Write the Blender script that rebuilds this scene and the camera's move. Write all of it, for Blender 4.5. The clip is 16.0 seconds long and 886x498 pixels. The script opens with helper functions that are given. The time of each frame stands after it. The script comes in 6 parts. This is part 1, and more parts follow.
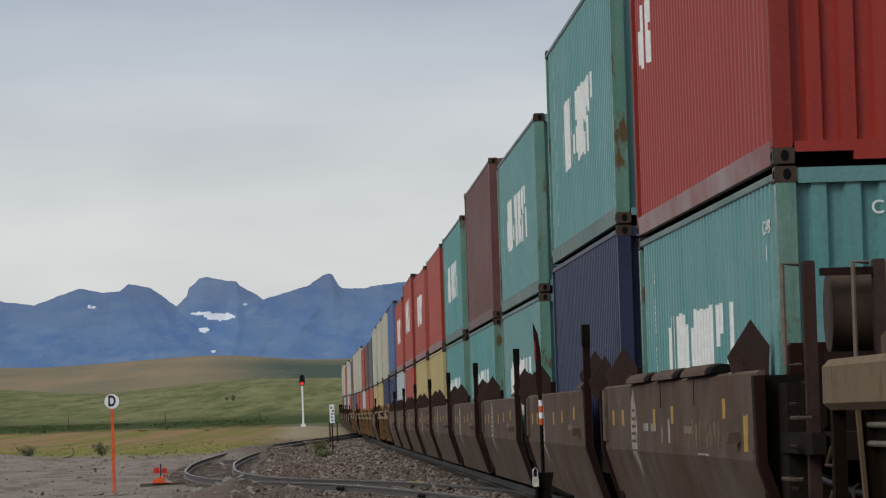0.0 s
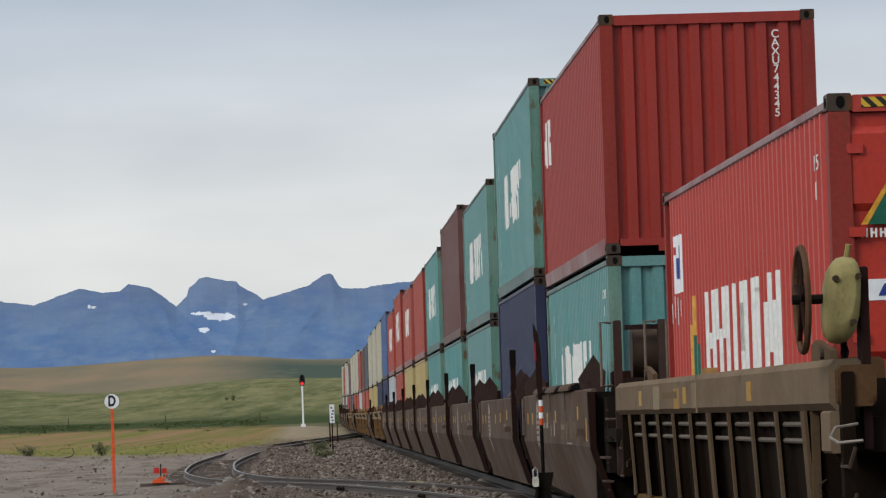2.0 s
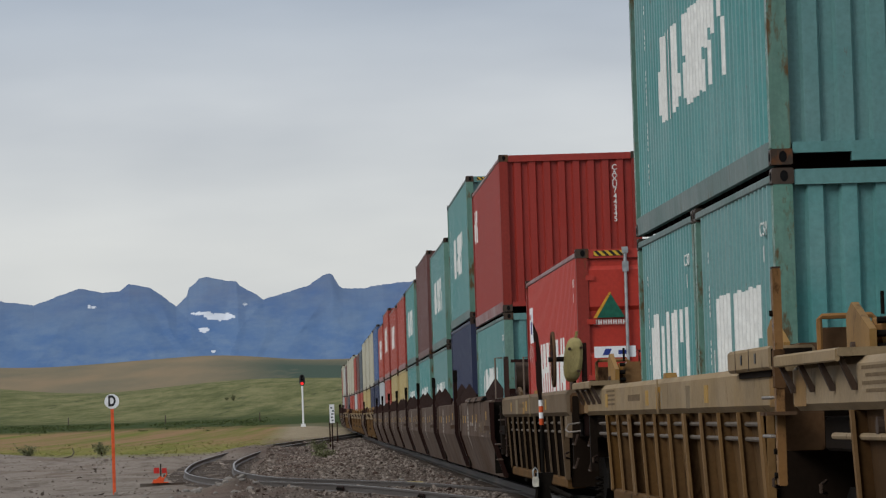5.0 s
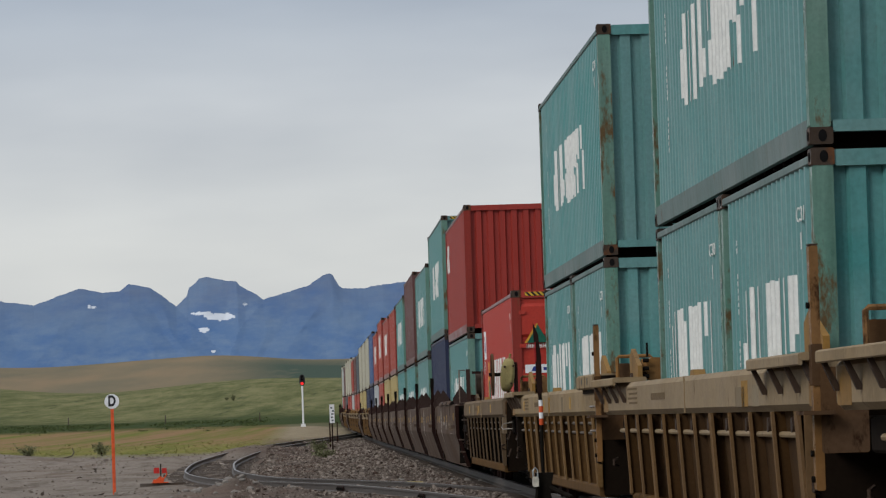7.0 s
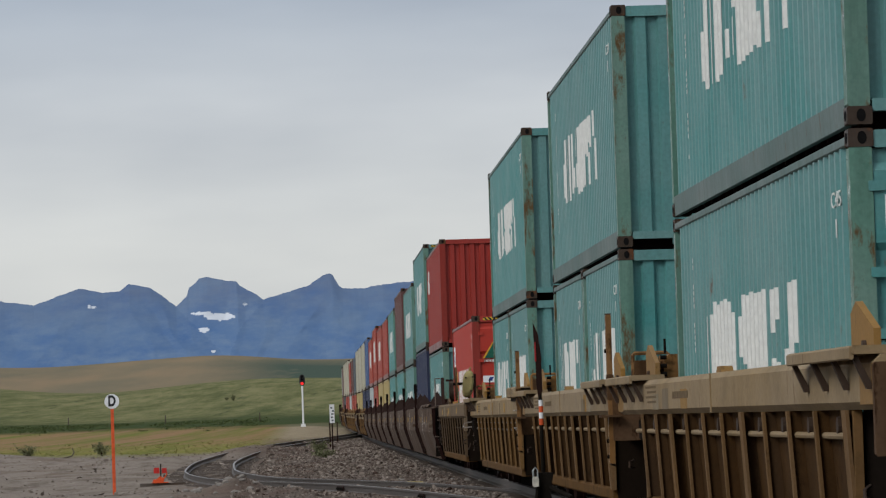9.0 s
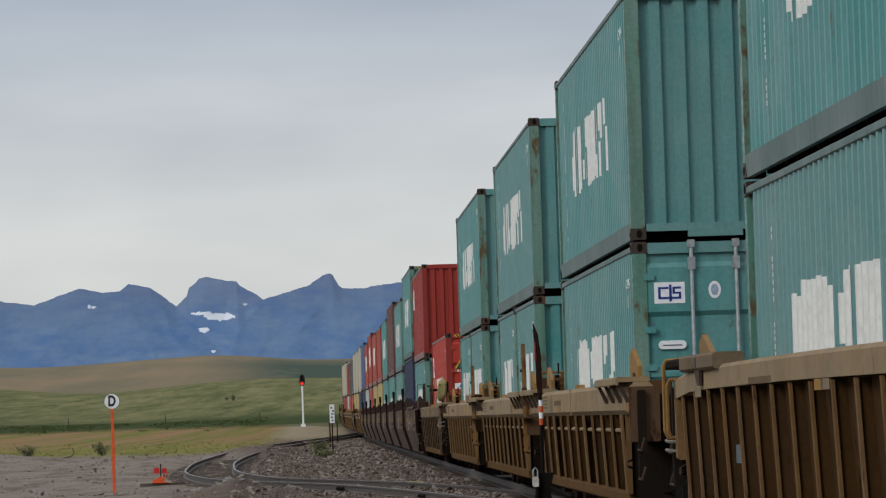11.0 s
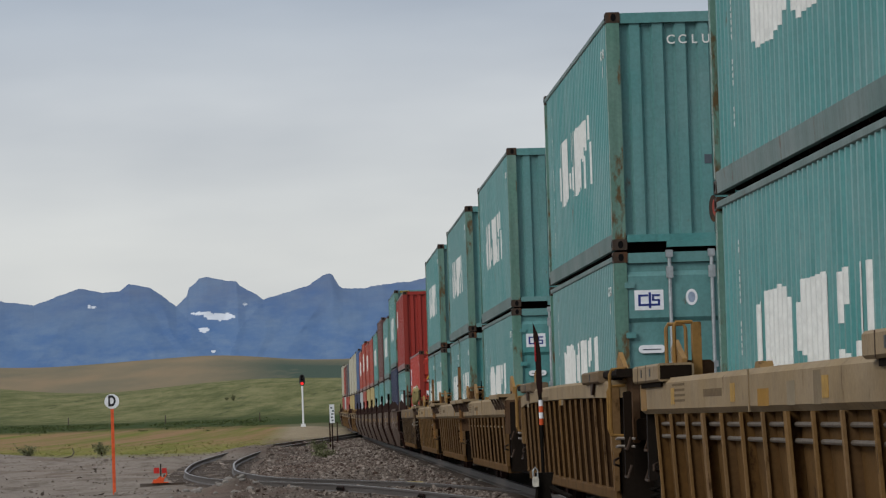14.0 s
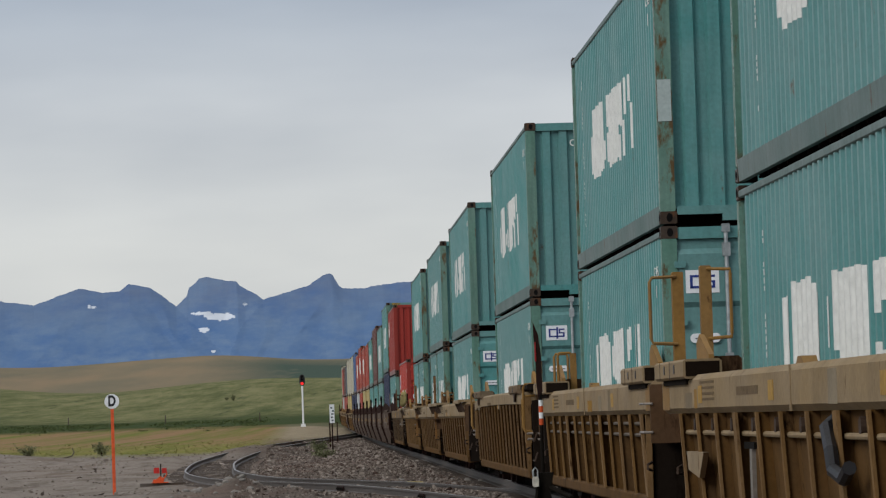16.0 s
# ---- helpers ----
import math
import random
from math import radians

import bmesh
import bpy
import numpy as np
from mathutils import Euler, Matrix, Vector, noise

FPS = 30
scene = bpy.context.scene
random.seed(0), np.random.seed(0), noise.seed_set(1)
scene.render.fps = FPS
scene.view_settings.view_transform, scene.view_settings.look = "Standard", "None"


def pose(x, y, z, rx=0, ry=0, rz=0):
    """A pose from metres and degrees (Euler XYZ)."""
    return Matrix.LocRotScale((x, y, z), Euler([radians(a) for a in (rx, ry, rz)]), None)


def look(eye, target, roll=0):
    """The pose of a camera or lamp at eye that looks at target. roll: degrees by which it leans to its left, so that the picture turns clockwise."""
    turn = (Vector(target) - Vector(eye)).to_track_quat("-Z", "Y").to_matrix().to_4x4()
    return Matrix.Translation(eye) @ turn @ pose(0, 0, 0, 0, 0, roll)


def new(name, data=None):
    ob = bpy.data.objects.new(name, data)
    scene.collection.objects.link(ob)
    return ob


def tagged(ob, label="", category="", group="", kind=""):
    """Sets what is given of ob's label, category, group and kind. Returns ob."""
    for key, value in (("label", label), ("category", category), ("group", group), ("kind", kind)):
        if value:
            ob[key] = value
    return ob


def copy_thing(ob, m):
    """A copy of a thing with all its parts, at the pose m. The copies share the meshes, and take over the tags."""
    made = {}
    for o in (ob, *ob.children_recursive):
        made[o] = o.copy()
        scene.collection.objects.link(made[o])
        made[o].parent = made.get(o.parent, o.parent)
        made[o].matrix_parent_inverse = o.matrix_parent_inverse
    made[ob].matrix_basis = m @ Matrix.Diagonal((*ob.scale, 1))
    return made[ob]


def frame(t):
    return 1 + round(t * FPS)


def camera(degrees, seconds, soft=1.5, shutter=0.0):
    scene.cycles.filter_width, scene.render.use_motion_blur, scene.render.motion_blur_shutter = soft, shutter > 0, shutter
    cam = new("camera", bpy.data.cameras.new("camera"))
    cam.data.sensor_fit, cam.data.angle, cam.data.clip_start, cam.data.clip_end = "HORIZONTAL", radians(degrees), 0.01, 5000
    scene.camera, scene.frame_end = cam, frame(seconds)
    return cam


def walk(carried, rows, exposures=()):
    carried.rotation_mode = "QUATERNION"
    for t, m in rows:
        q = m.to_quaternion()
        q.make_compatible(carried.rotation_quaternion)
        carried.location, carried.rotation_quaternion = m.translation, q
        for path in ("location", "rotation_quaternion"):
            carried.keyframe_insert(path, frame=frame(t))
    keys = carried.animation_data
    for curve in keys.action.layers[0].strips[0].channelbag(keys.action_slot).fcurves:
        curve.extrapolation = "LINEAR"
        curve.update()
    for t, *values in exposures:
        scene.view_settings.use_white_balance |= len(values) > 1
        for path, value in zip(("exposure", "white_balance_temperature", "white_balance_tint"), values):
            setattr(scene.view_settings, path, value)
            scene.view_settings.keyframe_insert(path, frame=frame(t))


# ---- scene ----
cam = camera(11.98, 16.0, soft=1.25)
EYE = pose(0, 0, 1.28, 92.276, 1.79, 0.071)
walk(cam, [(0.0, EYE), (16.0, EYE)], exposures=[(0.0, 0.03), (0.6, 0.06), (1.4, 0.17), (2.2, 0.2), (3.0, 0.16), (3.7, 0.1), (5.8, 0.0), (16.0, 0.0)])

# ---- light: an overcast sky and a wide, weak sun from the left ----
world = bpy.data.worlds.new("overcast_sky")
scene.world = world
world.use_nodes = True
wn, wl = world.node_tree.nodes, world.node_tree.links
wn.clear()
w_out, w_bg = wn.new("ShaderNodeOutputWorld"), wn.new("ShaderNodeBackground")
w_sky = wn.new("ShaderNodeTexSky")
w_sky.sky_type, w_sky.sun_disc = "NISHITA", False
w_sky.sun_elevation, w_sky.sun_rotation = radians(48), radians(-70)
w_dim = wn.new("ShaderNodeMixRGB")
w_dim.blend_type, w_dim.inputs[0].default_value = "MULTIPLY", 1.0
w_dim.inputs[2].default_value = (0.10, 0.10, 0.10, 1)
wl.new(w_sky.outputs[0], w_dim.inputs[1])
w_co, w_sep = wn.new("ShaderNodeTexCoord"), wn.new("ShaderNodeSeparateXYZ")
wl.new(w_co.outputs["Generated"], w_sep.inputs[0])
w_ramp = wn.new("ShaderNodeValToRGB")
for e, (p, c) in zip([w_ramp.color_ramp.elements[0], w_ramp.color_ramp.elements[1]] + [w_ramp.color_ramp.elements.new(x) for x in (0.04, 0.075, 0.105, 0.16)],
                     [(0.0, (0.69, 0.70, 0.69)), (1.0, (0.50, 0.54, 0.60)), (0.04, (0.665, 0.68, 0.68)), (0.075, (0.58, 0.61, 0.65)), (0.105, (0.42, 0.475, 0.56)), (0.16, (0.40, 0.45, 0.53))]):
    e.position, e.color = p, (*c, 1)
wl.new(w_sep.outputs["Z"], w_ramp.inputs[0])
w_map, w_noise = wn.new("ShaderNodeMapping"), wn.new("ShaderNodeTexNoise")
w_map.inputs["Scale"].default_value = (9, 9, 34)
w_noise.inputs["Scale"].default_value, w_noise.inputs["Detail"].default_value, w_noise.inputs["Roughness"].default_value = 1.0, 4, 0.5
wl.new(w_co.outputs["Generated"], w_map.inputs[0]), wl.new(w_map.outputs[0], w_noise.inputs["Vector"])
w_tone = wn.new("ShaderNodeValToRGB")
w_tone.color_ramp.elements[0].position, w_tone.color_ramp.elements[0].color = 0.30, (0.84, 0.855, 0.88, 1)
w_tone.color_ramp.elements[1].position, w_tone.color_ramp.elements[1].color = 0.68, (1.05, 1.05, 1.04, 1)
wl.new(w_noise.outputs[0], w_tone.inputs[0])
w_cloud = wn.new("ShaderNodeMixRGB")
w_cloud.blend_type, w_cloud.inputs[0].default_value = "MULTIPLY", 1.0
wl.new(w_ramp.outputs[0], w_cloud.inputs[1]), wl.new(w_tone.outputs[0], w_cloud.inputs[2])
w_mix = wn.new("ShaderNodeMixRGB")
w_mix.inputs[0].default_value = 0.92
wl.new(w_dim.outputs[0], w_mix.inputs[1]), wl.new(w_cloud.outputs[0], w_mix.inputs[2])
wl.new(w_mix.outputs[0], w_bg.inputs[0]), wl.new(w_bg.outputs[0], w_out.inputs[0])
w_bg.inputs[1].default_value = 1.0

sun_data = bpy.data.lights.new("sun", "SUN")
sun_data.energy, sun_data.angle, sun_data.color = 1.5, radians(25), (1.0, 0.97, 0.93)
sun = new("sun", sun_data)
sun.matrix_basis = look((-70, -30, 62), (0, 40, 0))


# ---- materials ----
def links_of(name, rough=0.6, metal=0.0):
    m = bpy.data.materials.new(name)
    m.use_nodes = True
    nt = m.node_tree
    b = nt.nodes["Principled BSDF"]
    b.inputs["Roughness"].default_value, b.inputs["Metallic"].default_value = rough, metal
    b.inputs["Specular IOR Level"].default_value = 0.35 if rough < 0.55 else 0.12 if rough < 0.72 else 0.03
    return m, nt, b


def coords(nt, scale=(1, 1, 1), shift=True):
    co, mp = nt.nodes.new("ShaderNodeTexCoord"), nt.nodes.new("ShaderNodeMapping")
    mp.inputs["Scale"].default_value = scale
    nt.links.new(co.outputs["Object"], mp.inputs[0])
    if shift:
        info, mul = nt.nodes.new("ShaderNodeObjectInfo"), nt.nodes.new("ShaderNodeMath")
        mul.operation, mul.inputs[1].default_value = "MULTIPLY", 40.0
        nt.links.new(info.outputs["Random"], mul.inputs[0])
        nt.links.new(mul.outputs[0], mp.inputs["Location"])
    return mp.outputs[0]


def noisy(nt, vec, scale, lo, hi, detail=5.0, rough=0.6):
    n, r = nt.nodes.new("ShaderNodeTexNoise"), nt.nodes.new("ShaderNodeMapRange")
    n.inputs["Scale"].default_value, n.inputs["Detail"].default_value, n.inputs["Roughness"].default_value = scale, detail, rough
    r.inputs[1].default_value, r.inputs[2].default_value = lo, hi
    nt.links.new(vec, n.inputs["Vector"]), nt.links.new(n.outputs[0], r.inputs[0])
    return r.outputs[0]


def mixed(nt, fac, a, b, mode="MIX"):
    m = nt.nodes.new("ShaderNodeMixRGB")
    m.blend_type = mode
    for i, v in ((0, fac), (1, a), (2, b)):
        if isinstance(v, bpy.types.NodeSocket):
            nt.links.new(v, m.inputs[i])
        else:
            m.inputs[i].default_value = v if i == 0 else (*v, 1)
    return m.outputs[0]


def bumped(nt, b, height, strength, distance=0.01):
    k = nt.nodes.new("ShaderNodeBump")
    k.inputs["Strength"].default_value, k.inputs["Distance"].default_value = strength, distance
    nt.links.new(height, k.inputs["Height"]), nt.links.new(k.outputs[0], b.inputs["Normal"])


def paint(name, colour, rust=0.35, dirt=0.4, rough=0.5, fade=0.25, rust_colour=(0.11, 0.05, 0.025), streak=(5.0, 5.0, 0.35), dust=0.25):
    """Weathered paint: faded patches, dirt that runs down, rust spots."""
    m, nt, b = links_of(name, rough)
    pale = tuple(c + (0.42 - c) * fade for c in colour)
    dark = tuple(c * 0.45 + 0.003 for c in colour)
    wide = coords(nt, (0.5, 0.5, 0.7))
    run = coords(nt, streak)
    fine = coords(nt, (1, 1, 1))
    c = mixed(nt, noisy(nt, wide, 1.3, 0.35, 0.7), colour, pale)
    f = nt.nodes.new("ShaderNodeMath")
    f.operation, f.inputs[1].default_value = "MULTIPLY", dirt
    nt.links.new(noisy(nt, run, 1.6, 0.42, 0.78), f.inputs[0])
    c = mixed(nt, f.outputs[0], c, dark)
    info, dusty = nt.nodes.new("ShaderNodeObjectInfo"), nt.nodes.new("ShaderNodeMath")
    dusty.operation, dusty.inputs[1].default_value = "MULTIPLY", dust
    nt.links.new(info.outputs["Random"], dusty.inputs[0])
    c = mixed(nt, dusty.outputs[0], c, tuple(0.55 * x + 0.45 * sum(colour) / 3 + 0.02 for x in colour))
    spots = noisy(nt, coords(nt, (1, 1, 0.4)), 4.5, 0.70 - 0.18 * rust, 0.78 - 0.18 * rust, 8, 0.7)
    c = mixed(nt, spots, c, rust_colour)
    nt.links.new(c, b.inputs["Base Color"])
    nt.links.new(noisy(nt, fine, 9, 0.2, 0.9), b.inputs["Roughness"]) if rust > 0.8 else None
    nt.links.new(mixed(nt, noisy(nt, fine, 26, 0.25, 0.75, 4), mixed(nt, 1.0, c, (0.86, 0.86, 0.86), "MULTIPLY"), mixed(nt, 1.0, c, (1.12, 1.12, 1.12), "MULTIPLY")), b.inputs["Base Color"])
    bumped(nt, b, noisy(nt, fine, 1.7, 0.3, 0.7), 0.35, 0.012)
    return m


def plain(name, colour, rough=0.5, metal=0.0, grain=14.0, amount=0.25):
    m, nt, b = links_of(name, rough, metal)
    v = coords(nt)
    c = mixed(nt, noisy(nt, v, grain, 0.3, 0.7), tuple(x * (1 - amount) for x in colour), tuple(min(1, x * (1 + amount)) for x in colour))
    nt.links.new(c, b.inputs["Base Color"])
    bumped(nt, b, noisy(nt, v, grain * 3, 0.3, 0.7), 0.15, 0.004)
    return m


TEAL = paint("teal_paint", (0.056, 0.238, 0.232), 0.3, 0.45, 0.42, 0.22, dust=0.6)
TEAL_POST = paint("rusty_teal_post", (0.095, 0.22, 0.17), 0.92, 0.7, 0.6, 0.2, (0.10, 0.065, 0.03))
TEAL_RAIL = paint("teal_rail", (0.100, 0.165, 0.155), 0.5, 0.55, 0.55, 0.3)
RED = paint("red_paint", (0.285, 0.023, 0.014), 0.12, 0.35, 0.5, 0.02)
RED_POST = paint("red_post", (0.24, 0.022, 0.013), 0.5, 0.45, 0.55, 0.02)
RED_RAIL = paint("scraped_red_rail", (0.20, 0.05, 0.045), 0.5, 0.5, 0.5, 0.6, dust=0.1)
BRIGHT_RED = paint("bright_red_paint", (0.40, 0.026, 0.012), 0.08, 0.2, 0.45, 0.02)
ORANGE_RED = paint("orange_red_paint", (0.33, 0.042, 0.022), 0.2, 0.35, 0.45, 0.08)
BROWN = paint("maroon_brown_paint", (0.105, 0.035, 0.030), 0.25, 0.35, 0.45, 0.12)
NAVY = paint("navy_paint", (0.010, 0.018, 0.060), 0.12, 0.3, 0.45, 0.04)
BLUE = paint("blue_paint", (0.03, 0.09, 0.24), 0.2, 0.3, 0.45, 0.15)
CREAM = paint("cream_paint", (0.42, 0.40, 0.31), 0.3, 0.5, 0.5, 0.15)
WHITE_GREY = paint("pale_grey_paint", (0.40, 0.43, 0.44), 0.3, 0.5, 0.5, 0.15)
YELLOW = paint("yellow_paint", (0.40, 0.31, 0.12), 0.3, 0.4, 0.5, 0.1)
SLATE = paint("slate_paint", (0.05, 0.07, 0.09), 0.3, 0.4, 0.5, 0.15)
CASTING = paint("rusty_casting", (0.05, 0.034, 0.024), 0.9, 0.5, 0.75, 0.06)
HOLE = plain("casting_hole", (0.008, 0.008, 0.008), 0.9)
LETTER = plain("white_lettering", (0.66, 0.67, 0.64), 0.5, amount=0.12)
STEEL = plain("galvanised_rod", (0.38, 0.41, 0.42), 0.4, 0.6)
TAN = paint("dusty_tan_car_paint", (0.262, 0.182, 0.090), 0.5, 0.65, 0.7, 0.12, (0.11, 0.065, 0.028), (0.9, 0.9, 1.4))
TAN_DIRTY = paint("soot_stained_tan", (0.158, 0.110, 0.064), 0.5, 0.6, 0.75, 0.06, (0.06, 0.04, 0.022), (0.9, 0.9, 1.4))
RIB_DIRTY = paint("soot_stained_rib", (0.105, 0.068, 0.036), 0.5, 0.6, 0.8, 0.04, (0.03, 0.02, 0.012), (0.9, 0.9, 1.4))
TAN_RIB = paint("tan_rib_paint", (0.190, 0.108, 0.040), 0.6, 0.7, 0.75, 0.05, (0.06, 0.032, 0.014), (0.9, 0.9, 1.4))
POST_RUST = paint("rust_brown_post", (0.085, 0.042, 0.016), 0.8, 0.6, 0.75, 0.05, (0.03, 0.015, 0.008), (1.2, 1.2, 1.0))
TANK_BROWN = paint("brown_tank_paint", (0.044, 0.024, 0.013), 0.5, 0.5, 0.7, 0.06, (0.03, 0.018, 0.01), (1.2, 1.2, 1.0))
# grimy tan, darkened further to paint the shade between the ribs
TAN_DEEP = paint("grimy_shaded_tan_sheet", (0.112, 0.058, 0.018), 0.6, 0.8, 0.8, 0.0, (0.02, 0.010, 0.005), (0.9, 0.9, 1.4))
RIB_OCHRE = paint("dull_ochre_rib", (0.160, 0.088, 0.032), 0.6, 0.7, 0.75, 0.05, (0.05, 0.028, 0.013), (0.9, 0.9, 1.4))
# grimy ochre with the shade behind the ribs painted in, darker still
SHEET_DARK = paint("grimy_shaded_ochre_sheet", (0.060, 0.030, 0.010), 0.6, 0.8, 0.8, 0.0, (0.02, 0.010, 0.005), (0.9, 0.9, 1.4))
# near-black that paints the shade under and between the cars
UNDER = paint("shade_blackened_underframe", (0.012, 0.0075, 0.0045), 0.5, 0.5, 0.85, 0.0, (0.008, 0.005, 0.003), (0.9, 0.9, 1.4))
TAN_WARM = paint("ochre_paint", (0.245, 0.132, 0.032), 0.55, 0.6, 0.65, 0.03, (0.06, 0.03, 0.014), (0.9, 0.9, 1.4))
TAUPE = paint("dusty_taupe_car_paint", (0.092, 0.060, 0.042), 0.4, 0.6, 0.75, 0.1, (0.042, 0.026, 0.018), (0.9, 0.9, 1.4))
GUIDE_BROWN = paint("dull_brown_guide_paint", (0.040, 0.020, 0.016), 0.5, 0.5, 0.75, 0.05, (0.02, 0.011, 0.008), (1.5, 1.5, 0.8))
DARK_IRON = paint("dark_maroon_iron", (0.020, 0.0085, 0.0065), 0.5, 0.4, 0.75, 0.0, (0.028, 0.011, 0.007), (1.5, 1.5, 0.8))
POST_ORANGE = paint("rust_orange_post", (0.215, 0.105, 0.030), 0.9, 0.75, 0.75, 0.05, (0.045, 0.022, 0.011), (2.0, 2.0, 1.0))
WORN_IRON = plain("hand_worn_iron", (0.19, 0.165, 0.14), 0.5, 0.3)
BLACK_IRON = plain("greasy_black_iron", (0.009, 0.0075, 0.006), 0.75)
OLIVE = paint("olive_brake_paint", (0.27, 0.22, 0.065), 0.4, 0.5, 0.6, 0.1)
REFLECT = plain("yellow_reflector", (0.34, 0.20, 0.045), 0.6)
RAIL_STEEL = plain("brown_rail_steel", (0.088, 0.076, 0.068), 0.55, 0.25)
RAIL_TOP = plain("worn_rail_top", (0.24, 0.23, 0.22), 0.45, 0.5)
TIE = paint("weathered_tie", (0.075, 0.055, 0.042), 0.2, 0.6, 0.85, 0.2)
ORANGE = plain("orange_paint", (0.60, 0.085, 0.02), 0.5)
SIGN_WHITE = plain("sign_white", (0.72, 0.74, 0.76), 0.4, amount=0.08)
BLACK = plain("black_paint", (0.012, 0.012, 0.014), 0.5)
LOGO_BLUE = plain("logo_blue", (0.02, 0.04, 0.20), 0.4)
LOGO_GREEN = plain("logo_green", (0.01, 0.095, 0.06), 0.4)
LOGO_GOLD = plain("logo_gold", (0.55, 0.28, 0.03), 0.4)
BRASS = plain("pale_padlock", (0.60, 0.58, 0.50), 0.35, 0.3)
STONE = plain("grey_stone", (0.215, 0.198, 0.180), 0.9, grain=3)

m, nt, b = links_of("red_signal_glass", 0.3)
b.inputs["Base Color"].default_value = (0.6, 0.01, 0.01, 1)
b.inputs["Emission Color"].default_value, b.inputs["Emission Strength"].default_value = (1.0, 0.03, 0.03, 1), 1.0
SIGNAL_RED = m


def hazard_material():
    m, nt, b = links_of("hazard_stripes", 0.5)
    v = coords(nt, (1, 1, 1), False)
    w = nt.nodes.new("ShaderNodeTexWave")
    w.wave_type, w.bands_direction, w.wave_profile = "BANDS", "DIAGONAL", "SAW"
    w.inputs["Scale"].default_value = 7.0
    nt.links.new(v, w.inputs["Vector"])
    g = nt.nodes.new("ShaderNodeMath")
    g.operation, g.inputs[1].default_value = "GREATER_THAN", 0.5
    nt.links.new(w.outputs["Fac"], g.inputs[0])
    nt.links.new(mixed(nt, g.outputs[0], (0.015, 0.013, 0.01), (0.55, 0.36, 0.03)), b.inputs["Base Color"])
    return m


HAZARD = hazard_material()


def ground_material():
    """Gravel by the tracks, then yellow grass, green slopes and a dry brown ridge, by distance."""
    m, nt, b = links_of("gravel_and_grass", 0.95)
    co, sep = nt.nodes.new("ShaderNodeTexCoord"), nt.nodes.new("ShaderNodeSeparateXYZ")
    v = co.outputs["Object"]
    nt.links.new(v, sep.inputs[0])

    def span(lo, hi, wob, amp, stretch=(0.05, 0.05, 0.05)):
        mp = nt.nodes.new("ShaderNodeMapping")
        mp.inputs["Scale"].default_value = stretch
        nt.links.new(v, mp.inputs[0])
        n, a, r = nt.nodes.new("ShaderNodeTexNoise"), nt.nodes.new("ShaderNodeMath"), nt.nodes.new("ShaderNodeMapRange")
        n.inputs["Scale"].default_value, n.inputs["Detail"].default_value = wob, 5
        nt.links.new(mp.outputs[0], n.inputs["Vector"])
        a.operation, a.inputs[1].default_value = "MULTIPLY_ADD", amp
        nt.links.new(n.outputs[0], a.inputs[0]), nt.links.new(sep.outputs["Y"], a.inputs[2])
        r.inputs[1].default_value, r.inputs[2].default_value = lo + amp / 2, hi + amp / 2
        nt.links.new(a.outputs[0], r.inputs[0])
        return r.outputs[0]

    near = coords(nt, (1, 1, 1), False)
    far = coords(nt, (0.085, 0.0085, 0.05), False)
    band = coords(nt, (0.26, 0.0032, 0.1), False)
    grit = mixed(nt, noisy(nt, near, 16, 0.35, 0.68, 8, 0.8), (0.064, 0.046, 0.038), (0.225, 0.19, 0.165))
    grit = mixed(nt, noisy(nt, coords(nt, (0.3, 0.1, 0.3), False), 0.9, 0.48, 0.66), grit, (0.115, 0.066, 0.050))
    grit = mixed(nt, noisy(nt, coords(nt, (1.4, 0.35, 0.3), False), 1.3, 0.44, 0.64, 8, 0.75), grit, mixed(nt, noisy(nt, near, 11, 0.35, 0.65, 6, 0.7), (0.050, 0.035, 0.028), (0.105, 0.082, 0.066)))
    # a worn, pale dirt road on the yard's outer side
    road = nt.nodes.new("ShaderNodeMath")
    road.operation, road.inputs[1].default_value = "MULTIPLY_ADD", 0.036
    nt.links.new(sep.outputs["Y"], road.inputs[0]), nt.links.new(sep.outputs["X"], road.inputs[2])
    rr = nt.nodes.new("ShaderNodeMapRange")
    rr.inputs[1].default_value, rr.inputs[2].default_value = -1.2, -3.6
    nt.links.new(road.outputs[0], rr.inputs[0])
    dirt = mixed(nt, noisy(nt, near, 5, 0.3, 0.7, 8, 0.75), (0.185, 0.155, 0.13), (0.29, 0.255, 0.22))
    dirt = mixed(nt, noisy(nt, coords(nt, (0.25, 0.06, 0.3), False), 1.5, 0.5, 0.7), dirt, (0.155, 0.118, 0.095))
    dirt = mixed(nt, noisy(nt, coords(nt, (0.8, 0.16, 0.3), False), 1.1, 0.50, 0.66, 7, 0.7), dirt, (0.125, 0.100, 0.082))
    dirt = mixed(nt, noisy(nt, coords(nt, (1.4, 0.30, 0.3), False), 1.7, 0.60, 0.68, 6, 0.7), dirt, (0.33, 0.30, 0.265))
    grit = mixed(nt, rr.outputs[0], grit, dirt)
    grit = mixed(nt, span(285, 340, 1.0, 20), grit, mixed(nt, noisy(nt, near, 1.2, 0.3, 0.7, 6), (0.20, 0.16, 0.11), (0.34, 0.29, 0.20)))
    straw = mixed(nt, noisy(nt, band, 1.9, 0.38, 0.62, 8, 0.75), (0.125, 0.150, 0.030), (0.205, 0.180, 0.060))
    tawny = mixed(nt, noisy(nt, band, 1.3, 0.44, 0.60, 9, 0.80), (0.250, 0.155, 0.088), (0.135, 0.150, 0.036))
    straw = mixed(nt, span(262, 325, 1.6, 150), straw, tawny)
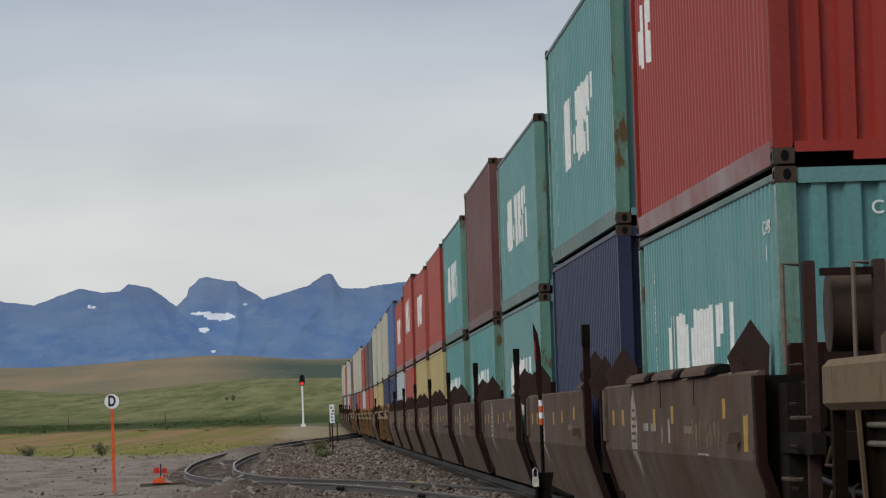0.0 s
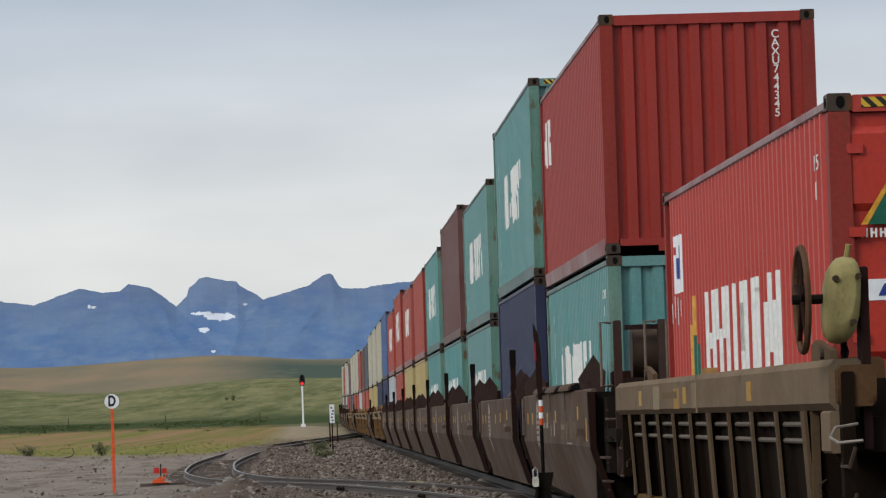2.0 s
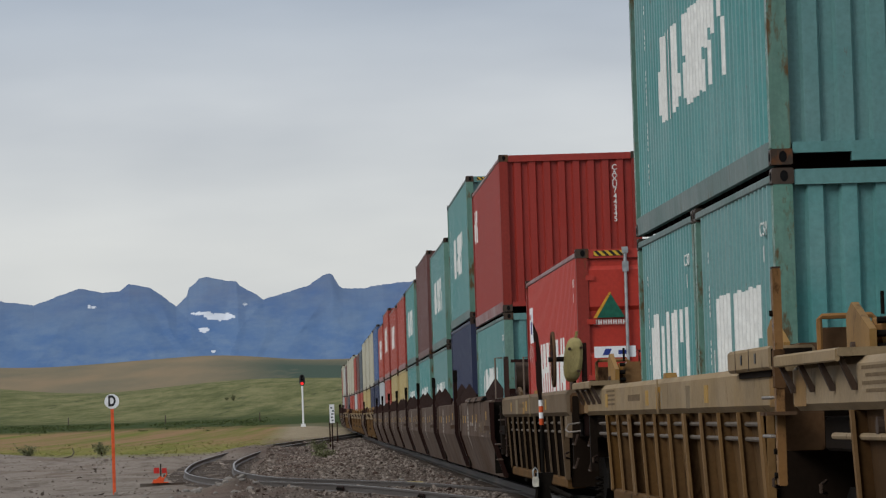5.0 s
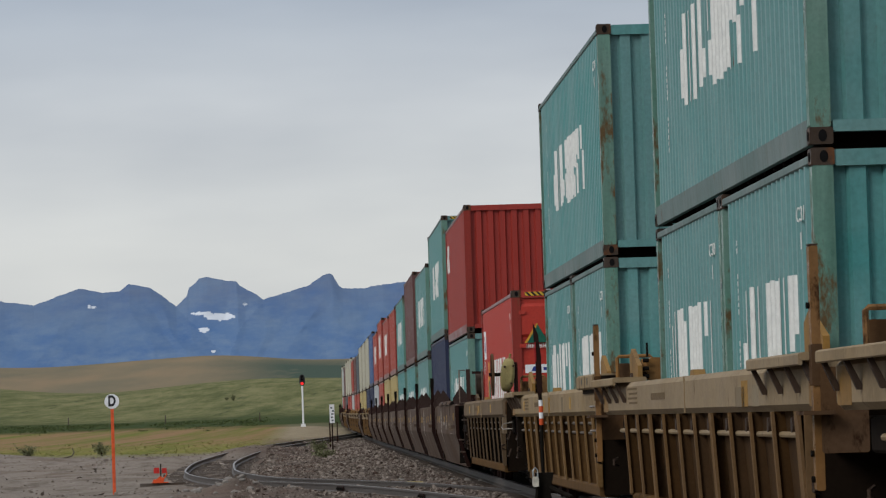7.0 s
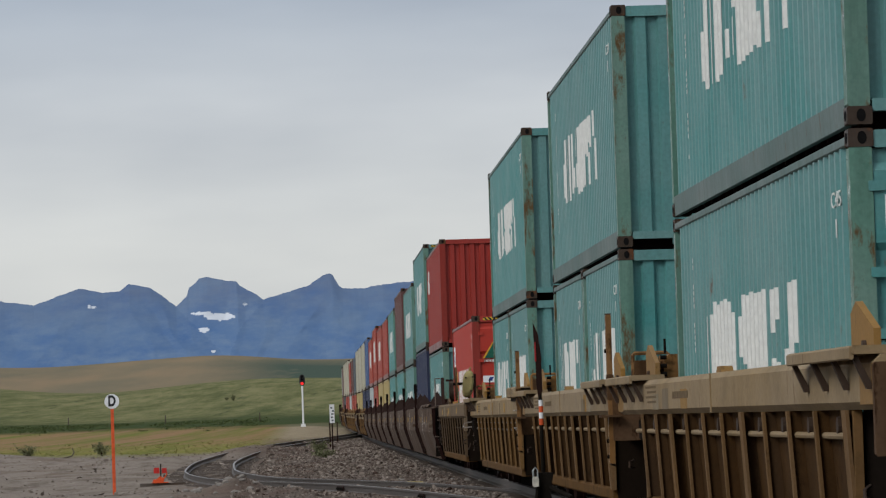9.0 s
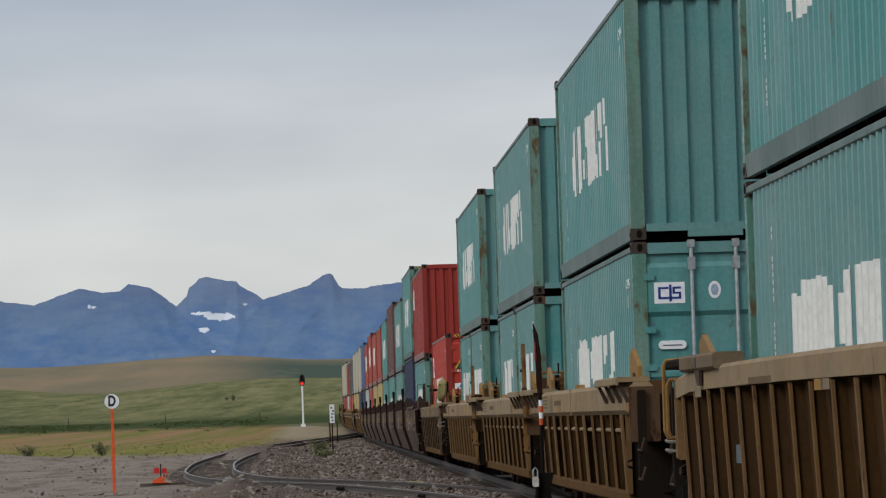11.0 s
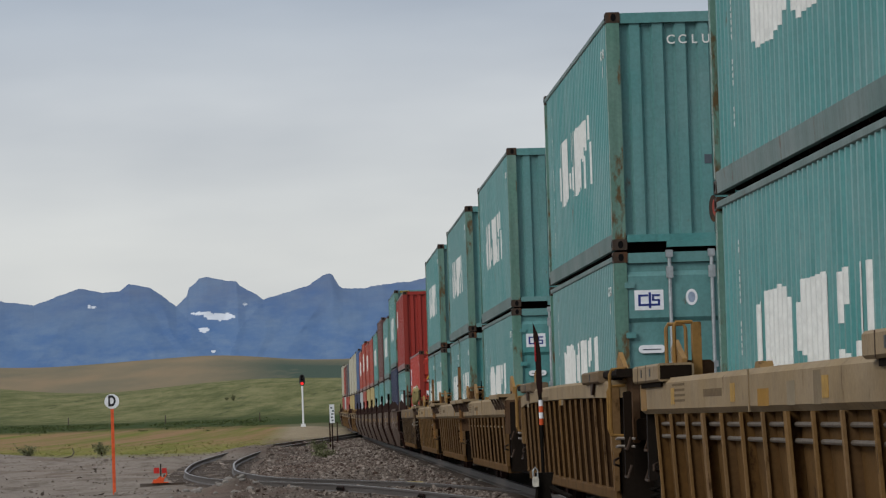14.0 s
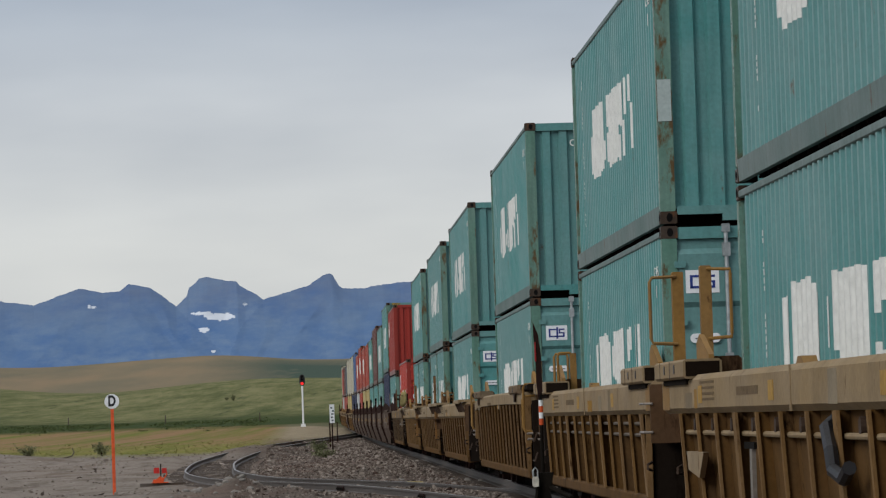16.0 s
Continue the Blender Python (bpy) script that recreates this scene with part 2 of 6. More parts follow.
    straw = mixed(nt, noisy(nt, coords(nt, (0.5, 0.006, 0.3), False), 1.2, 0.55, 0.72, 7, 0.7), straw, (0.095, 0.115, 0.032))
    green = mixed(nt, noisy(nt, far, 2.0, 0.41, 0.60, 10, 0.82), (0.085, 0.098, 0.038), (0.190, 0.180, 0.088))
    green = mixed(nt, noisy(nt, coords(nt, (0.12, 0.0045, 0.1), False), 1.3, 0.58, 0.72, 8, 0.7), green, (0.050, 0.070, 0.028))
    brown = mixed(nt, noisy(nt, coords(nt, (0.02, 0.004, 0.02), False), 1.0, 0.38, 0.62, 7), (0.225, 0.170, 0.108), (0.155, 0.138, 0.095))
    green = mixed(nt, noisy(nt, coords(nt, (0.25, 0.010, 0.1), False), 1.0, 0.61, 0.68, 7, 0.7), green, (0.048, 0.062, 0.028))
    # darker wooded ground towards the line of the railway
    wood, wr, wm = nt.nodes.new("ShaderNodeMath"), nt.nodes.new("ShaderNodeMapRange"), nt.nodes.new("ShaderNodeMath")
    wood.operation, wood.inputs[1].default_value, wm.operation = "MULTIPLY_ADD", 0.058, "MULTIPLY"
    nt.links.new(sep.outputs["Y"], wood.inputs[0]), nt.links.new(sep.outputs["X"], wood.inputs[2])
    wr.inputs[1].default_value, wr.inputs[2].default_value = 0, 40
    nt.links.new(wood.outputs[0], wr.inputs[0]), nt.links.new(wr.outputs[0], wm.inputs[0])
    nt.links.new(noisy(nt, coords(nt, (0.025, 0.004, 0.02), False), 1.0, 0.30, 0.48, 6), wm.inputs[1])
    lower = nt.nodes.new("ShaderNodeMapRange")
    lower.inputs[1].default_value, lower.inputs[2].default_value = 2280, 2050
    nt.links.new(sep.outputs["Y"], lower.inputs[0])
    wm2 = nt.nodes.new("ShaderNodeMath")
    wm2.operation = "MULTIPLY"
    nt.links.new(wm.outputs[0], wm2.inputs[0]), nt.links.new(lower.outputs[0], wm2.inputs[1])
    brown = mixed(nt, wm2.outputs[0], brown, (0.055, 0.080, 0.062))
    lat = nt.nodes.new("ShaderNodeMath")
    lat.operation, lat.inputs[1].default_value = "MULTIPLY_ADD", 0.0312
    nt.links.new(sep.outputs["Y"], lat.inputs[0]), nt.links.new(sep.outputs["X"], lat.inputs[2])
    lr, both = nt.nodes.new("ShaderNodeMapRange"), nt.nodes.new("ShaderNodeMath")
    lr.inputs[1].default_value, lr.inputs[2].default_value = -2.4, -4.4
    nt.links.new(lat.outputs[0], lr.inputs[0])
    both.operation = "MULTIPLY"
    nt.links.new(lr.outputs[0], both.inputs[0]), nt.links.new(span(212, 246, 1.5, 50), both.inputs[1])
    c = mixed(nt, both.outputs[0], grit, straw)
    c = mixed(nt, span(440, 475, 1.0, 60), c, (0.042, 0.060, 0.022))
    c = mixed(nt, span(545, 620, 1.0, 90), c, green)
    c = mixed(nt, span(1330, 1500, 1.0, 200, (0.006, 0.006, 0.006)), c, brown)
    nt.links.new(c, b.inputs["Base Color"])
    bumped(nt, b, noisy(nt, near, 9, 0.2, 0.8, 8, 0.75), 0.8, 0.05)
    return m


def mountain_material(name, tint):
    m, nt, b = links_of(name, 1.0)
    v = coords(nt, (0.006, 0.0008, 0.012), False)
    # the blue of the air's haze is mixed into the rock colour
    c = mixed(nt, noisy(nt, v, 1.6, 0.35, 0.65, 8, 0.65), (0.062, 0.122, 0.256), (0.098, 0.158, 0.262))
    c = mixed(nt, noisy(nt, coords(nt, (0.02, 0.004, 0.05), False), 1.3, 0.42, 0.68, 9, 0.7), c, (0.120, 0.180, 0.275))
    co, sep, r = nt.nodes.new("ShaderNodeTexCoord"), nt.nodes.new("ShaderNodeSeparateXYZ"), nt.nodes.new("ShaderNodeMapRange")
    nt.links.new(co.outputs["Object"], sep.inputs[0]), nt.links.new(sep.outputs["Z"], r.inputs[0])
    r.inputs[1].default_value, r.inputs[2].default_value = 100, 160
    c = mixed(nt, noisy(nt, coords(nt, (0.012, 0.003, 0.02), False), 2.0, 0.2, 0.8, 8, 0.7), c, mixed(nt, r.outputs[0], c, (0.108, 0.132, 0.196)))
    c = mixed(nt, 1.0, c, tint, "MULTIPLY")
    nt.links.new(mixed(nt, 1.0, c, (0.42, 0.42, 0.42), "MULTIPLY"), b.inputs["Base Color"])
    # the hazy colour is also emitted, to flatten the shading
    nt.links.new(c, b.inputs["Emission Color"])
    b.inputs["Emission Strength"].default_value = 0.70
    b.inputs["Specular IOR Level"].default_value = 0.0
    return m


def leaf_material(name, a, c):
    m, nt, b = links_of(name, 0.8)
    g = nt.nodes.new("ShaderNodeNewGeometry")
    nt.links.new(mixed(nt, g.outputs["Random Per Island"], a, c), b.inputs["Base Color"])
    return m


GROUND, MOUNTAIN = ground_material(), mountain_material("far_rock_with_haze", (0.97, 0.98, 1.0))
# the same rock, tinted paler: more haze painted on the summit behind
MOUNTAIN_BACK = mountain_material("farther_rock_paler_haze", (1.10, 1.08, 1.06))
GRASS = leaf_material("dry_grass_blades", (0.27, 0.22, 0.11), (0.21, 0.225, 0.055))
BUSH = leaf_material("sage_leaves", (0.10, 0.115, 0.055), (0.20, 0.20, 0.115))
SCRUB = leaf_material("dark_scrub_leaves", (0.050, 0.070, 0.026), (0.090, 0.110, 0.044))
PEBBLE = leaf_material("mixed_ballast", (0.060, 0.040, 0.032), (0.285, 0.245, 0.212))
SNOW = plain("old_snow", (0.56, 0.60, 0.66), 0.9, grain=0.05, amount=0.08)


# ---- mesh building ----
class Shape:
    """Collects faces; becomes one mesh."""

    def __init__(self):
        self.v, self.f = [], []

    def poly(self, pts, faces):
        n = len(self.v)
        self.v += [tuple(p) for p in pts]
        self.f += [tuple(i + n for i in f) for f in faces]
        return self

    def box(self, x0, x1, y0, y1, z0, z1, cut=0.0):
        """A box with its edges along y bevelled by cut."""
        c = min(cut, (x1 - x0) / 3, (z1 - z0) / 3)
        if c > 0:
            ring = [(x0 + c, z0), (x1 - c, z0), (x1, z0 + c), (x1, z1 - c), (x1 - c, z1), (x0 + c, z1), (x0, z1 - c), (x0, z0 + c)]
        else:
            ring = [(x0, z0), (x1, z0), (x1, z1), (x0, z1)]
        return self.prism_y(ring, y0, y1)

    def prism_y(self, ring, y0, y1):
        n = len(ring)
        pts = [(x, y0, z) for x, z in ring] + [(x, y1, z) for x, z in ring]
        return self.poly(pts, [tuple(range(n)), tuple(range(2 * n - 1, n - 1, -1))] + [(i, i + n, (i + 1) % n + n, (i + 1) % n) for i in range(n)])

    def prism_x(self, ring, x0, x1):
        n = len(ring)
        pts = [(x0, y, z) for y, z in ring] + [(x1, y, z) for y, z in ring]
        return self.poly(pts, [tuple(range(n - 1, -1, -1)), tuple(range(n, 2 * n))] + [(i, (i + 1) % n, (i + 1) % n + n, i + n) for i in range(n)])

    def tube(self, path, r, n=8):
        """A round bar along a list of points."""
        path = [Vector(p) for p in path]
        rings = []
        for i, p in enumerate(path):
            d = (path[min(i + 1, len(path) - 1)] - path[max(i - 1, 0)]).normalized()
            a = d.orthogonal().normalized()
            if i and rings:
                a = (ref - d * ref.dot(d)).normalized()
            ref = a
            c = d.cross(a)
            rings.append([p + (a * math.cos(2 * math.pi * k / n) + c * math.sin(2 * math.pi * k / n)) * r for k in range(n)])
        pts = [q for g in rings for q in g]
        faces = [(i * n + k, i * n + (k + 1) % n, (i + 1) * n + (k + 1) % n, (i + 1) * n + k) for i in range(len(path) - 1) for k in range(n)]
        return self.poly(pts, faces + [tuple(range(n - 1, -1, -1)), tuple((len(path) - 1) * n + k for k in range(n))])

    def disc(self, x, y, z, r, x1, n=18):
        """A round plate about an axis along x, from x to x1."""
        return self.prism_x([(y + r * math.cos(2 * math.pi * k / n), z + r * math.sin(2 * math.pi * k / n)) for k in range(n)], x, x1)

    def mesh(self, name, material):
        me = bpy.data.meshes.new(name)
        me.from_pydata(self.v, [], self.f)
        bm = bmesh.new()
        bm.from_mesh(me)
        bmesh.ops.recalc_face_normals(bm, faces=bm.faces)
        bm.to_mesh(me)
        bm.free()
        me.materials.append(material)
        return me


def part(name, shape, material, parent, label=""):
    ob = new(name, shape.mesh(name, material) if isinstance(shape, Shape) else shape)
    ob.parent = parent
    return tagged(ob, label)


def setting(name, shape, material, label, category):
    return tagged(new(name, shape.mesh(name, material)), label, category, "", "structure")


def empty(name):
    e = new(name)
    e.empty_display_size = 0.3
    return e


def words(text, size, material, name="writing", bold=0.0):
    """Writing as a mesh in the plane x-y, centred."""
    cu = bpy.data.curves.new(name, "FONT")
    cu.body, cu.offset, cu.size, cu.align_x, cu.align_y, cu.extrude = text, bold, size, "CENTER", "CENTER", 0.002
    ob = bpy.data.objects.new(name, cu)
    me = bpy.data.meshes.new_from_object(ob)
    bpy.data.objects.remove(ob)
    me.materials.append(material)
    return me


# ---- the line of the track ----
KNOTS = [(-160, -0.0612), (0, -0.0472), (50, -0.0333), (100, -0.0322), (160, -0.0322), (230, -0.0328), (310, -0.0346), (400, -0.0337), (425, -0.0232), (520, 0.0738), (760, 0.3188)]
S = np.arange(-160, 761, 1.0)
HEAD = np.interp(S, [k[0] for k in KNOTS], [k[1] for k in KNOTS])
HX = np.concatenate([[0], np.cumsum(np.sin((HEAD[1:] + HEAD[:-1]) / 2))])
HY = np.concatenate([[0], np.cumsum(np.cos((HEAD[1:] + HEAD[:-1]) / 2))])
HX, HY = HX - HX[160] + 3.76 + 1.22, HY - HY[160]
SPEED, GAIN = 8.273, 0.02526


def track_z(y):
    """The height of the rail top along the line: level, then a slight climb."""
    return 0.0 if y < 200 else 0.0000115 * (min(y, 700) - 200) ** 2


def on_track(s):
    x, y, a = (float(np.interp(s, S, q)) for q in (HX, HY, HEAD))
    return x, y, track_z(y), a


def rolled(t):
    return SPEED * t + 0.5 * GAIN * t * t


def along(s0):
    """Rows for a thing that rides the track and stands at s0 at the start."""
    rows = []
    for k in range(17):
        x, y, z, a = on_track(s0 + rolled(k))
        rows.append((float(k), pose(x, y, z, 0, 0, -math.degrees(a))))
    return rows


def track_x(y):
    return float(np.interp(y, HY, HX))


MOVERS, WHEELS = [], []


def spline(pts, step=1.0):
    out = []
    p = [Vector(q) for q in pts]
    p = [2 * p[0] - p[1]] + p + [2 * p[-1] - p[-2]]
    for i in range(1, len(p) - 2):
        a, b, c, d = p[i - 1:i + 3]
        n = max(2, int((c - b).length / step))
        for k in range(n):
            t = k / n
            out.append(0.5 * (2 * b + (c - a) * t + (2 * a - 5 * b + 4 * c - d) * t * t + (3 * b - a - 3 * c + d) * t ** 3))
    return out + [p[-2]]


SIDING = spline([(2.75, 55, -0.03), (1.95, 64, -0.06), (0.95, 73.5, -0.1), (-0.15, 83, -0.12), (-1.6, 92, -0.12), (-3.25, 99, -0.12), (-4.6, 104.3, -0.12), (-5.75, 111.5, -0.12),
                 (-6.9, 123, -0.12), (-7.75, 137, -0.12), (-8.7, 158, -0.12), (-9.35, 185, -0.08), (-9.5, 210, 0.0), (-9.0, 234, 0.05), (-8.35, 258, 0.1), (-7.5, 300, 0.14), (-6.4, 345, 0.25)])
SID = np.array([tuple(q) for q in SIDING])


# ---- ground ----
def terrain(x, y):
    """Height of the ground at a place."""
    d = math.hypot(x, y)
    z = -0.32
    if y > 150:
        z += 1.62 * min(1, max(0, (y - 170) / 330)) ** 2.3
    ang = x / max(y, 50.0)
    if y > 480:
        k = min(1, (y - 480) / 620)
        k = k * k * (3 - 2 * k)
        crest = 10.4 - 1.0 * math.exp(-((ang + 0.06) / 0.03) ** 2) + 1.0 * math.sin(ang * 90)
        z += crest * k
        z += 1.1 * math.exp(-((ang + 0.022) / 0.02) ** 2) * min(1, (y - 480) / 300)
        z -= 3.5 * min(1, max(0, (y - 1150) / 250))
        z += 0.22 * noise.noise((x * 0.02, y * 0.008, 3)) * min(4, (y - 480) / 150)
    if y > 1400:
        k = min(1, (y - 1400) / 950)
        k = k * k * (3 - 2 * k)
        rise = 25.5 + 5.0 * math.exp(-((ang + 0.058) / 0.026) ** 2) + 1.2 * math.sin(ang * 60 + 1)
        z += rise * k - 30 * min(1, max(0, (y - 2400) / 900))
        z += 2.0 * noise.noise((x * 0.004, y * 0.002, 8))
    if d < 260:
        z += 0.05 * noise.noise((x * 0.5, y * 0.25, 1)) + 0.09 * noise.noise((x * 0.12, y * 0.06, 5))
        # earth heaps
        z += 0.55 * math.exp(-((x + 21.5) / 3.4) ** 2 - ((y - 196) / 12) ** 2) + 0.32 * math.exp(-((x + 13.3) / 0.7) ** 2 - ((y - 121) / 3) ** 2)
        z += 0.34 * math.exp(-((x + 4.7) / 0.8) ** 2 - ((y - 95.5) / 2.2) ** 2) + 0.16 * math.exp(-((x + 3.6) / 1.2) ** 2 - ((y - 88) / 3) ** 2)
        z += 0.30 * math.exp(-((x + 12.3) / 2.6) ** 2 - ((y - 178) / 14) ** 2)
    # the beds of the two tracks
    t = abs(x - track_x(y)) if y < 700 else 99
    k = max(0.0, min(1.0, (4.6 - t) / 2.6))
    z = z * (1 - k) + (track_z(y) - 0.19) * k
    if 55 < y < 345:
        i = int(np.argmin(np.abs(SID[:, 1] - y)))
        q = max(0.0, min(1.0, (2.3 - abs(x - SID[i, 0])) / 1.0)) * (1 - k)
        z = z * (1 - q) + (SID[i, 2] - 0.182 + 0.03 * noise.noise((x * 1.7, y * 0.6, 2))) * q
        # a bank of dirt pushed over the siding
        z += 0.36 * math.exp(-((x + 9.5) / 1.7) ** 2 - ((y - 205) / 13) ** 2)
    return z


def build_ground():
    rad = [0.5] + list(np.geomspace(3, 55, 22)) + list(np.linspace(57, 130, 90)) + list(np.linspace(132, 260, 70)) + list(np.geomspace(265, 4950, 110))
    ang = list(np.linspace(-10, 10, 170)) + list(np.linspace(13, 347, 60))
    n = len(ang)
    sh = Shape()
    for r in rad:
        for a in ang:
            x, y = r * math.sin(radians(a)), r * math.cos(radians(a))
            sh.v.append((x, y, terrain(x, y)))
    for i in range(len(rad) - 1):
        for j in range(n):
            sh.f.append((i * n + j, i * n + (j + 1) % n, (i + 1) * n + (j + 1) % n, (i + 1) * n + j))
    sh.f.append(tuple(range(n)))
    g = setting("ground", sh, GROUND, "gravel yard running out into yellow and green prairie hills", "ground")
    g.data.polygons.foreach_set("use_smooth", [True] * len(g.data.polygons))


build_ground()


def build_mountains():
    """A far range with a notched skyline: two shoulders, a flat-topped summit, a horn and a long ridge. Old snow lies in its basin."""
    line = [(-0.20, 150), (-0.15, 160), (-0.1213, 154), (-0.1053, 142), (-0.0973, 136.7), (-0.0926, 144), (-0.0865, 153.8), (-0.0809, 148), (-0.0769, 149.3), (-0.0747, 157), (-0.0697, 152), (-0.0665, 141.6), (-0.0636, 130.6), (-0.061, 141.4), (-0.0605, 150),
            (-0.0589, 156), (-0.058, 160.3), (-0.0562, 162.5), (-0.0536, 159), (-0.0492, 156), (-0.0485, 151.4), (-0.0444, 140.8), (-0.0429, 135), (-0.0397, 139.5), (-0.0323, 149), (-0.0286, 159.7), (-0.0272, 162), (-0.0264, 160), (-0.0249, 148), (-0.0241, 144.8),
            (-0.0189, 144), (-0.0158, 147.3), (-0.0075, 150.4), (-0.0021, 155.9), (0.0153, 150.2), (0.06, 145), (0.12, 155), (0.2, 140)]
    # spurs run down from the tops: where, how far they swing aside, their breadth and bulk
    spurs = ((-0.116, 0.010, 0.016, 60), (-0.0865, -0.022, 0.017, 75), (-0.0769, 0.016, 0.013, 70), (-0.0745, 0.006, 0.010, 55), (-0.068, 0.013, 0.010, 60), (-0.0562, -0.006, 0.007, 40), (-0.0500, -0.002, 0.006, 36),
             (-0.0400, -0.010, 0.010, 60), (-0.0272, -0.020, 0.014, 80), (-0.0268, 0.010, 0.012, 70), (-0.0158, -0.004, 0.010, 55), (-0.0021, -0.012, 0.014, 70), (0.0153, 0.004, 0.016, 60))
    ax, az = [p[0] for p in line], [p[1] for p in line]
    cols = np.concatenate([np.linspace(-0.2, -0.112, 60), np.linspace(-0.1115, 0.01, 560), np.linspace(0.012, 0.2, 80)])
    rows, n = 120, len(cols)
    wide_a = np.linspace(-0.2, 0.2, 401)
    wide_z = np.convolve(np.pad(np.interp(wide_a, ax, az), 20, mode="edge"), np.hanning(41) / np.hanning(41).sum(), mode="valid")
    sh, flat = Shape(), []
    for k in range(rows):
        u = k / (rows - 1)
        free = min(1.0, (1 - u) * 5) * min(1.0, u * 6)
        for a in cols:
            top = float(np.interp(a, ax, az)) + 0.9 * noise.noise((a * 420, 0, 2)) + 0.5 * noise.noise((a * 1300, 0, 4))
            top = top * u ** 4 + float(np.interp(a, wide_a, wide_z)) * (1 - u ** 4)
            wob = 0.004 * noise.noise((a * 90, u * 4, 7))
            rel = max(0.6 * high * max(0.0, 1 - abs(a + wob - a0 - lean * (1 - u)) / (1.5 * wide * (0.35 + 1.3 * (1 - u)))) ** 1.4 for a0, lean, wide, high in spurs)
            rel += 6 * noise.noise((a * 110 + u * 5, u * 9, 3)) + 3 * noise.noise((a * 380 - u * 9, u * 26, 5)) + 1.5 * noise.noise((a * 900, u * 70, 9))
            y = 4150 + 500 * u - rel * 1.1 * free
            sh.v.append((a * y, y, 1.28 + (top * u ** 0.85 - 21.3 * (1 - u)) * y / 4650))
            flat.append((a, (sh.v[-1][2] - 1.28) / y))
    snow = ((-0.0536, 0.0252, 0.0036, 0.00085), (-0.0575, 0.0261, 0.0028, 0.00040), (-0.0573, 0.02215, 0.0012, 0.00062), (-0.0843, 0.0286, 0.0004, 0.0005), (-0.0833, 0.0284, 0.0006, 0.0003), (-0.0474, 0.0280, 0.0005, 0.0003), (-0.0551, 0.0170, 0.0006, 0.00025))
    white = []
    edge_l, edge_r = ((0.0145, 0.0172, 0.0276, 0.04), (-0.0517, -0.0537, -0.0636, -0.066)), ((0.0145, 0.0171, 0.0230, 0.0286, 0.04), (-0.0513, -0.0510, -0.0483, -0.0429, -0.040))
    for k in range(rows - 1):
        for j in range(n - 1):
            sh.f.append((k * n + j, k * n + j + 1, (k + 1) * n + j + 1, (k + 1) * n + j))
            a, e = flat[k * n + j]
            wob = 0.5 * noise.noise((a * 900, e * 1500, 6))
            # faces of the back summit, which take the copy with paler haze
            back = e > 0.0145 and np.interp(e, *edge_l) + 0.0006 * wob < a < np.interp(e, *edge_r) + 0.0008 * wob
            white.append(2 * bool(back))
            white[-1] = 1 if any(((a - p) / w) ** 2 + ((e - q - 0.35 * (abs(a - p) if w > 0.004 else 0) * 0.3) / h) ** 2 < 1 + wob for p, q, w, h in snow) else white[-1]
    last = len(sh.v)
    sh.v += [(x * 1.05, 4900, -20) for x, _, _ in sh.v[(rows - 1) * n:rows * n]]
    for j in range(n - 1):
        sh.f.append(((rows - 1) * n + j, (rows - 1) * n + j + 1, last + j + 1, last + j))
        white.append(False)
    ob = setting("mountain_backdrop", sh, MOUNTAIN, "mountain range, blue haze in its colour, patches of old snow", "mountains")
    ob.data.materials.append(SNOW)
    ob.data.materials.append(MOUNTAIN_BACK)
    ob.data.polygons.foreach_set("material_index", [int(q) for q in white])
    ob.data.polygons.foreach_set("use_smooth", [True] * len(white))
    return ob


build_mountains()


def rail(points, name, parent=None):
    """A flat-bottomed rail on a line of points: foot, web and head; the running face is worn bright."""
    prof = [(-0.07, -0.17), (0.07, -0.17), (0.07, -0.155), (0.012, -0.13), (0.012, -0.045), (0.036, -0.036), (0.036, -0.004), (0.028, 0.0), (-0.028, 0.0), (-0.036, -0.004), (-0.036, -0.036), (-0.012, -0.045), (-0.012, -0.13), (-0.07, -0.155)]
    sh, n = Shape(), len(prof)
    top = Shape()
    for i, p in enumerate(points):
        d = (points[min(i + 1, len(points) - 1)] - points[max(i - 1, 0)]).normalized()
        s = Vector((d.y, -d.x, 0)).normalized()
        sh.v += [tuple(p + s * u + Vector((0, 0, w))) for u, w in prof]
        top.v += [tuple(p + s * u + Vector((0, 0, 0.003))) for u in (-0.026, 0.026)]
        if i:
            sh.f += [((i - 1) * n + k, (i - 1) * n + (k + 1) % n, i * n + (k + 1) % n, i * n + k) for k in range(n)]
            top.f.append((2 * i - 2, 2 * i - 1, 2 * i + 1, 2 * i))
    sh.f += [tuple(range(n)), tuple((len(points) - 1) * n + k for k in range(n - 1, -1, -1))]
    return sh, top


def offset(points, dist):
    out = []
    for i, p in enumerate(points):
        d = (points[min(i + 1, len(points) - 1)] - points[max(i - 1, 0)]).normalized()
        out.append(p + Vector((d.y, -d.x, 0)).normalized() * dist)
    return out


def build_track(name, points, label, ties):
    base = tagged(empty(name), label, "railway track", "", "structure")
    for side in (-0.753, 0.753):
        sh, top = rail(offset(points, side), name)
        r = part("rail", sh, RAIL_STEEL, base, "brown steel rail")
        part("running_surface", top, RAIL_TOP, r, "bright worn rail head")
    tie = Shape().box(-1.3, 1.3, -0.115, 0.115, -0.36, -0.172, 0.015).mesh("tie", TIE)
    for p, a in ties:
        o = part("tie", tie, TIE, base)
        o.matrix_basis = Matrix.Translation(p) @ pose(0, 0, 0, 0, 0, -math.degrees(a) + random.uniform(-1.5, 1.5))
    return base


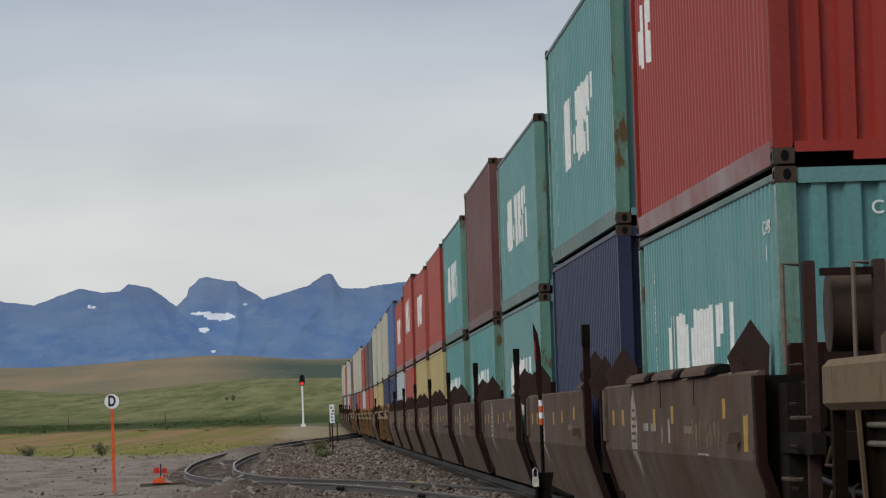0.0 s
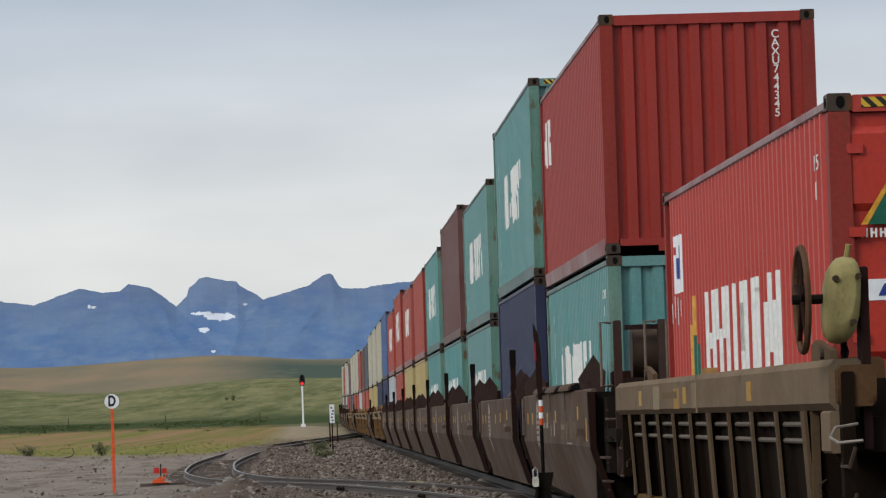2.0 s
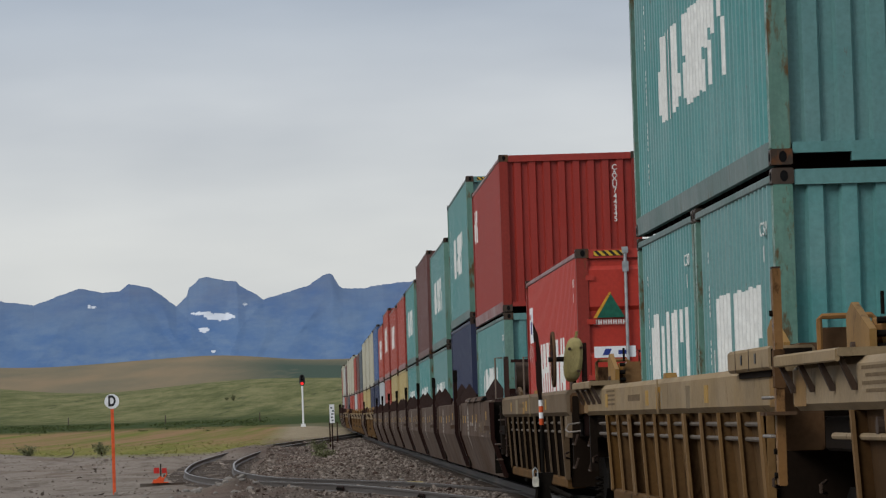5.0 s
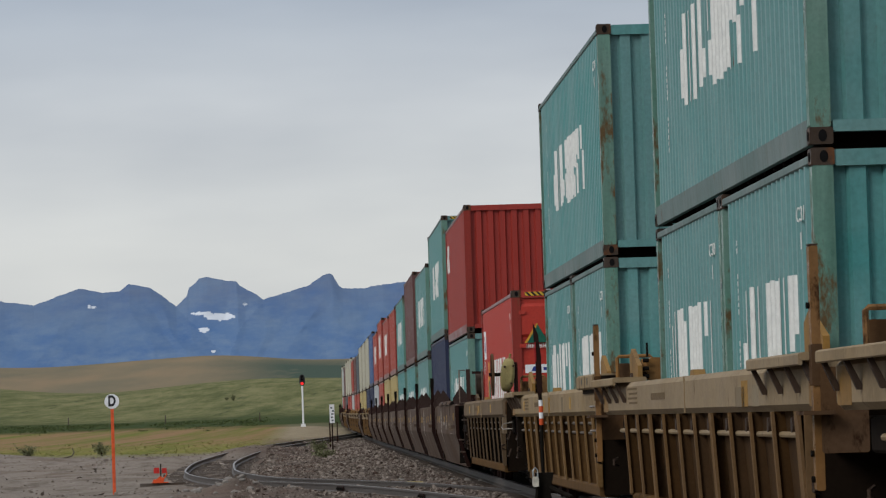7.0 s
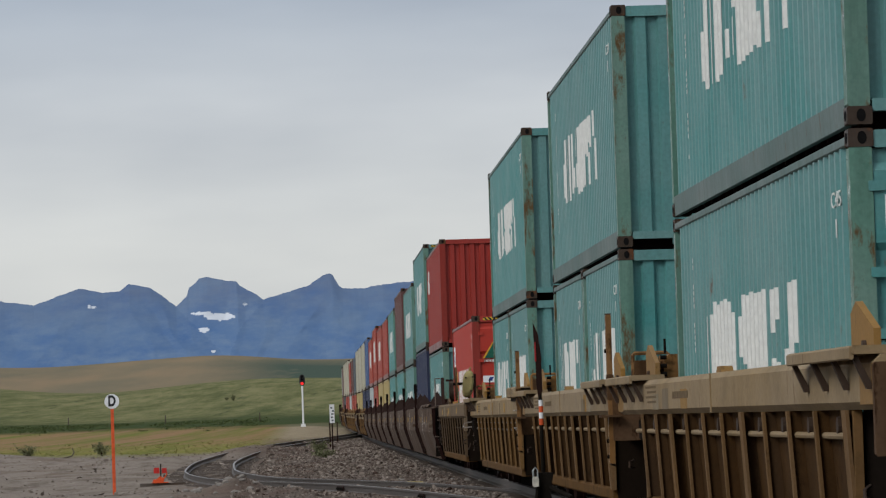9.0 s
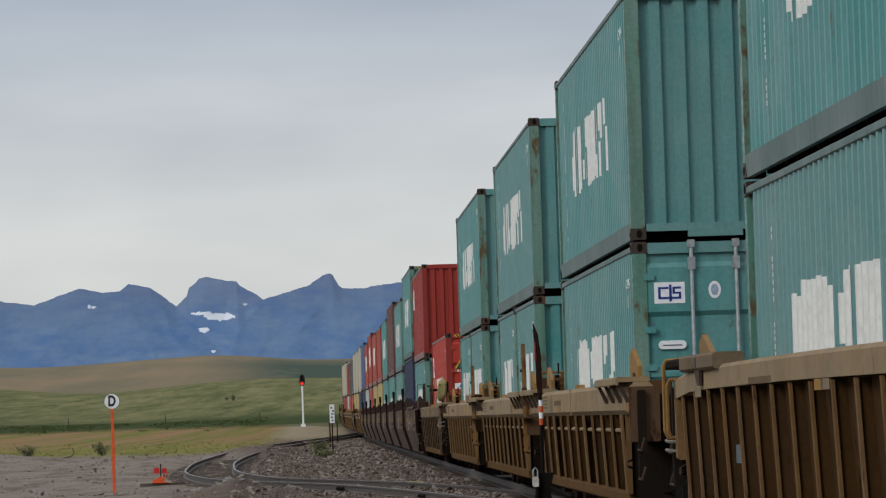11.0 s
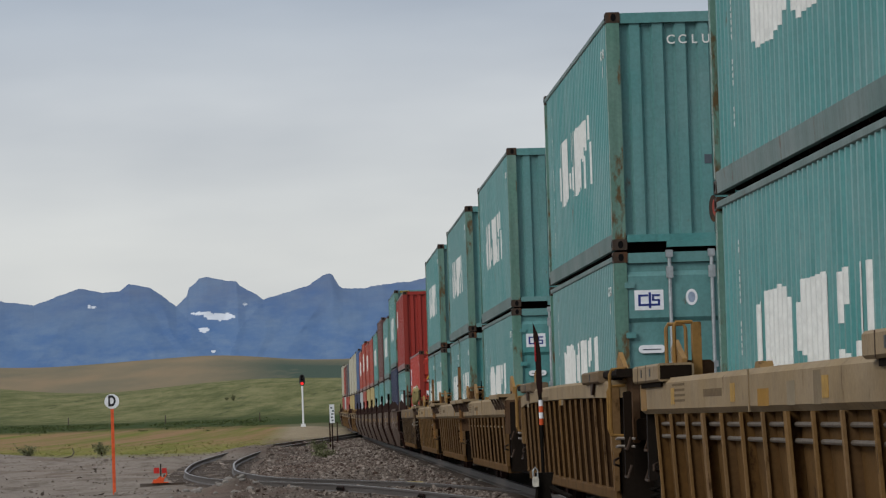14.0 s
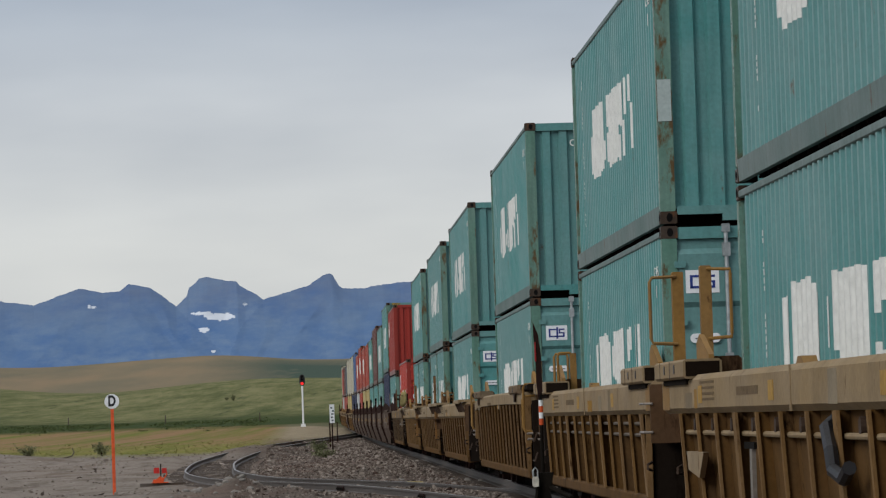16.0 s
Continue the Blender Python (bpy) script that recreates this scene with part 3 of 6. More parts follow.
MAIN = [Vector(on_track(s)[:3]) for s in np.concatenate([np.arange(-150, 430, 5.0), np.arange(430, 700, 10.0)])]
main_ties = []
for s in np.arange(46, 190, 0.52):
    x, y, z, a = on_track(s)
    main_ties.append(((x, y, z), a))
build_track("main_track", MAIN, "straight main line of brown steel rails on wooden ties", main_ties[:270])
sid_ties, acc = [], 0.0
for i in range(1, len(SIDING)):
    d = SIDING[i] - SIDING[i - 1]
    if SIDING[i].y < 66:
        continue
    acc += d.length
    while acc > 0.55 and SIDING[i].y < 240:
        acc -= 0.55
        q = SIDING[i] - d.normalized() * acc
        sid_ties.append(((q.x, q.y, q.z), math.atan2(d.x, d.y)))
build_track("siding_track", SIDING[8:], "curving siding with rusty rails half sunk in gravel", sid_ties)


# ---- containers ----
PITCH = 0.278
HALF = 1.219
FORTY, TWENTY, LOW, HIGH = 12.192, 6.058, 2.591, 2.896


def ridges(length):
    n = int((length - 0.56) / PITCH)
    start = -n * PITCH / 2
    return [start + i * PITCH for i in range(n)]


def wavy_side(length, height, side):
    """A corrugated side wall with trapezoid ridges; side is -1 or 1."""
    outer, inner = HALF - 0.012, HALF - 0.048
    line = [(-length / 2 + 0.15, inner)]
    for y in ridges(length):
        line += [(y, inner), (y + 0.068, outer), (y + 0.140, outer), (y + 0.208, inner)]
    line += [(length / 2 - 0.15, inner)]
    sh = Shape()
    for y, x in line:
        sh.v += [(side * x, y, 0.17), (side * x, y, height - 0.08), (side * (x - 0.025), y, 0.17), (side * (x - 0.025), y, height - 0.08)]
    for i in range(len(line) - 1):
        a, b = 4 * i, 4 * i + 4
        sh.f += [(a, b, b + 1, a + 1), (a + 2, a + 3, b + 3, b + 2), (a + 1, b + 1, b + 3, a + 3), (a, a + 2, b + 2, b)]
    return sh


def wavy_end(length, height, end):
    """The corrugated blind end: broad ridges."""
    y_out, y_in = length / 2 - 0.035, length / 2 - 0.085
    step, n = 0.252, 8
    x = -n * step / 2
    line = [(-1.08, y_in)]
    for i in range(n):
        a = x + i * step
        line += [(a + 0.03, y_in), (a + 0.055, y_out), (a + 0.165, y_out), (a + 0.19, y_in)]
    line += [(1.08, y_in)]
    sh = Shape()
    for q, y in line:
        sh.v += [(q, end * y, 0.16), (q, end * y, height - 0.11), (q, end * (y - 0.03), 0.16), (q, end * (y - 0.03), height - 0.11)]
    for i in range(len(line) - 1):
        a, b = 4 * i, 4 * i + 4
        sh.f += [(a, b, b + 1, a + 1), (a + 2, a + 3, b + 3, b + 2), (a + 1, b + 1, b + 3, a + 3), (a, a + 2, b + 2, b)]
    return sh


def strip(sh, y, z0, z1, flats=True, slope=True, x_off=0.004, valley=True):
    """A painted strip on one ridge of the left wall: its flat face and the slope that looks along the train."""
    o, i = HALF - 0.012 + x_off, HALF - 0.048 + x_off
    if flats:
        sh.poly([(-o, y + 0.068, z0), (-o, y + 0.140, z0), (-o, y + 0.140, z1), (-o, y + 0.068, z1)], [(0, 1, 2, 3)])
    if slope:
        sh.poly([(-i, y - 0.002, z0), (-o, y + 0.066, z0), (-o, y + 0.066, z1), (-i, y - 0.002, z1)], [(0, 1, 2, 3)])
    if valley:
        sh.poly([(-i, y + 0.21, z0), (-i, y + PITCH - 0.002, z0), (-i, y + PITCH - 0.002, z1), (-i, y + 0.21, z1)], [(0, 1, 2, 3)])


# the broken strokes of the two large marks, ridge by ridge from the far end: spans of the mark's height
WIDE_MARK = [[(0.1, 0.65)], [(0, 1)], [(0, 1)], [(0, 1)], [(0, 1)], [(0.03, 1)], [(0.05, 1)], [(0.15, 0.45)], [], [(0.1, 0.5), (0.55, 1)], [(0, 1)], [(0, 1)], [(0, 1)], [(0.02, 1)], [(0.05, 1)], [(0, 0.35), (0.45, 1)], [(0.4, 1)],
             [(0, 0.5), (0.6, 1)], [(0.5, 1)], [], [(0.62, 1)], [(0, 0.6)]]
OPEN_MARK = [[(0, 0.9)], [(0, 1)], [(0, 1)], [(0, 1)], [(0, 1)], [(0, 0.97)], [(0.1, 0.9)], [], [(0.45, 0.85)], [(0, 0.3), (0.4, 1)], [(0, 1)], [(0, 1)], [(0, 1)], [(0, 1)], [(0.08, 1)], [], [(0, 0.45), (0.6, 1)], [(0, 0.4), (0.7, 1)], [], [(0, 0.5)], [(0.3, 1)], [(0.5, 1)]]


def worn_mark(length, z0, z1, y0, y1, seed):
    """Large lettering worn to blocks and broken strokes."""
    rnd = random.Random(seed)
    sh = Shape()
    rows = [y for y in ridges(length) if y0 <= y <= y1][::-1]
    plan = OPEN_MARK if seed % 10 in (4, 5, 6) else WIDE_MARK
    for i, y in enumerate(rows):
        for lo, hi in plan[int(i * len(plan) / len(rows))]:
            a, b2 = lo + rnd.uniform(0, 0.035), hi - rnd.uniform(0, 0.035)
            strip(sh, y, z0 + (z1 - z0) * a, z0 + (z1 - z0) * b2, slope=rnd.random() < 0.86)
    return sh


def code_column(length, height, seed, at=0.915):
    """A column of small illegible signs down the far end of the side."""
    rnd = random.Random(seed)
    sh = Shape()
    rows = ridges(length)
    y = rows[int(at * (len(rows) - 1))]
    z, left = height - 0.42, 2
    while z > 0.45:
        w = rnd.uniform(0.032, 0.046)
        strip(sh, y, z - w, z, True, False, valley=False)
        left -= 1
        z -= w + 0.018
        if left == 0:
            z, left = z - rnd.uniform(0.1, 0.2), rnd.randint(4, 6)
    return sh


CACHE = {}


def cached(key, make):
    if key not in CACHE:
        CACHE[key] = make()
    return CACHE[key]


def container(length, height, body, post, rail_mat, doors=False, hazard=False, seeds=(1, 2), mark=None, mark_mat=None, codes=True, small=None, extras=None):
    """A dry-freight container with its origin under its middle; the end that faces back along the train has doors or a blind wall."""
    c = empty("shipping_container")
    key = (length, height, body.name)
    h, L = height, length / 2

    def put(name, make, mat, label="", tag=""):
        me = cached((key, name, tag, mat.name), lambda: make().mesh(name, mat))
        return part(name, me, mat, c, label)

    def wall_l(): return wavy_side(length, h, -1)
    def wall_r(): return wavy_side(length, h, 1)
    def end_far(): return wavy_end(length, h, 1)
    def end_near(): return wavy_end(length, h, -1)
    def roof_sh():
        sh = Shape().box(-HALF + 0.06, HALF - 0.06, -L + 0.1, L - 0.1, h - 0.045, h - 0.02)
        for k in range(int(length / 0.42)):
            y = -L + 0.35 + k * 0.42
            if y < L - 0.4:
                sh.box(-HALF + 0.2, HALF - 0.2, y, y + 0.2, h - 0.021, h - 0.006)
        return sh
    def floor_sh():
        ring = [(L - 0.1, 0.16), (-L + 0.1, 0.16), (-L + 0.1, 0.13)]
        for k in range(int(length / 0.6) - 1):
            y = -L + 0.4 + k * 0.6
            ring += [(y, 0.13), (y, -0.012), (y + 0.06, -0.012), (y + 0.06, 0.13)]
        return Shape().prism_x(ring + [(L - 0.1, 0.13)], -HALF + 0.08, HALF - 0.08)
    put("side_wall", wall_l, body, "", "l"), put("side_wall", wall_r, body, "", "r"), put("end_wall", end_far, body, "", "far")
    put("roof", roof_sh, body), put("floor", floor_sh, DARK_IRON, "dark underfloor with cross members")
    for sx in (-1, 1):
        def top_rail(): return Shape().box(*sorted((sx * (HALF - 0.002), sx * (HALF - 0.062))), -L + 0.17, L - 0.17, h - 0.10, h - 0.040, 0.008)
        def low_rail(): return Shape().prism_y([(sx * (HALF - 0.002), 0.180), (sx * (HALF - 0.05), 0.180), (sx * (HALF - 0.06), 0.004), (sx * (HALF - 0.010), 0.004)], -L + 0.17, L - 0.17)
        put("top_rail", top_rail, rail_mat, "", sx), put("bottom_rail", low_rail, rail_mat, "", sx)
        for sy in (-1, 1):
            def post_sh():
                x0, x1 = sorted((sx * (HALF - 0.004), sx * (HALF - 0.15)))
                y0, y1 = sorted((sy * (L - 0.004), sy * (L - 0.155)))
                return Shape().box(x0, x1, y0, y1, 0.117, h - 0.117, 0.012)
            put("corner_post", post_sh, post, "rust-streaked corner post", (sx, sy))
            for z in (0.0, h - 0.118):
                def cast_sh():
                    x0, x1 = sorted((sx * HALF, sx * (HALF - 0.162)))
                    y0, y1 = sorted((sy * L, sy * (L - 0.178)))
                    return Shape().box(x0, x1, y0, y1, z, z + 0.118, 0.01)
                def hole_sh():
                    sh = Shape()
                    yc, zc, n = sy * (L - 0.089), z + 0.059, 12
                    sh.prism_x([(yc + 0.048 * math.cos(2 * math.pi * k / n), zc + 0.034 * math.sin(2 * math.pi * k / n)) for k in range(n)], sx * (HALF + 0.003), sx * (HALF - 0.02))
                    xc = sx * (HALF - 0.089)
                    sh.prism_y([(xc + 0.03 * math.cos(2 * math.pi * k / n), zc + 0.042 * math.sin(2 * math.pi * k / n)) for k in range(n)], sy * (L + 0.003), sy * (L - 0.02))
                    return sh
                k = put("corner_casting", cast_sh, CASTING, "rusty cast corner fitting", (sx, sy, z))
                me = cached((key, "hole", sx, sy, z), lambda: hole_sh().mesh("lock_hole", HOLE))
                part("lock_hole", me, HOLE, k)
    for sy in (-1, 1):
        def head_sh(): return Shape().box(-HALF + 0.163, HALF - 0.163, *sorted((sy * (L - 0.01), sy * (L - 0.1))), h - 0.125, h - 0.012, 0.01)
        def sill_sh():
            y0, y1 = sorted((sy * (L - 0.012), sy * (L - 0.1)))
            return Shape().box(-HALF + 0.163, HALF - 0.163, y0, y1, 0.085, 0.165, 0.01).box(-0.62, -0.05, y0, y1, 0.02, 0.0845).box(0.25, 0.75, y0, y1, 0.02, 0.0845)
        put("end_header", head_sh, body, "", sy), put("end_sill", sill_sh, body, "", sy)
    if doors:
        for sx in (-1, 1):
            def leaf():
                y = -L + 0.05
                ring = [(y + 0.04, 0.17), (y, 0.17)]
                for a, b2 in ((0.24, 0.56), (0.68, 1.02), (1.14, h - 1.30), (h - 0.78, h - 0.22)):
                    ring += [(y, a), (y - 0.034, a + 0.05), (y - 0.034, b2 - 0.05), (y, b2)]
                ring += [(y, h - 0.13), (y + 0.04, h - 0.13)]
                return Shape().prism_x(ring, sx * 0.015, sx * 1.065)
            def seal():
                x0, x1 = sorted((sx * 1.067, sx * 1.085))
                return Shape().box(x0, x1, -L + 0.02, -L + 0.09, 0.17, h - 0.13)
            d = put("door", leaf, body, "closed steel container door", sx)
            me = cached((key, "seal", sx), lambda: seal().mesh("door_seal", BLACK))
            part("door_seal", me, BLACK, d)
            for q in (0.135, 0.60):
                me = cached((key, "rod", sx, q), lambda: Shape().tube([(sx * q, -L - 0.012, 0.1), (sx * q, -L - 0.012, h - 0.06)], 0.021).mesh("locking_rod", STEEL))
                rod = part("locking_rod", me, STEEL, d, "galvanised locking rod")
                for z, tall in ((h - 0.07, 0.08), (h - 0.30, 0.13), (1.30, 0.07)):
                    me = cached((key, "keep", sx, q, z), lambda: Shape().box(sx * q - 0.038, sx * q + 0.038, -L - 0.04, -L + 0.03, z, z + tall, 0.006).mesh("rod_keeper", STEEL))
                    part("rod_keeper", me, STEEL, d)
            for z in (0.45, 1.25, h - 0.95, h - 0.40):
                me = cached((key, "hinge", sx, z), lambda: Shape().box(*sorted((sx * 0.99, sx * 1.10)), -L - 0.008, -L + 0.03, z, z + 0.065, 0.008).mesh("hinge", body))
                part("hinge", me, body, d)
    else:
        put("end_wall", end_near, body, "", "near")
    if hazard:
        for x0, x1 in ((-0.99, -0.62), (0.62, 0.99)):
            me = cached((key, "hz", x0), lambda: Shape().box(x0, x1, -L + 0.002, -L + 0.009, h - 0.095, h - 0.03).mesh("hazard_strip", HAZARD))
            part("hazard_strip", me, HAZARD, c, "black and yellow height warning strip")
    if mark:
        z0, z1, y0, y1, seed = mark
        part("side_mark", worn_mark(length, z0, z1, y0, y1, seed), mark_mat or LETTER, c, "large white lettering worn to broken strokes")["kind"] = "stuff"
    if codes:
        part("code_column", code_column(length, h, seeds[0]), LETTER, c, "small white column of illegible code")["kind"] = "stuff"
    if small:
        me = words(small, 0.15, LETTER)
        o = part("size_code", me, LETTER, c, "small white size code")
        o.matrix_basis = Matrix.Translation((-HALF + 0.005, -L + 0.72, h - 0.42)) @ pose(0, 0, 0, 90, 0, -90) @ Matrix.Diagonal((2.0, 1, 1, 1))
        sh = Shape()
        strip(sh, ridges(length)[1], h - 0.66, h - 0.54, True, False)
        part("size_bar", sh, LETTER, c)["kind"] = "stuff"
    if extras:
        extras(c, L, h)
    return c


def end_letters(parent, text, size, x, y, z, step, across=True):
    """Single characters on the near end, in a row or a column."""
    k = 0
    for ch in text:
        if ch != " ":
            o = part("character", words(ch, size, LETTER, "character", 0.0015), LETTER, parent)
            o.matrix_basis = Matrix.Translation((x + (k * step if across else 0), y, z - (0 if across else k * step))) @ pose(0, 0, 0, 90, 0, 0)
        k += 1


def door_badges(c, L, h):
    """A white plate with a blue emblem, a round certificate and an oval plate on the doors."""
    y, h = -L + 0.0155, h + 0.015
    p = part("emblem_plate", Shape().box(-0.995, -0.675, y - 0.004, y, h - 0.66, h - 0.44), SIGN_WHITE, c, "white plate with a blue emblem")
    for x0, x1, z0, z1 in ((0.04, 0.15, 0.15, 0.172), (0.04, 0.066, 0.05, 0.15), (0.04, 0.17, 0.045, 0.068), (0.155, 0.182, 0.02, 0.195), (0.19, 0.28, 0.15, 0.172), (0.19, 0.215, 0.112, 0.15), (0.19, 0.28, 0.098, 0.118), (0.255, 0.28, 0.06, 0.098), (0.17, 0.28, 0.045, 0.068)):
        part("emblem_stroke", Shape().box(-0.995 + x0, -0.995 + x1, y - 0.007, y - 0.0042, h - 0.66 + z0, h - 0.66 + z1), LOGO_BLUE, p)
    n = 20
    ring = Shape().prism_y([(-0.365 + 0.065 * math.cos(2 * math.pi * k / n), h - 0.53 + 0.09 * math.sin(2 * math.pi * k / n)) for k in range(n)], y - 0.004, y)
    r = part("round_certificate", ring, SIGN_WHITE, c, "pale round certificate sticker")
    core = Shape().prism_y([(-0.365 + 0.04 * math.cos(2 * math.pi * k / n), h - 0.53 + 0.06 * math.sin(2 * math.pi * k / n)) for k in range(n)], y - 0.006, y - 0.0042)
    part("certificate_seal", core, plain_blue(), r)
    oval = Shape().prism_y([(-0.82 + 0.10 * (1 if math.cos(2 * math.pi * (k + 0.5) / n) > 0 else -1) + 0.045 * math.cos(2 * math.pi * (k + 0.5) / n), h - 1.09 + 0.045 * math.sin(2 * math.pi * (k + 0.5) / n)) for k in range(n)], y + 0.006, y + 0.036)
    pl = part("data_plate", oval, SIGN_WHITE, c, "pale oval data plate with unreadable lines")
    part("data_line", Shape().box(-0.92, -0.72, y + 0.003, y + 0.0058, h - 1.10, h - 1.088), SLATE, pl)


def plain_blue():
    return cached("seal_blue", lambda: plain("certificate_blue", (0.26, 0.32, 0.42), 0.5))


def red_end(c, L, h):
    end_letters(c, "CAXU744345", 0.13, 0.77, -L + 0.03, h - 0.27, 0.099, False)


def teal_code(c, L, h):
    end_letters(c, "CCLU", 0.14, -0.5, -L + 0.03, h - 0.32, 0.13)


def scuffs(c, L, h):
    """Two rusty dents and a grey patch on the blind end."""
    teal_code(c, L, h)
    n = 16
    for x in (-0.09, 0.10):
        d = part("dent", Shape().prism_y([(x + 0.05 * math.cos(2 * math.pi * k / n), 0.43 + 0.15 * math.sin(2 * math.pi * k / n)) for k in range(n)], -L + 0.029, -L + 0.036), CASTING, c, "rusty oval dent")
        part("dent_core", Shape().prism_y([(x + 0.012 + 0.025 * math.cos(2 * math.pi * k / n), 0.44 + 0.09 * math.sin(2 * math.pi * k / n)) for k in range(n)], -L + 0.026, -L + 0.0288), ORANGE_RED, d)
    part("patch", Shape().box(-0.17, -0.09, -L + 0.03, -L + 0.036, 0.93, 1.03), SLATE, c, "grey scraped patch")


def teal_c(c, L, h):
    end_letters(c, "CC", 0.14, -0.47, -L + 0.03, h - 0.32, 0.13)


def soot(c, L, h):
    """A black splash and a bent rod on the blind end, with a pale row of signs."""
    rnd = random.Random(77)
    n = 15
    part("tar_splash", Shape().prism_y([(-0.10 + rnd.uniform(0.025, 0.06) * math.cos(2 * math.pi * k / n), 1.42 + rnd.uniform(0.02, 0.06) * math.sin(2 * math.pi * k / n)) for k in range(n)], -L + 0.026, -L + 0.034), BLACK, c, "black tar splash")
    part("bent_rod", Shape().tube([(-0.18, -L + 0.02, 0.52), (0.05, -L - 0.01, 0.525), (0.2, -L + 0.02, 0.53)], 0.012, 6), WORN_IRON, c, "thin bent rod")


def single_red(c, L, h):
    """Marks of the single-level red container: a triangle emblem, bars for the name, a blue disc, white panels, side shapes."""
    y = -L + 0.0155
    tri = Shape().prism_y([(-0.99, h - 0.87), (-0.62, h - 0.87), (-0.80, h - 0.56)], y - 0.004, y)
    t = part("triangle_emblem", tri, LOGO_GREEN, c, "green triangle emblem with a gold edge")
    part("emblem_edge", Shape().prism_y([(-1.02, h - 0.87), (-0.975, h - 0.87), (-0.785, h - 0.555), (-0.815, h - 0.555)], y - 0.006, y - 0.0042), LOGO_GOLD, t)
    for k in range(7):
        x = -1.02 + k * 0.062
        part("name_bar", Shape().box(x, x + 0.014, y - 0.004, y, h - 0.955, h - 0.895).box(x + 0.0142, x + 0.03, y - 0.004, y, h - 0.93, h - 0.917).box(x + 0.0302, x + 0.044, y - 0.004, y, h - 0.955, h - 0.895), LETTER, c)
    n = 24
    d = part("round_sticker", Shape().prism_y([(-0.35 + 0.09 * math.cos(2 * math.pi * k / n), h - 0.64 + 0.09 * math.sin(2 * math.pi * k / n)) for k in range(n)], y - 0.004, y), plain("sticker_blue", (0.02, 0.10, 0.38), 0.4), c, "round blue sticker")
    part("sticker_bar", Shape().prism_y([(-0.42, h - 0.67), (-0.31, h - 0.67), (-0.275, h - 0.61), (-0.42, h - 0.61)], y - 0.006, y - 0.0042), SIGN_WHITE, d)
    p = part("white_panel", Shape().box(-1.02, -0.50, y - 0.004, y + 0.02, h - 1.37, h - 1.23), SIGN_WHITE, c, "white panel with blue shapes")
    part("panel_shape", Shape().prism_y([(-0.92, h - 1.34), (-0.84, h - 1.34), (-0.80, h - 1.26), (-0.88, h - 1.26)], y - 0.007, y - 0.0042), LOGO_BLUE, p), part("panel_shape", Shape().box(-0.72, -0.62, y - 0.007, y - 0.0042, h - 1.33, h - 1.28), LOGO_BLUE, p)
    rows = ridges(2 * L)
    a = Shape()
    for y2 in rows[-4:-1]:
        strip(a, y2, h - 0.98, h - 0.45)
    w = part("white_side_panel", a, SIGN_WHITE, c, "white panel with a blue and red emblem")
    b2, r2 = Shape(), Shape()
    strip(b2, rows[-3], h - 0.85, h - 0.66, x_off=0.007), strip(b2, rows[-4], h - 0.86, h - 0.55, True, False, x_off=0.007), strip(r2, rows[-2], h - 0.62, h - 0.55, x_off=0.007)
    part("emblem_blue", b2, LOGO_BLUE, w), part("emblem_red", r2, BRIGHT_RED, w)
    u = Shape()
    for y2, z0, z1 in zip(rows[-4:], (1.15, 1.22, 1.15, 1.2), (1.05, 1.02, 1.0, 1.06)):
        strip(u, y2, h - z0 - 0.05, h - z1, True, False)
    part("small_bar", u, LETTER, c)["kind"] = "stuff"
    gold, gr = Shape(), Shape()
    for k, (y2, z1) in enumerate(zip(rows[-11:-7], (1.05, 1.25, 1.55, 1.75))):
        strip(gr, y2, 0.55, z1 * 0.85 + 0.1)
    strip(gold, rows[-7], 0.9, 1.6), strip(gold, rows[-8], 1.5, 1.85, x_off=0.007)
    part("side_emblem", gr, LOGO_GREEN, c, "tall green side emblem"), part("side_emblem_edge", gold, LOGO_GOLD, c)
    # the name as plain strokes: per ridge, spans of the height
    z0, z1 = 1.0, 1.85
    spans = {-14: [(0, 1)], -15: [(0.42, 0.58)], -16: [(0, 1)], -18: [(0.5, 1)], -19: [(0, 0.6)], -20: [(0.5, 1)], -22: [(0, 1)], -23: [(0, 0.14)], -24: [(0, 1)], -26: [(0, 1)], -27: [(0.35, 0.8)], -28: [(0, 1)],
             -30: [(0, 1)], -31: [(0, 0.14), (0.86, 1)], -32: [(0.1, 0.9)], -34: [(0, 0.75)], -35: [(0.3, 1)], -36: [(0, 0.75)], -38: [(0, 1)]}
    nm = Shape()
    for k, list_ in spans.items():
        for a1, b1 in list_:
            strip(nm, rows[round(-12 + (k + 14) * 0.8)], z0 + (z1 - z0) * a1, z0 + (z1 - z0) * b1)
    part("side_mark", nm, LETTER, c, "large white strokes on the red side")["kind"] = "stuff"


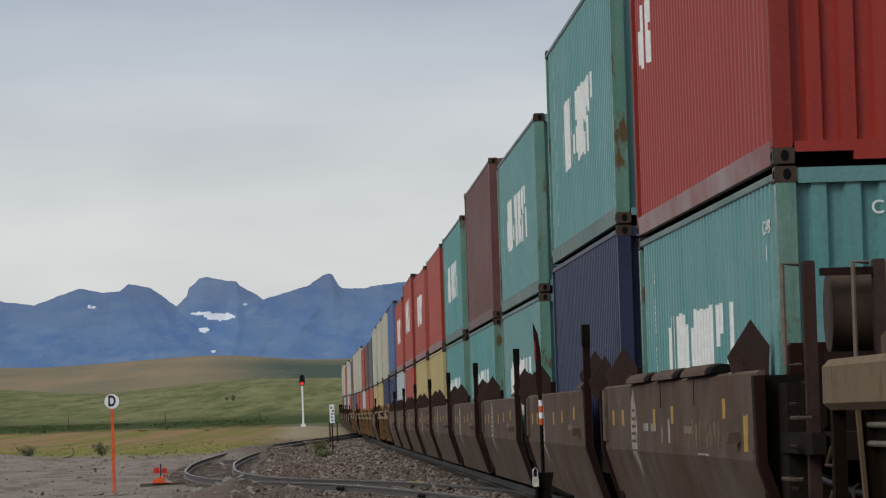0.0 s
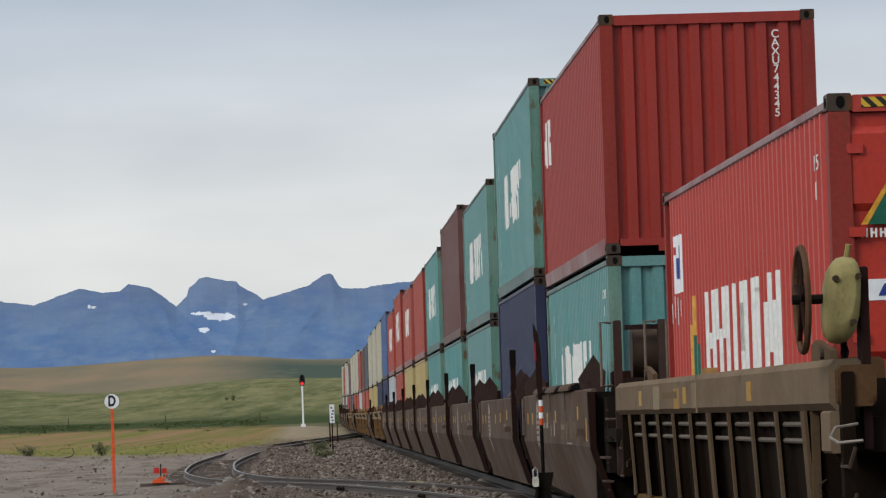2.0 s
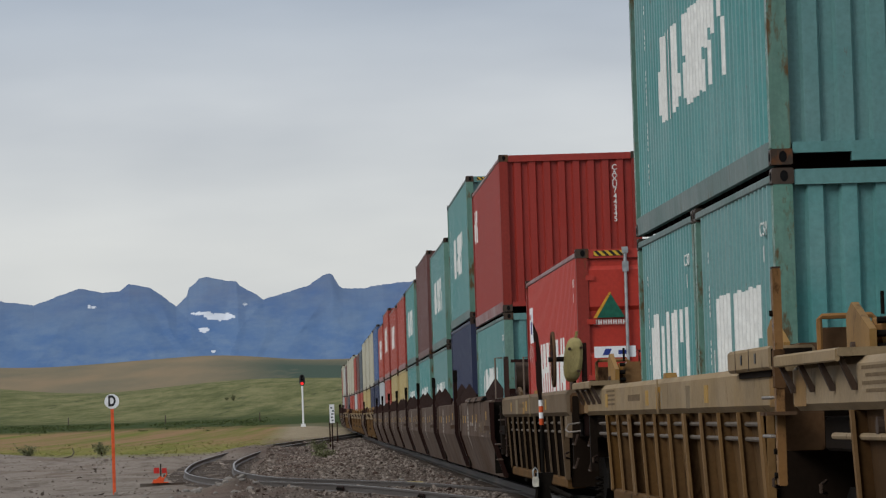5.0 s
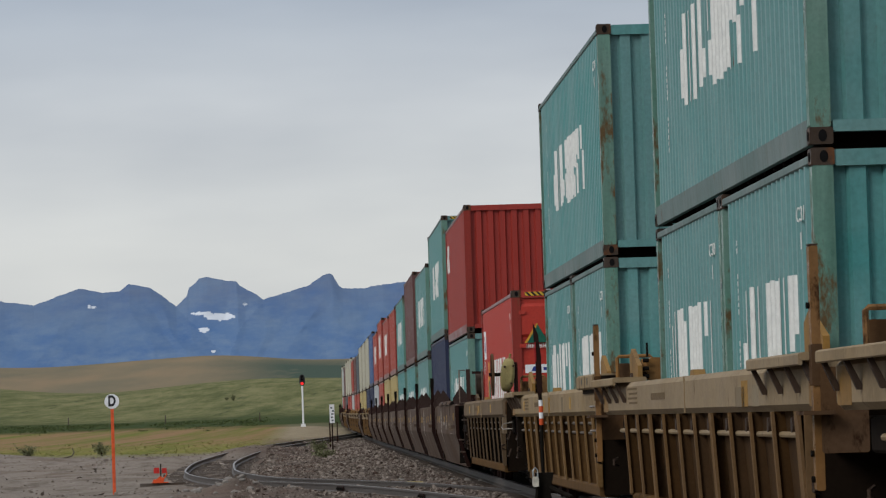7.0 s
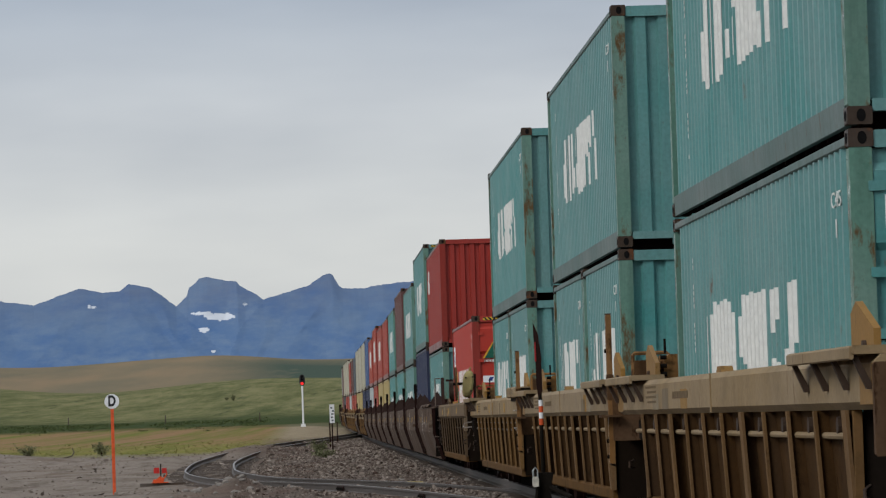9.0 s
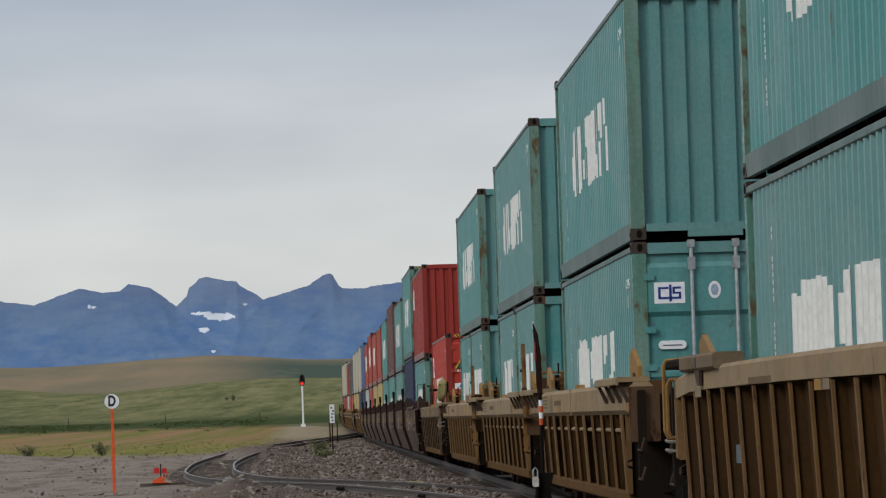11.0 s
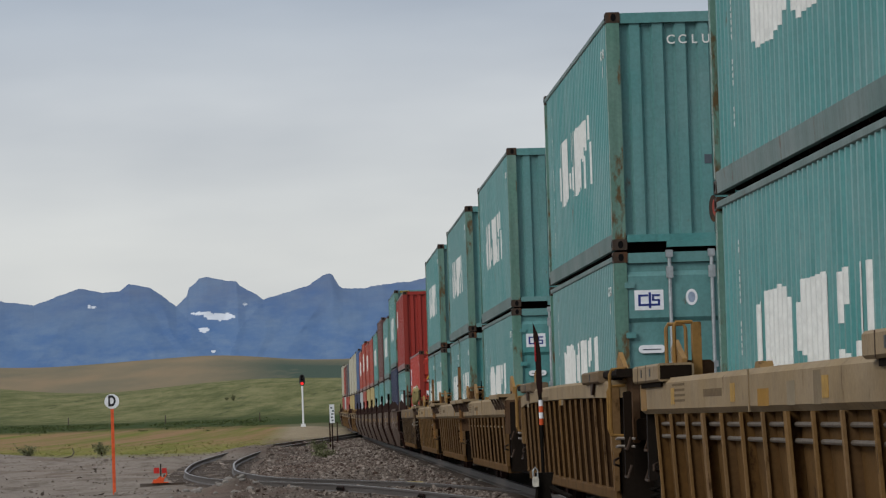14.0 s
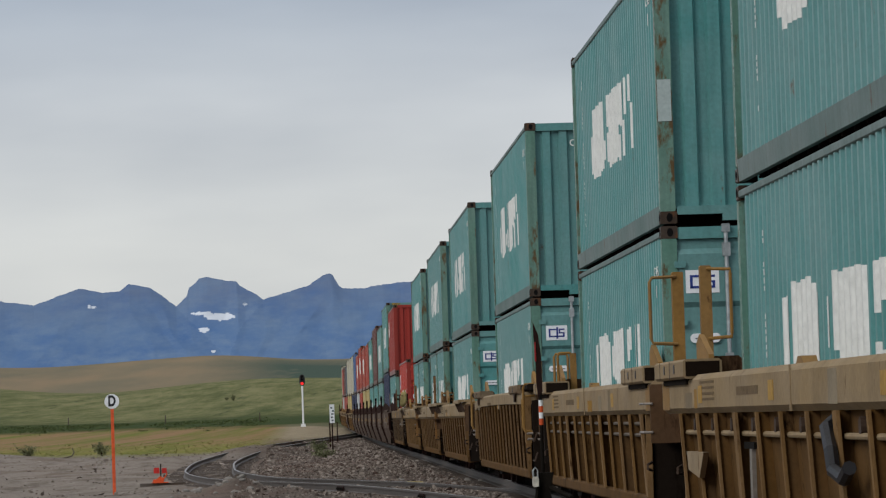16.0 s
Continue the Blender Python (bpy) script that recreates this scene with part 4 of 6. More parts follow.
# ---- railway cars ----
def wheelset():
    sh = Shape()
    prof = [(0.655, 0.42), (0.68, 0.455), (0.705, 0.455), (0.71, 0.425), (0.80, 0.415), (0.81, 0.36), (0.775, 0.34), (0.765, 0.16), (0.80, 0.12), (0.80, 0.0)]
    n = 20
    for side in (-1, 1):
        pts, faces = [], []
        full = [(0.655, 0.0)] + prof
        for k in range(n):
            a = 2 * math.pi * k / n
            pts += [(side * x, r * math.cos(a), r * math.sin(a)) for x, r in full]
        w = len(full)
        for k in range(n):
            j = (k + 1) % n
            faces += [(k * w + i, j * w + i, j * w + i + 1, k * w + i + 1) for i in range(w - 1)]
        sh.poly(pts, faces)
        for k in range(4):
            a = math.pi / 4 + k * math.pi / 2
            sh.disc(side * 0.779, 0.25 * math.cos(a), 0.25 * math.sin(a), 0.035, side * 0.795, 8)
    return sh.tube([(-0.78, 0, 0), (0.78, 0, 0)], 0.085, 10)


def side_frame(side):
    ring = [(-1.05, 0.36), (-1.05, 0.56), (-0.75, 0.60), (-0.45, 0.72), (0.45, 0.72), (0.75, 0.60), (1.05, 0.56), (1.05, 0.36), (0.80, 0.36), (0.55, 0.24), (0.30, 0.17), (-0.30, 0.17), (-0.55, 0.24), (-0.80, 0.36)]
    return Shape().prism_x(ring, side * 0.93, side * 1.04)


def springs(side):
    sh = Shape()
    for y in (-0.16, 0.0, 0.16):
        pts = [(side * 1.06 + 0.05 * math.cos(k * 0.8), y + 0.05 * math.sin(k * 0.8), 0.22 + k * 0.009) for k in range(32)]
        sh.tube(pts, 0.012, 5)
    return sh


def truck(car, y, live):
    t = part("truck", cached("bolster", lambda: Shape().box(-0.9, 0.9, -0.2, 0.2, 0.45, 0.72, 0.03).mesh("truck", BLACK_IRON)), BLACK_IRON, car, "greasy black two-axle truck")
    t.matrix_basis = Matrix.Translation((0, y, 0))
    for side in (-1, 1):
        part("side_frame", cached(("sf", side), lambda: side_frame(side).mesh("side_frame", BLACK_IRON)), BLACK_IRON, t)
        part("spring_nest", cached(("sp", side), lambda: springs(side).mesh("spring_nest", BLACK_IRON)), BLACK_IRON, t)
    for q in (-0.89, 0.89):
        w = part("wheelset", cached("ws", lambda: wheelset().mesh("wheelset", DARK_IRON)), DARK_IRON, t, "rolling steel wheelset")
        w.matrix_basis = Matrix.Translation((0, q, 0.42))
        if live:
            WHEELS.append((w, q))


def grab_iron(car, x, y, z0, z1, mat, depth=0.12):
    return part("grab_iron", Shape().tube([(x, y, z0), (x - depth * 0.3, y - depth, z0 + 0.02), (x - depth * 0.3, y - depth, z1 - 0.02), (x, y, z1)], 0.013, 6), mat, car)


def guide_plate(car, side, y, z, mat, tall=0.42, length=0.34, flip=1):
    ring = [(y - flip * length / 2, z), (y + flip * length / 2, z), (y + flip * length / 2, z + tall * 0.8), (y + flip * length * 0.25, z + tall), (y - flip * length / 2, z + tall * 0.5)]
    return part("container_guide", Shape().prism_x(ring, side * 1.27, side * 1.315), mat, car, "pointed container guide plate")


def diamond_guide(car, side, y, z):
    """A five-sided flared guide plate that stands across the car's edge, with a stiffener behind it."""
    g = part("container_guide", Shape().prism_y([(side * 1.25, z), (side * 1.50, z), (side * 1.55, z + 0.2), (side * 1.37, z + 0.47), (side * 1.235, z + 0.27)], y - 0.025, y + 0.025), GUIDE_BROWN, car, "flared five-sided guide plate")
    part("stiffener", Shape().prism_x([(y + 0.026, z), (y + 0.5, z), (y + 0.026, z + 0.3)], side * 1.36, side * 1.39), GUIDE_BROWN, g)
    return g


def bracket(car, side, y0, y1, z, mat, mat2):
    """A walkway shelf carried out from the chord on slanting gussets."""
    x0, x1 = side * 1.30, side * 1.62
    b = part("end_shelf", Shape().box(min(x0, x1), max(x0, x1), y0, y1, z, z + 0.05, 0.01), mat, car)
    part("shelf_lip", Shape().box(*sorted((side * 1.605, side * 1.632)), y0 + 0.02, y1 - 0.02, z - 0.03, z + 0.045, 0.008), mat, b)
    n = 4
    for k in range(n):
        y = y0 + 0.08 + (y1 - y0 - 0.16) * k / (n - 1)
        part("gusset", Shape().prism_y([(side * 1.502, z - 0.20), (side * 1.502, z - 0.165), (side * 1.585, z - 0.002), (side * 1.615, z - 0.002), (side * 1.53, z - 0.20)], y - 0.03, y + 0.03), mat2, b)
    return b


def ribbed_well(front, rear, style, live=True, near_end="joint", far_end="joint"):
    """A tan well car unit; front is its far end and rear its near end along the line. The well hangs between two deep chords."""
    mid = (front + rear) / 2
    half = (front - rear) / 2
    c = empty("well_car")
    # web_mat is darker than flange: the shade between ribs is in its colour
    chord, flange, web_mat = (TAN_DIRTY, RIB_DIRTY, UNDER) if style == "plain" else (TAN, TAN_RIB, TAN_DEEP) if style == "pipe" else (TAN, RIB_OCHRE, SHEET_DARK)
    top, low = (1.56, 1.245) if style != "fan" else (1.555, 1.405)
    rib_top = low + (0.03 if style == "fan" else 0.0)
    w0, w1 = 1.27, 1.50
    for side in (-1, 1):
        x0, x1 = sorted((side * w0, side * w1))
        csh = Shape().box(x0, x1, -half + 0.1, half - 0.1, low, top, 0.045)
        if style == "fan":
            # an arched chord, lower towards both ends
            csh = Shape()
            m_ = 14
            for k in range(m_ + 1):
                yk = -half + 0.95 + (2 * half - 1.9) * k / m_
                dz = -0.035 * (yk / half) ** 2 + (0.075 if yk < half - 2.5 else 0.075 - 0.035 * (yk - half + 2.5))
                csh.v += [(x0, yk, low + dz - 0.03), (x1, yk, low + dz - 0.03), (x1, yk, top + dz - 0.03), (x1 - 0.03, yk, top + dz), (x0 + 0.03, yk, top + dz), (x0, yk, top + dz - 0.03)]
                if k:
                    csh.f += [((k - 1) * 6 + q, (k - 1) * 6 + (q + 1) % 6, k * 6 + (q + 1) % 6, k * 6 + q) for q in range(6)]
            csh.f += [(0, 1, 2, 3, 4, 5), tuple(m_ * 6 + q for q in range(5, -1, -1))]
        ch = part("top_chord", csh, chord, c, "dusty tan top chord")
        well = half - 1.5
        fore = half - (3.2 if front > 0 and style == "pipe" else 2.7 if style == "bolt" else 1.5)
        bot0 = 0.46
        # sheet and sill colours hold grime and the shade below the chord
        part("side_sheet", Shape().prism_y([(side * 1.40, rib_top + 0.01), (side * 1.385, rib_top + 0.01), (side * 1.325, bot0), (side * 1.34, bot0)], -well, fore), TAN_DEEP if style == "pipe" else SHEET_DARK if style != "plain" else UNDER, c, "ochre well side, grime and shade in its colour")
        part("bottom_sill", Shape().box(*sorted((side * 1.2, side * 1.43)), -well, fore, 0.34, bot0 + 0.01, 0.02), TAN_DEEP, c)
        n = int((fore + well) / (1.42 if style != "fan" else 1.02))
        for k in range(n + 1):
            y = -well + 0.04 + (fore + well - 0.08) * k / n
            t = 0.035 if style == "fan" else 0.04 if k % 4 else 0.10
            web = [(side * 1.39, rib_top), (side * 1.475, rib_top), (side * 1.43, bot0 + 0.02), (side * 1.335, bot0 + 0.005)]
            edge = [(side * 1.4752, rib_top), (side * 1.497, rib_top), (side * 1.452, bot0 + 0.01), (side * 1.4302, bot0 + 0.01)]
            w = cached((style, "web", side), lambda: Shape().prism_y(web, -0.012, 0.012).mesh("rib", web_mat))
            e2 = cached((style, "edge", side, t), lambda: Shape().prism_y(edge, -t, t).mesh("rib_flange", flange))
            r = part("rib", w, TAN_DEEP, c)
            r.matrix_basis = Matrix.Translation((0, y, 0))
            part("rib_flange", e2, TAN_RIB, r)
        if style in ("pipe", "plain") and front > -98:
            for z in (low - 0.09, low - 0.20):
                part("pipe", Shape().tube([(side * 1.425, -well, z), (side * 1.425, well, z)], 0.018, 8), cached("pipe_grey", lambda: plain("dusty_pipe", (0.12, 0.098, 0.076), 0.6)), c, "dusty air pipe")
        if style == "bolt" or front < -98:
            part("pipe", Shape().tube([(side * 1.425, -well, low - 0.16), (side * 1.425, well, low - 0.16)], 0.022, 8), TAN, c, "tan air pipe")
            for k in range(n):
                y = -well + 0.04 + (fore + well - 0.08) * (k + 0.5) / n
                part("stud", cached(("stud", side), lambda: Shape().disc(side * 1.37, 0, 0, 0.06, side * 1.44, 12).mesh("stud", TANK_BROWN)), TANK_BROWN, c).matrix_basis = Matrix.Translation((0, y, low - 0.10))
        if style == "fan":
            part("data_patch", Shape().box(*sorted((side * 1.39, side * 1.425)), well * 0.55, well * 0.55 + 0.35, 0.86, 1.0), SLATE, c, "dark patch")
        for y in ((-0.48, 0.1, 0.62) if style in ("plain", "pipe") else ()):
            part("reflector", Shape().box(*sorted((side * 1.499, side * 1.504)), half * y, half * y + 0.3, low + 0.08, low + 0.22), REFLECT, ch, "yellow reflective square")
        part("stencil", Shape().box(*sorted((side * 1.499, side * 1.503)), half * 0.2, half * 0.2 + 1.4, low + (0.13 if style != "fan" else 0.04), low + (0.19 if style != "fan" else 0.09)), cached("stencil", lambda: plain("faded_stencil", (0.14, 0.10, 0.06), 0.8)), ch, "faded illegible stencil")
        rndc = random.Random(int(abs(front) * 10))
        for k in range(3):
            yb, wb = rndc.uniform(-half * 0.85, half * 0.8), rndc.uniform(0.2, 0.7)
            part("repainted_patch", Shape().box(*sorted((side * 1.4995, side * 1.5015)), yb, yb + wb, low + (0.04 if style != "fan" else -0.03), low + (0.04 + rndc.uniform(0.12, 0.22) if style != "fan" else 0.04)), cached("patch%d" % k, lambda: paint("patch_paint_%d" % k, ((0.30, 0.16, 0.03), (0.20, 0.15, 0.09), (0.24, 0.19, 0.12))[k], 0.5, 0.5, 0.8, 0.1, (0.1, 0.06, 0.03), (0.9, 0.9, 1.4))), ch)
        if style in ("bolt", "pipe"):
            for k in range(4):
                part("stencil_line", Shape().box(*sorted((side * 1.499, side * 1.5025)), half * 0.52, half * 0.52 + 1.1 - 0.15 * (k % 2), low + 0.235 - 0.045 * k, low + 0.255 - 0.045 * k), cached("stencil", lambda: plain("faded_stencil", (0.14, 0.10, 0.06), 0.8)), ch)
            for yb in (-half + 0.12, half - 0.75):
                part("ochre_patch", Shape().box(*sorted((side * 1.4995, side * 1.5022)), yb, yb + 0.6, low + 0.03, top - 0.05), TAN_WARM, ch, "ochre patch where the dust is rubbed off")
        if style != "fan":
            part("chord_seam", Shape().box(*sorted((side * 1.498, side * 1.508)), -0.06, 0.0, low + 0.004, top - 0.004), TAN, ch)
        if style != "fan":
            part("lift_lug", Shape().prism_x([(-0.2, top - 0.002), (0.2, top - 0.002), (0.1, top + 0.05), (-0.1, top + 0.05)], side * 1.33, side * 1.43), TAN_WARM, ch)
        for e, kind in ((-1, near_end), (1, far_end)):
            ye = e * (half - 1.0)
            y0, y1 = sorted((e * (half - 0.15), e * (half - (2.8 if style == "pipe" else 3.2))))
            if style == "fan":
                p = part("end_shelf", Shape().box(*sorted((side * 1.30, side * 1.55)), *sorted((e * (half - 2.0), e * (half - 4.7))), top + 0.03, top + 0.16, 0.02), TAN_DIRTY, c, "boxed shelf on the chord")
                part("slot", Shape().box(*sorted((side * 1.549, side * 1.555)), *sorted((e * (half - 3.3), e * (half - 3.4))), top + 0.055, top + 0.13), BLACK, p)
                part("shelf_foot", Shape().prism_x([(e * (half - 3.5), top - 0.09), (e * (half - 3.5), top + 0.03), (e * (half - 3.1), top + 0.03), (e * (half - 3.3), top - 0.09)], side * 1.51, side * 1.535), TANK_BROWN, p)
                part("end_beam", Shape().box(*sorted((side * 1.16, side * 1.50)), *sorted((e * (half - 0.05), e * (half - 1.99))), top + 0.07, top + 0.155, 0.02), UNDER, c, "dark beam over the car's end")
                part("end_frame", Shape().box(*sorted((side * 1.41, side * 1.50)), *sorted((e * (half - 1.12), e * (half - 0.94))), 0.85, top + 0.0, 0.02), TAN_RIB, c, "ochre end post")
                part("end_frame", Shape().box(*sorted((side * 1.26, side * 1.33)), *sorted((e * (half - 0.2), e * (half - 0.9))), 0.95, top + 0.14, 0.02), POST_RUST, c, "rusty end plate")
                part("bolt", Shape().disc(side * 1.331, e * (half - 0.5), top - 0.12, 0.05, side * 1.37, 10), BLACK_IRON, c)
                for q_, z_ in ((0.45, top + 0.15), (0.75, top - 0.02)):
                    part("grab_iron", Shape().tube([(side * 1.34, e * (half - q_), 1.02), (side * 1.52, e * (half - q_), 1.04), (side * 1.54, e * (half - q_), 1.10), (side * 1.54, e * (half - q_), z_ - 0.05), (side * 1.52, e * (half - q_), z_), (side * 1.36, e * (half - q_), z_ + 0.01)], 0.018, 6), TAN_WARM, c, "ochre hooped grab iron")
                for z_ in (0.92, 1.0):
                    part("side_step", Shape().tube([(side * 1.34, e * (half - 0.5), z_), (side * 1.50, e * (half - 0.3), z_), (side * 1.50, e * (half - 0.05), z_ + 0.01), (side * 1.34, e * (half + 0.05), z_)], 0.014, 6), WORN_IRON, c)
            elif style == "pipe" and not (e > 0 and front > 0):
                p = part("end_shelf", Shape().box(*sorted((side * 1.25, side * 1.57)), y0, y1, top - 0.03, top + 0.13, 0.02), TAN, c, "boxed end shelf")
                for q in (0.75, 1.65):
                    part("slot", Shape().box(*sorted((side * 1.569, side * 1.575)), y0 + q, y0 + q + 0.09, top + 0.02, top + 0.09), BLACK, p)
                    part("shelf_seam", Shape().box(*sorted((side * 1.5695, side * 1.573)), y0 + q + 0.45, y0 + q + 0.475, top - 0.028, top + 0.125), TANK_BROWN, p)
                # the shelf is solid; a black plate paints a shaded hollow on its end
                part("hollow_end", Shape().box(*sorted((side * 1.27, side * 1.55)), y0 - 0.006, y0 - 0.002, top - 0.01, top + 0.11), UNDER, p, "flat black plate painting the shade in the shelf end")
                part("under_shelf", Shape().box(*sorted((side * 1.3, side * 1.52)), y0 + 0.3, y1 - 0.3, top - 0.075, top - 0.031), UNDER, p)
                if side == -1 and e > 0 and front > -90:
                    for q in (1.2, 2.0):
                        part("grab_iron", Shape().tube([(-1.34, half - q, top + 0.13), (-1.34, half - q, top + 0.46), (-1.32, half - q, top + 0.50), (-1.18, half - q, top + 0.50), (-1.16, half - q, top + 0.46), (-1.16, half - q, top + 0.13)], 0.018, 6), TAN_WARM, c, "ochre hooped grab iron")
                    part("grab_post", Shape().box(-1.18, -1.10, half - 2.05, half - 1.9, top, top + 0.5, 0.01), TAN_WARM, c)
            elif style in ("bolt", "pipe"):
                bracket(c, side, y0, y1, top + 0.002, TAN, TANK_BROWN)
            guide_plate(c, side, e * (half - 1.9), top - 0.01, TAN_WARM if style != "plain" else RIB_DIRTY, 0.36 if style != "plain" else 0.16, 1.0)
            g_ = part("guide_block", Shape().box(*sorted((side * 0.98, side * 1.24)), *sorted((e * (half - 1.3), e * (half - 1.9))), top - 0.3, top + (0.16 if style == "pipe" else 0.02), 0.03), POST_RUST, c, "rusty guide block")
            part("pivot_bolt", Shape().disc(side * 1.3152, e * (half - 1.75), top + 0.06, 0.045, side * 1.34, 10), TANK_BROWN, g_)
            if (style == "bolt" or front > 0 and style == "pipe") and e > 0 and side == -1:
                v_ = part("brake_valve", Shape().box(-1.22, -0.99, half - 2.3, half - 2.05, top + 0.0, top + 0.25, 0.05), POST_ORANGE, c, "rusty brake valve with bolted covers")
                for z_ in (0.06, 0.14, 0.22):
                    part("valve_bolt", Shape().tube([(-1.0, half - 2.2, top + z_), (-0.95, half - 2.2, top + z_)], 0.022, 7), BLACK_IRON, v_)
                    part("valve_bolt", Shape().tube([(-1.26, half - 2.36, top + z_), (-1.20, half - 2.36, top + z_)], 0.022, 7), BLACK_IRON, v_)
                part("valve_cover", Shape().disc(-1.221, half - 2.18, top + 0.15, 0.09, -1.26, 12), POST_ORANGE, v_)
                part("valve_stem", Shape().tube([(-1.2, half - 2.2, top + 0.26), (-1.2, half - 2.2, top + 0.40)], 0.012, 6), BLACK_IRON, v_)
                k_ = part("step_frame", Shape().tube([(-1.38, half - 0.6, top + 0.05), (-1.38, half - 0.6, top + 0.27), (-1.36, half - 0.6, top + 0.29), (-1.04, half - 0.6, top + 0.29), (-1.02, half - 0.6, top + 0.27), (-1.02, half - 0.6, top + 0.05)], 0.02, 6), POST_ORANGE, c, "hooped step frame on the end shelf")
                part("step_back", Shape().box(-1.36, -1.04, half - 0.5, half - 0.48, top + 0.06, top + 0.22), POST_RUST, k_)
            if style in ("pipe", "bolt") and e < 0:
                k_ = part("end_bracket", Shape().box(*sorted((side * 1.22, side * 1.515)), -half + 0.02, -half + 0.098, 0.98, top - 0.045, 0.012), POST_RUST, c, "dark rusty bracket at the unit's end")
                for z_ in (1.08, 1.34) if style == "pipe" else ():
                    part("step_bar", Shape().tube([(side * 1.50, -half + 0.6, z_), (side * 1.57, -half + 0.55, z_), (side * 1.57, -half + 0.05, z_), (side * 1.50, -half + 0.0, z_)], 0.012, 6), WORN_IRON, k_)
            if style == "plain" and e < 0:
                part("drop_leg", Shape().box(*sorted((side * 1.42, side * 1.499)), -half + 0.1, -half + 0.55, 0.98, low - 0.002, 0.015), TAN_DIRTY, c, "tan leg under the chord's end")
                part("corner_box", Shape().box(*sorted((side * 1.22, side * 1.46)), -half - 0.02, -half + 0.095, low + 0.02, top - 0.04, 0.03), POST_RUST, c)
                for q_ in (0.15,):
                    part("side_step", Shape().tube([(side * 1.36, -half - q_, 1.16), (side * 1.50, -half - q_, 1.14), (side * 1.54, -half - q_ - 0.05, 1.08), (side * 1.52, -half - q_ - 0.3, 1.05), (side * 1.38, -half - q_ - 0.35, 1.06)], 0.010, 6), WORN_IRON, c, "pale worn step iron")
            part("end_post", Shape().box(*sorted((side * 1.40, side * 1.452)), *sorted((e * ((fore if e > 0 else well) + 0.01), e * ((fore if e > 0 else well) + 0.1))), 0.45, low, 0.01), flange, c)
            if side == -1:
                grab_iron(c, -1.45, ye - 0.2, 0.72, 0.80, TANK_BROWN, 0.2)
    for e, kind in ((-1, near_end), (1, far_end)):
        # platform and beam are coloured near-black for the shade over the truck
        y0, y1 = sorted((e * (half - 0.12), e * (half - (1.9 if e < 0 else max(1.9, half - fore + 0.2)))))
        part("end_platform", Shape().box(-1.30, 1.30, y0, y1, 0.98, 1.20, 0.02), UNDER, c, "end platform over the truck, blackened for shade")
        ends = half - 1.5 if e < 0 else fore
        # widened black plate: closes the gap and paints its shade
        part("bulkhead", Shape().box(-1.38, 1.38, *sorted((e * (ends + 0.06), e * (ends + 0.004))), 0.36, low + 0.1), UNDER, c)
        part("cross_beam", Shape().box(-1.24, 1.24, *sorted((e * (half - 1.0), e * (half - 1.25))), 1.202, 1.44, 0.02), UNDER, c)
        part("air_tank", Shape().tube([(-0.3, e * (half - 0.75), 1.36), (0.9, e * (half - 0.75), 1.36)], 0.15, 12), TANK_BROWN, c)
        if kind == "coupler":
            part("draft_sill", Shape().box(-0.3, 0.3, *sorted((e * (half - 1.9), e * (half + 0.55))), 0.72, 0.98, 0.02), BLACK_IRON, c)
            part("coupler", Shape().box(-0.16, 0.16, *sorted((e * (half + 0.55), e * (half + 1.35))), 0.72, 1.0, 0.05).box(-0.24, 0.24, *sorted((e * (half + 1.1), e * (half + 1.45))), 0.70, 1.02, 0.06), BLACK_IRON, c, "black knuckle coupler")
            part("air_hose", Shape().tube([(-0.45, e * (half + 0.2), 0.8), (-0.45, e * (half + 0.6), 0.5), (-0.3, e * (half + 1.2), 0.42), (-0.1, e * (half + 1.7), 0.5)], 0.028, 7), BLACK, c)
            for side in (-1, 1):
                part("end_post", Shape().box(*sorted((side * 1.36, side * 1.44)), *sorted((e * (half - 0.1), e * (half + 0.04))), 0.62, top - 0.08, 0.01), UNDER, c)
            for z in (0.62, 0.9):
                part("side_step", Shape().tube([(-1.40, e * (half - 0.05), z + 0.12), (-1.44, e * (half - 0.05), z), (-1.44, e * (half + 0.3), z), (-1.40, e * (half + 0.3), z + 0.12)], 0.013, 6), TANK_BROWN, c)
            truck(c, e * (half - 0.9), live)
        elif e < 0:
            part("articulation", Shape().box(-0.32, 0.32, -half - 0.45, -half + 0.4, 0.66, 0.95, 0.04), BLACK_IRON, c, "articulated joint between two units")
            truck(c, -half - 0.25, live)
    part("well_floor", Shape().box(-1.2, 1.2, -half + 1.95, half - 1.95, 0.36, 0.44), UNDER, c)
    c["span"] = half
    return c, mid


def tall_post(car, y, mat, top=2.27, x=-1.53):
    p = part("tall_post", Shape().box(x - 0.028, x + 0.028, y - 0.06, y + 0.06, 0.75, top, 0.008), mat, car, "tall rusty post beside the joint")
    part("post_cap", Shape().box(x - 0.029, x + 0.029, y - 0.061, y + 0.061, top + 0.001, top + 0.012), TANK_BROWN, p)
    part("post_sleeve", Shape().box(x - 0.034, x + 0.036, y - 0.068, y + 0.068, 1.40, 1.66, 0.008), POST_RUST, p, "rusty sleeve")
    part("post_step", Shape().box(x - 0.11, x + 0.09, y - 0.2, y + 0.2, 1.22, 1.245), POST_RUST, p)
    for z in (0.82, 0.98, 1.9):
        part("bolt", Shape().disc(x - 0.028, y, z, 0.02, x - 0.05, 8), BLACK_IRON, p)
    return p


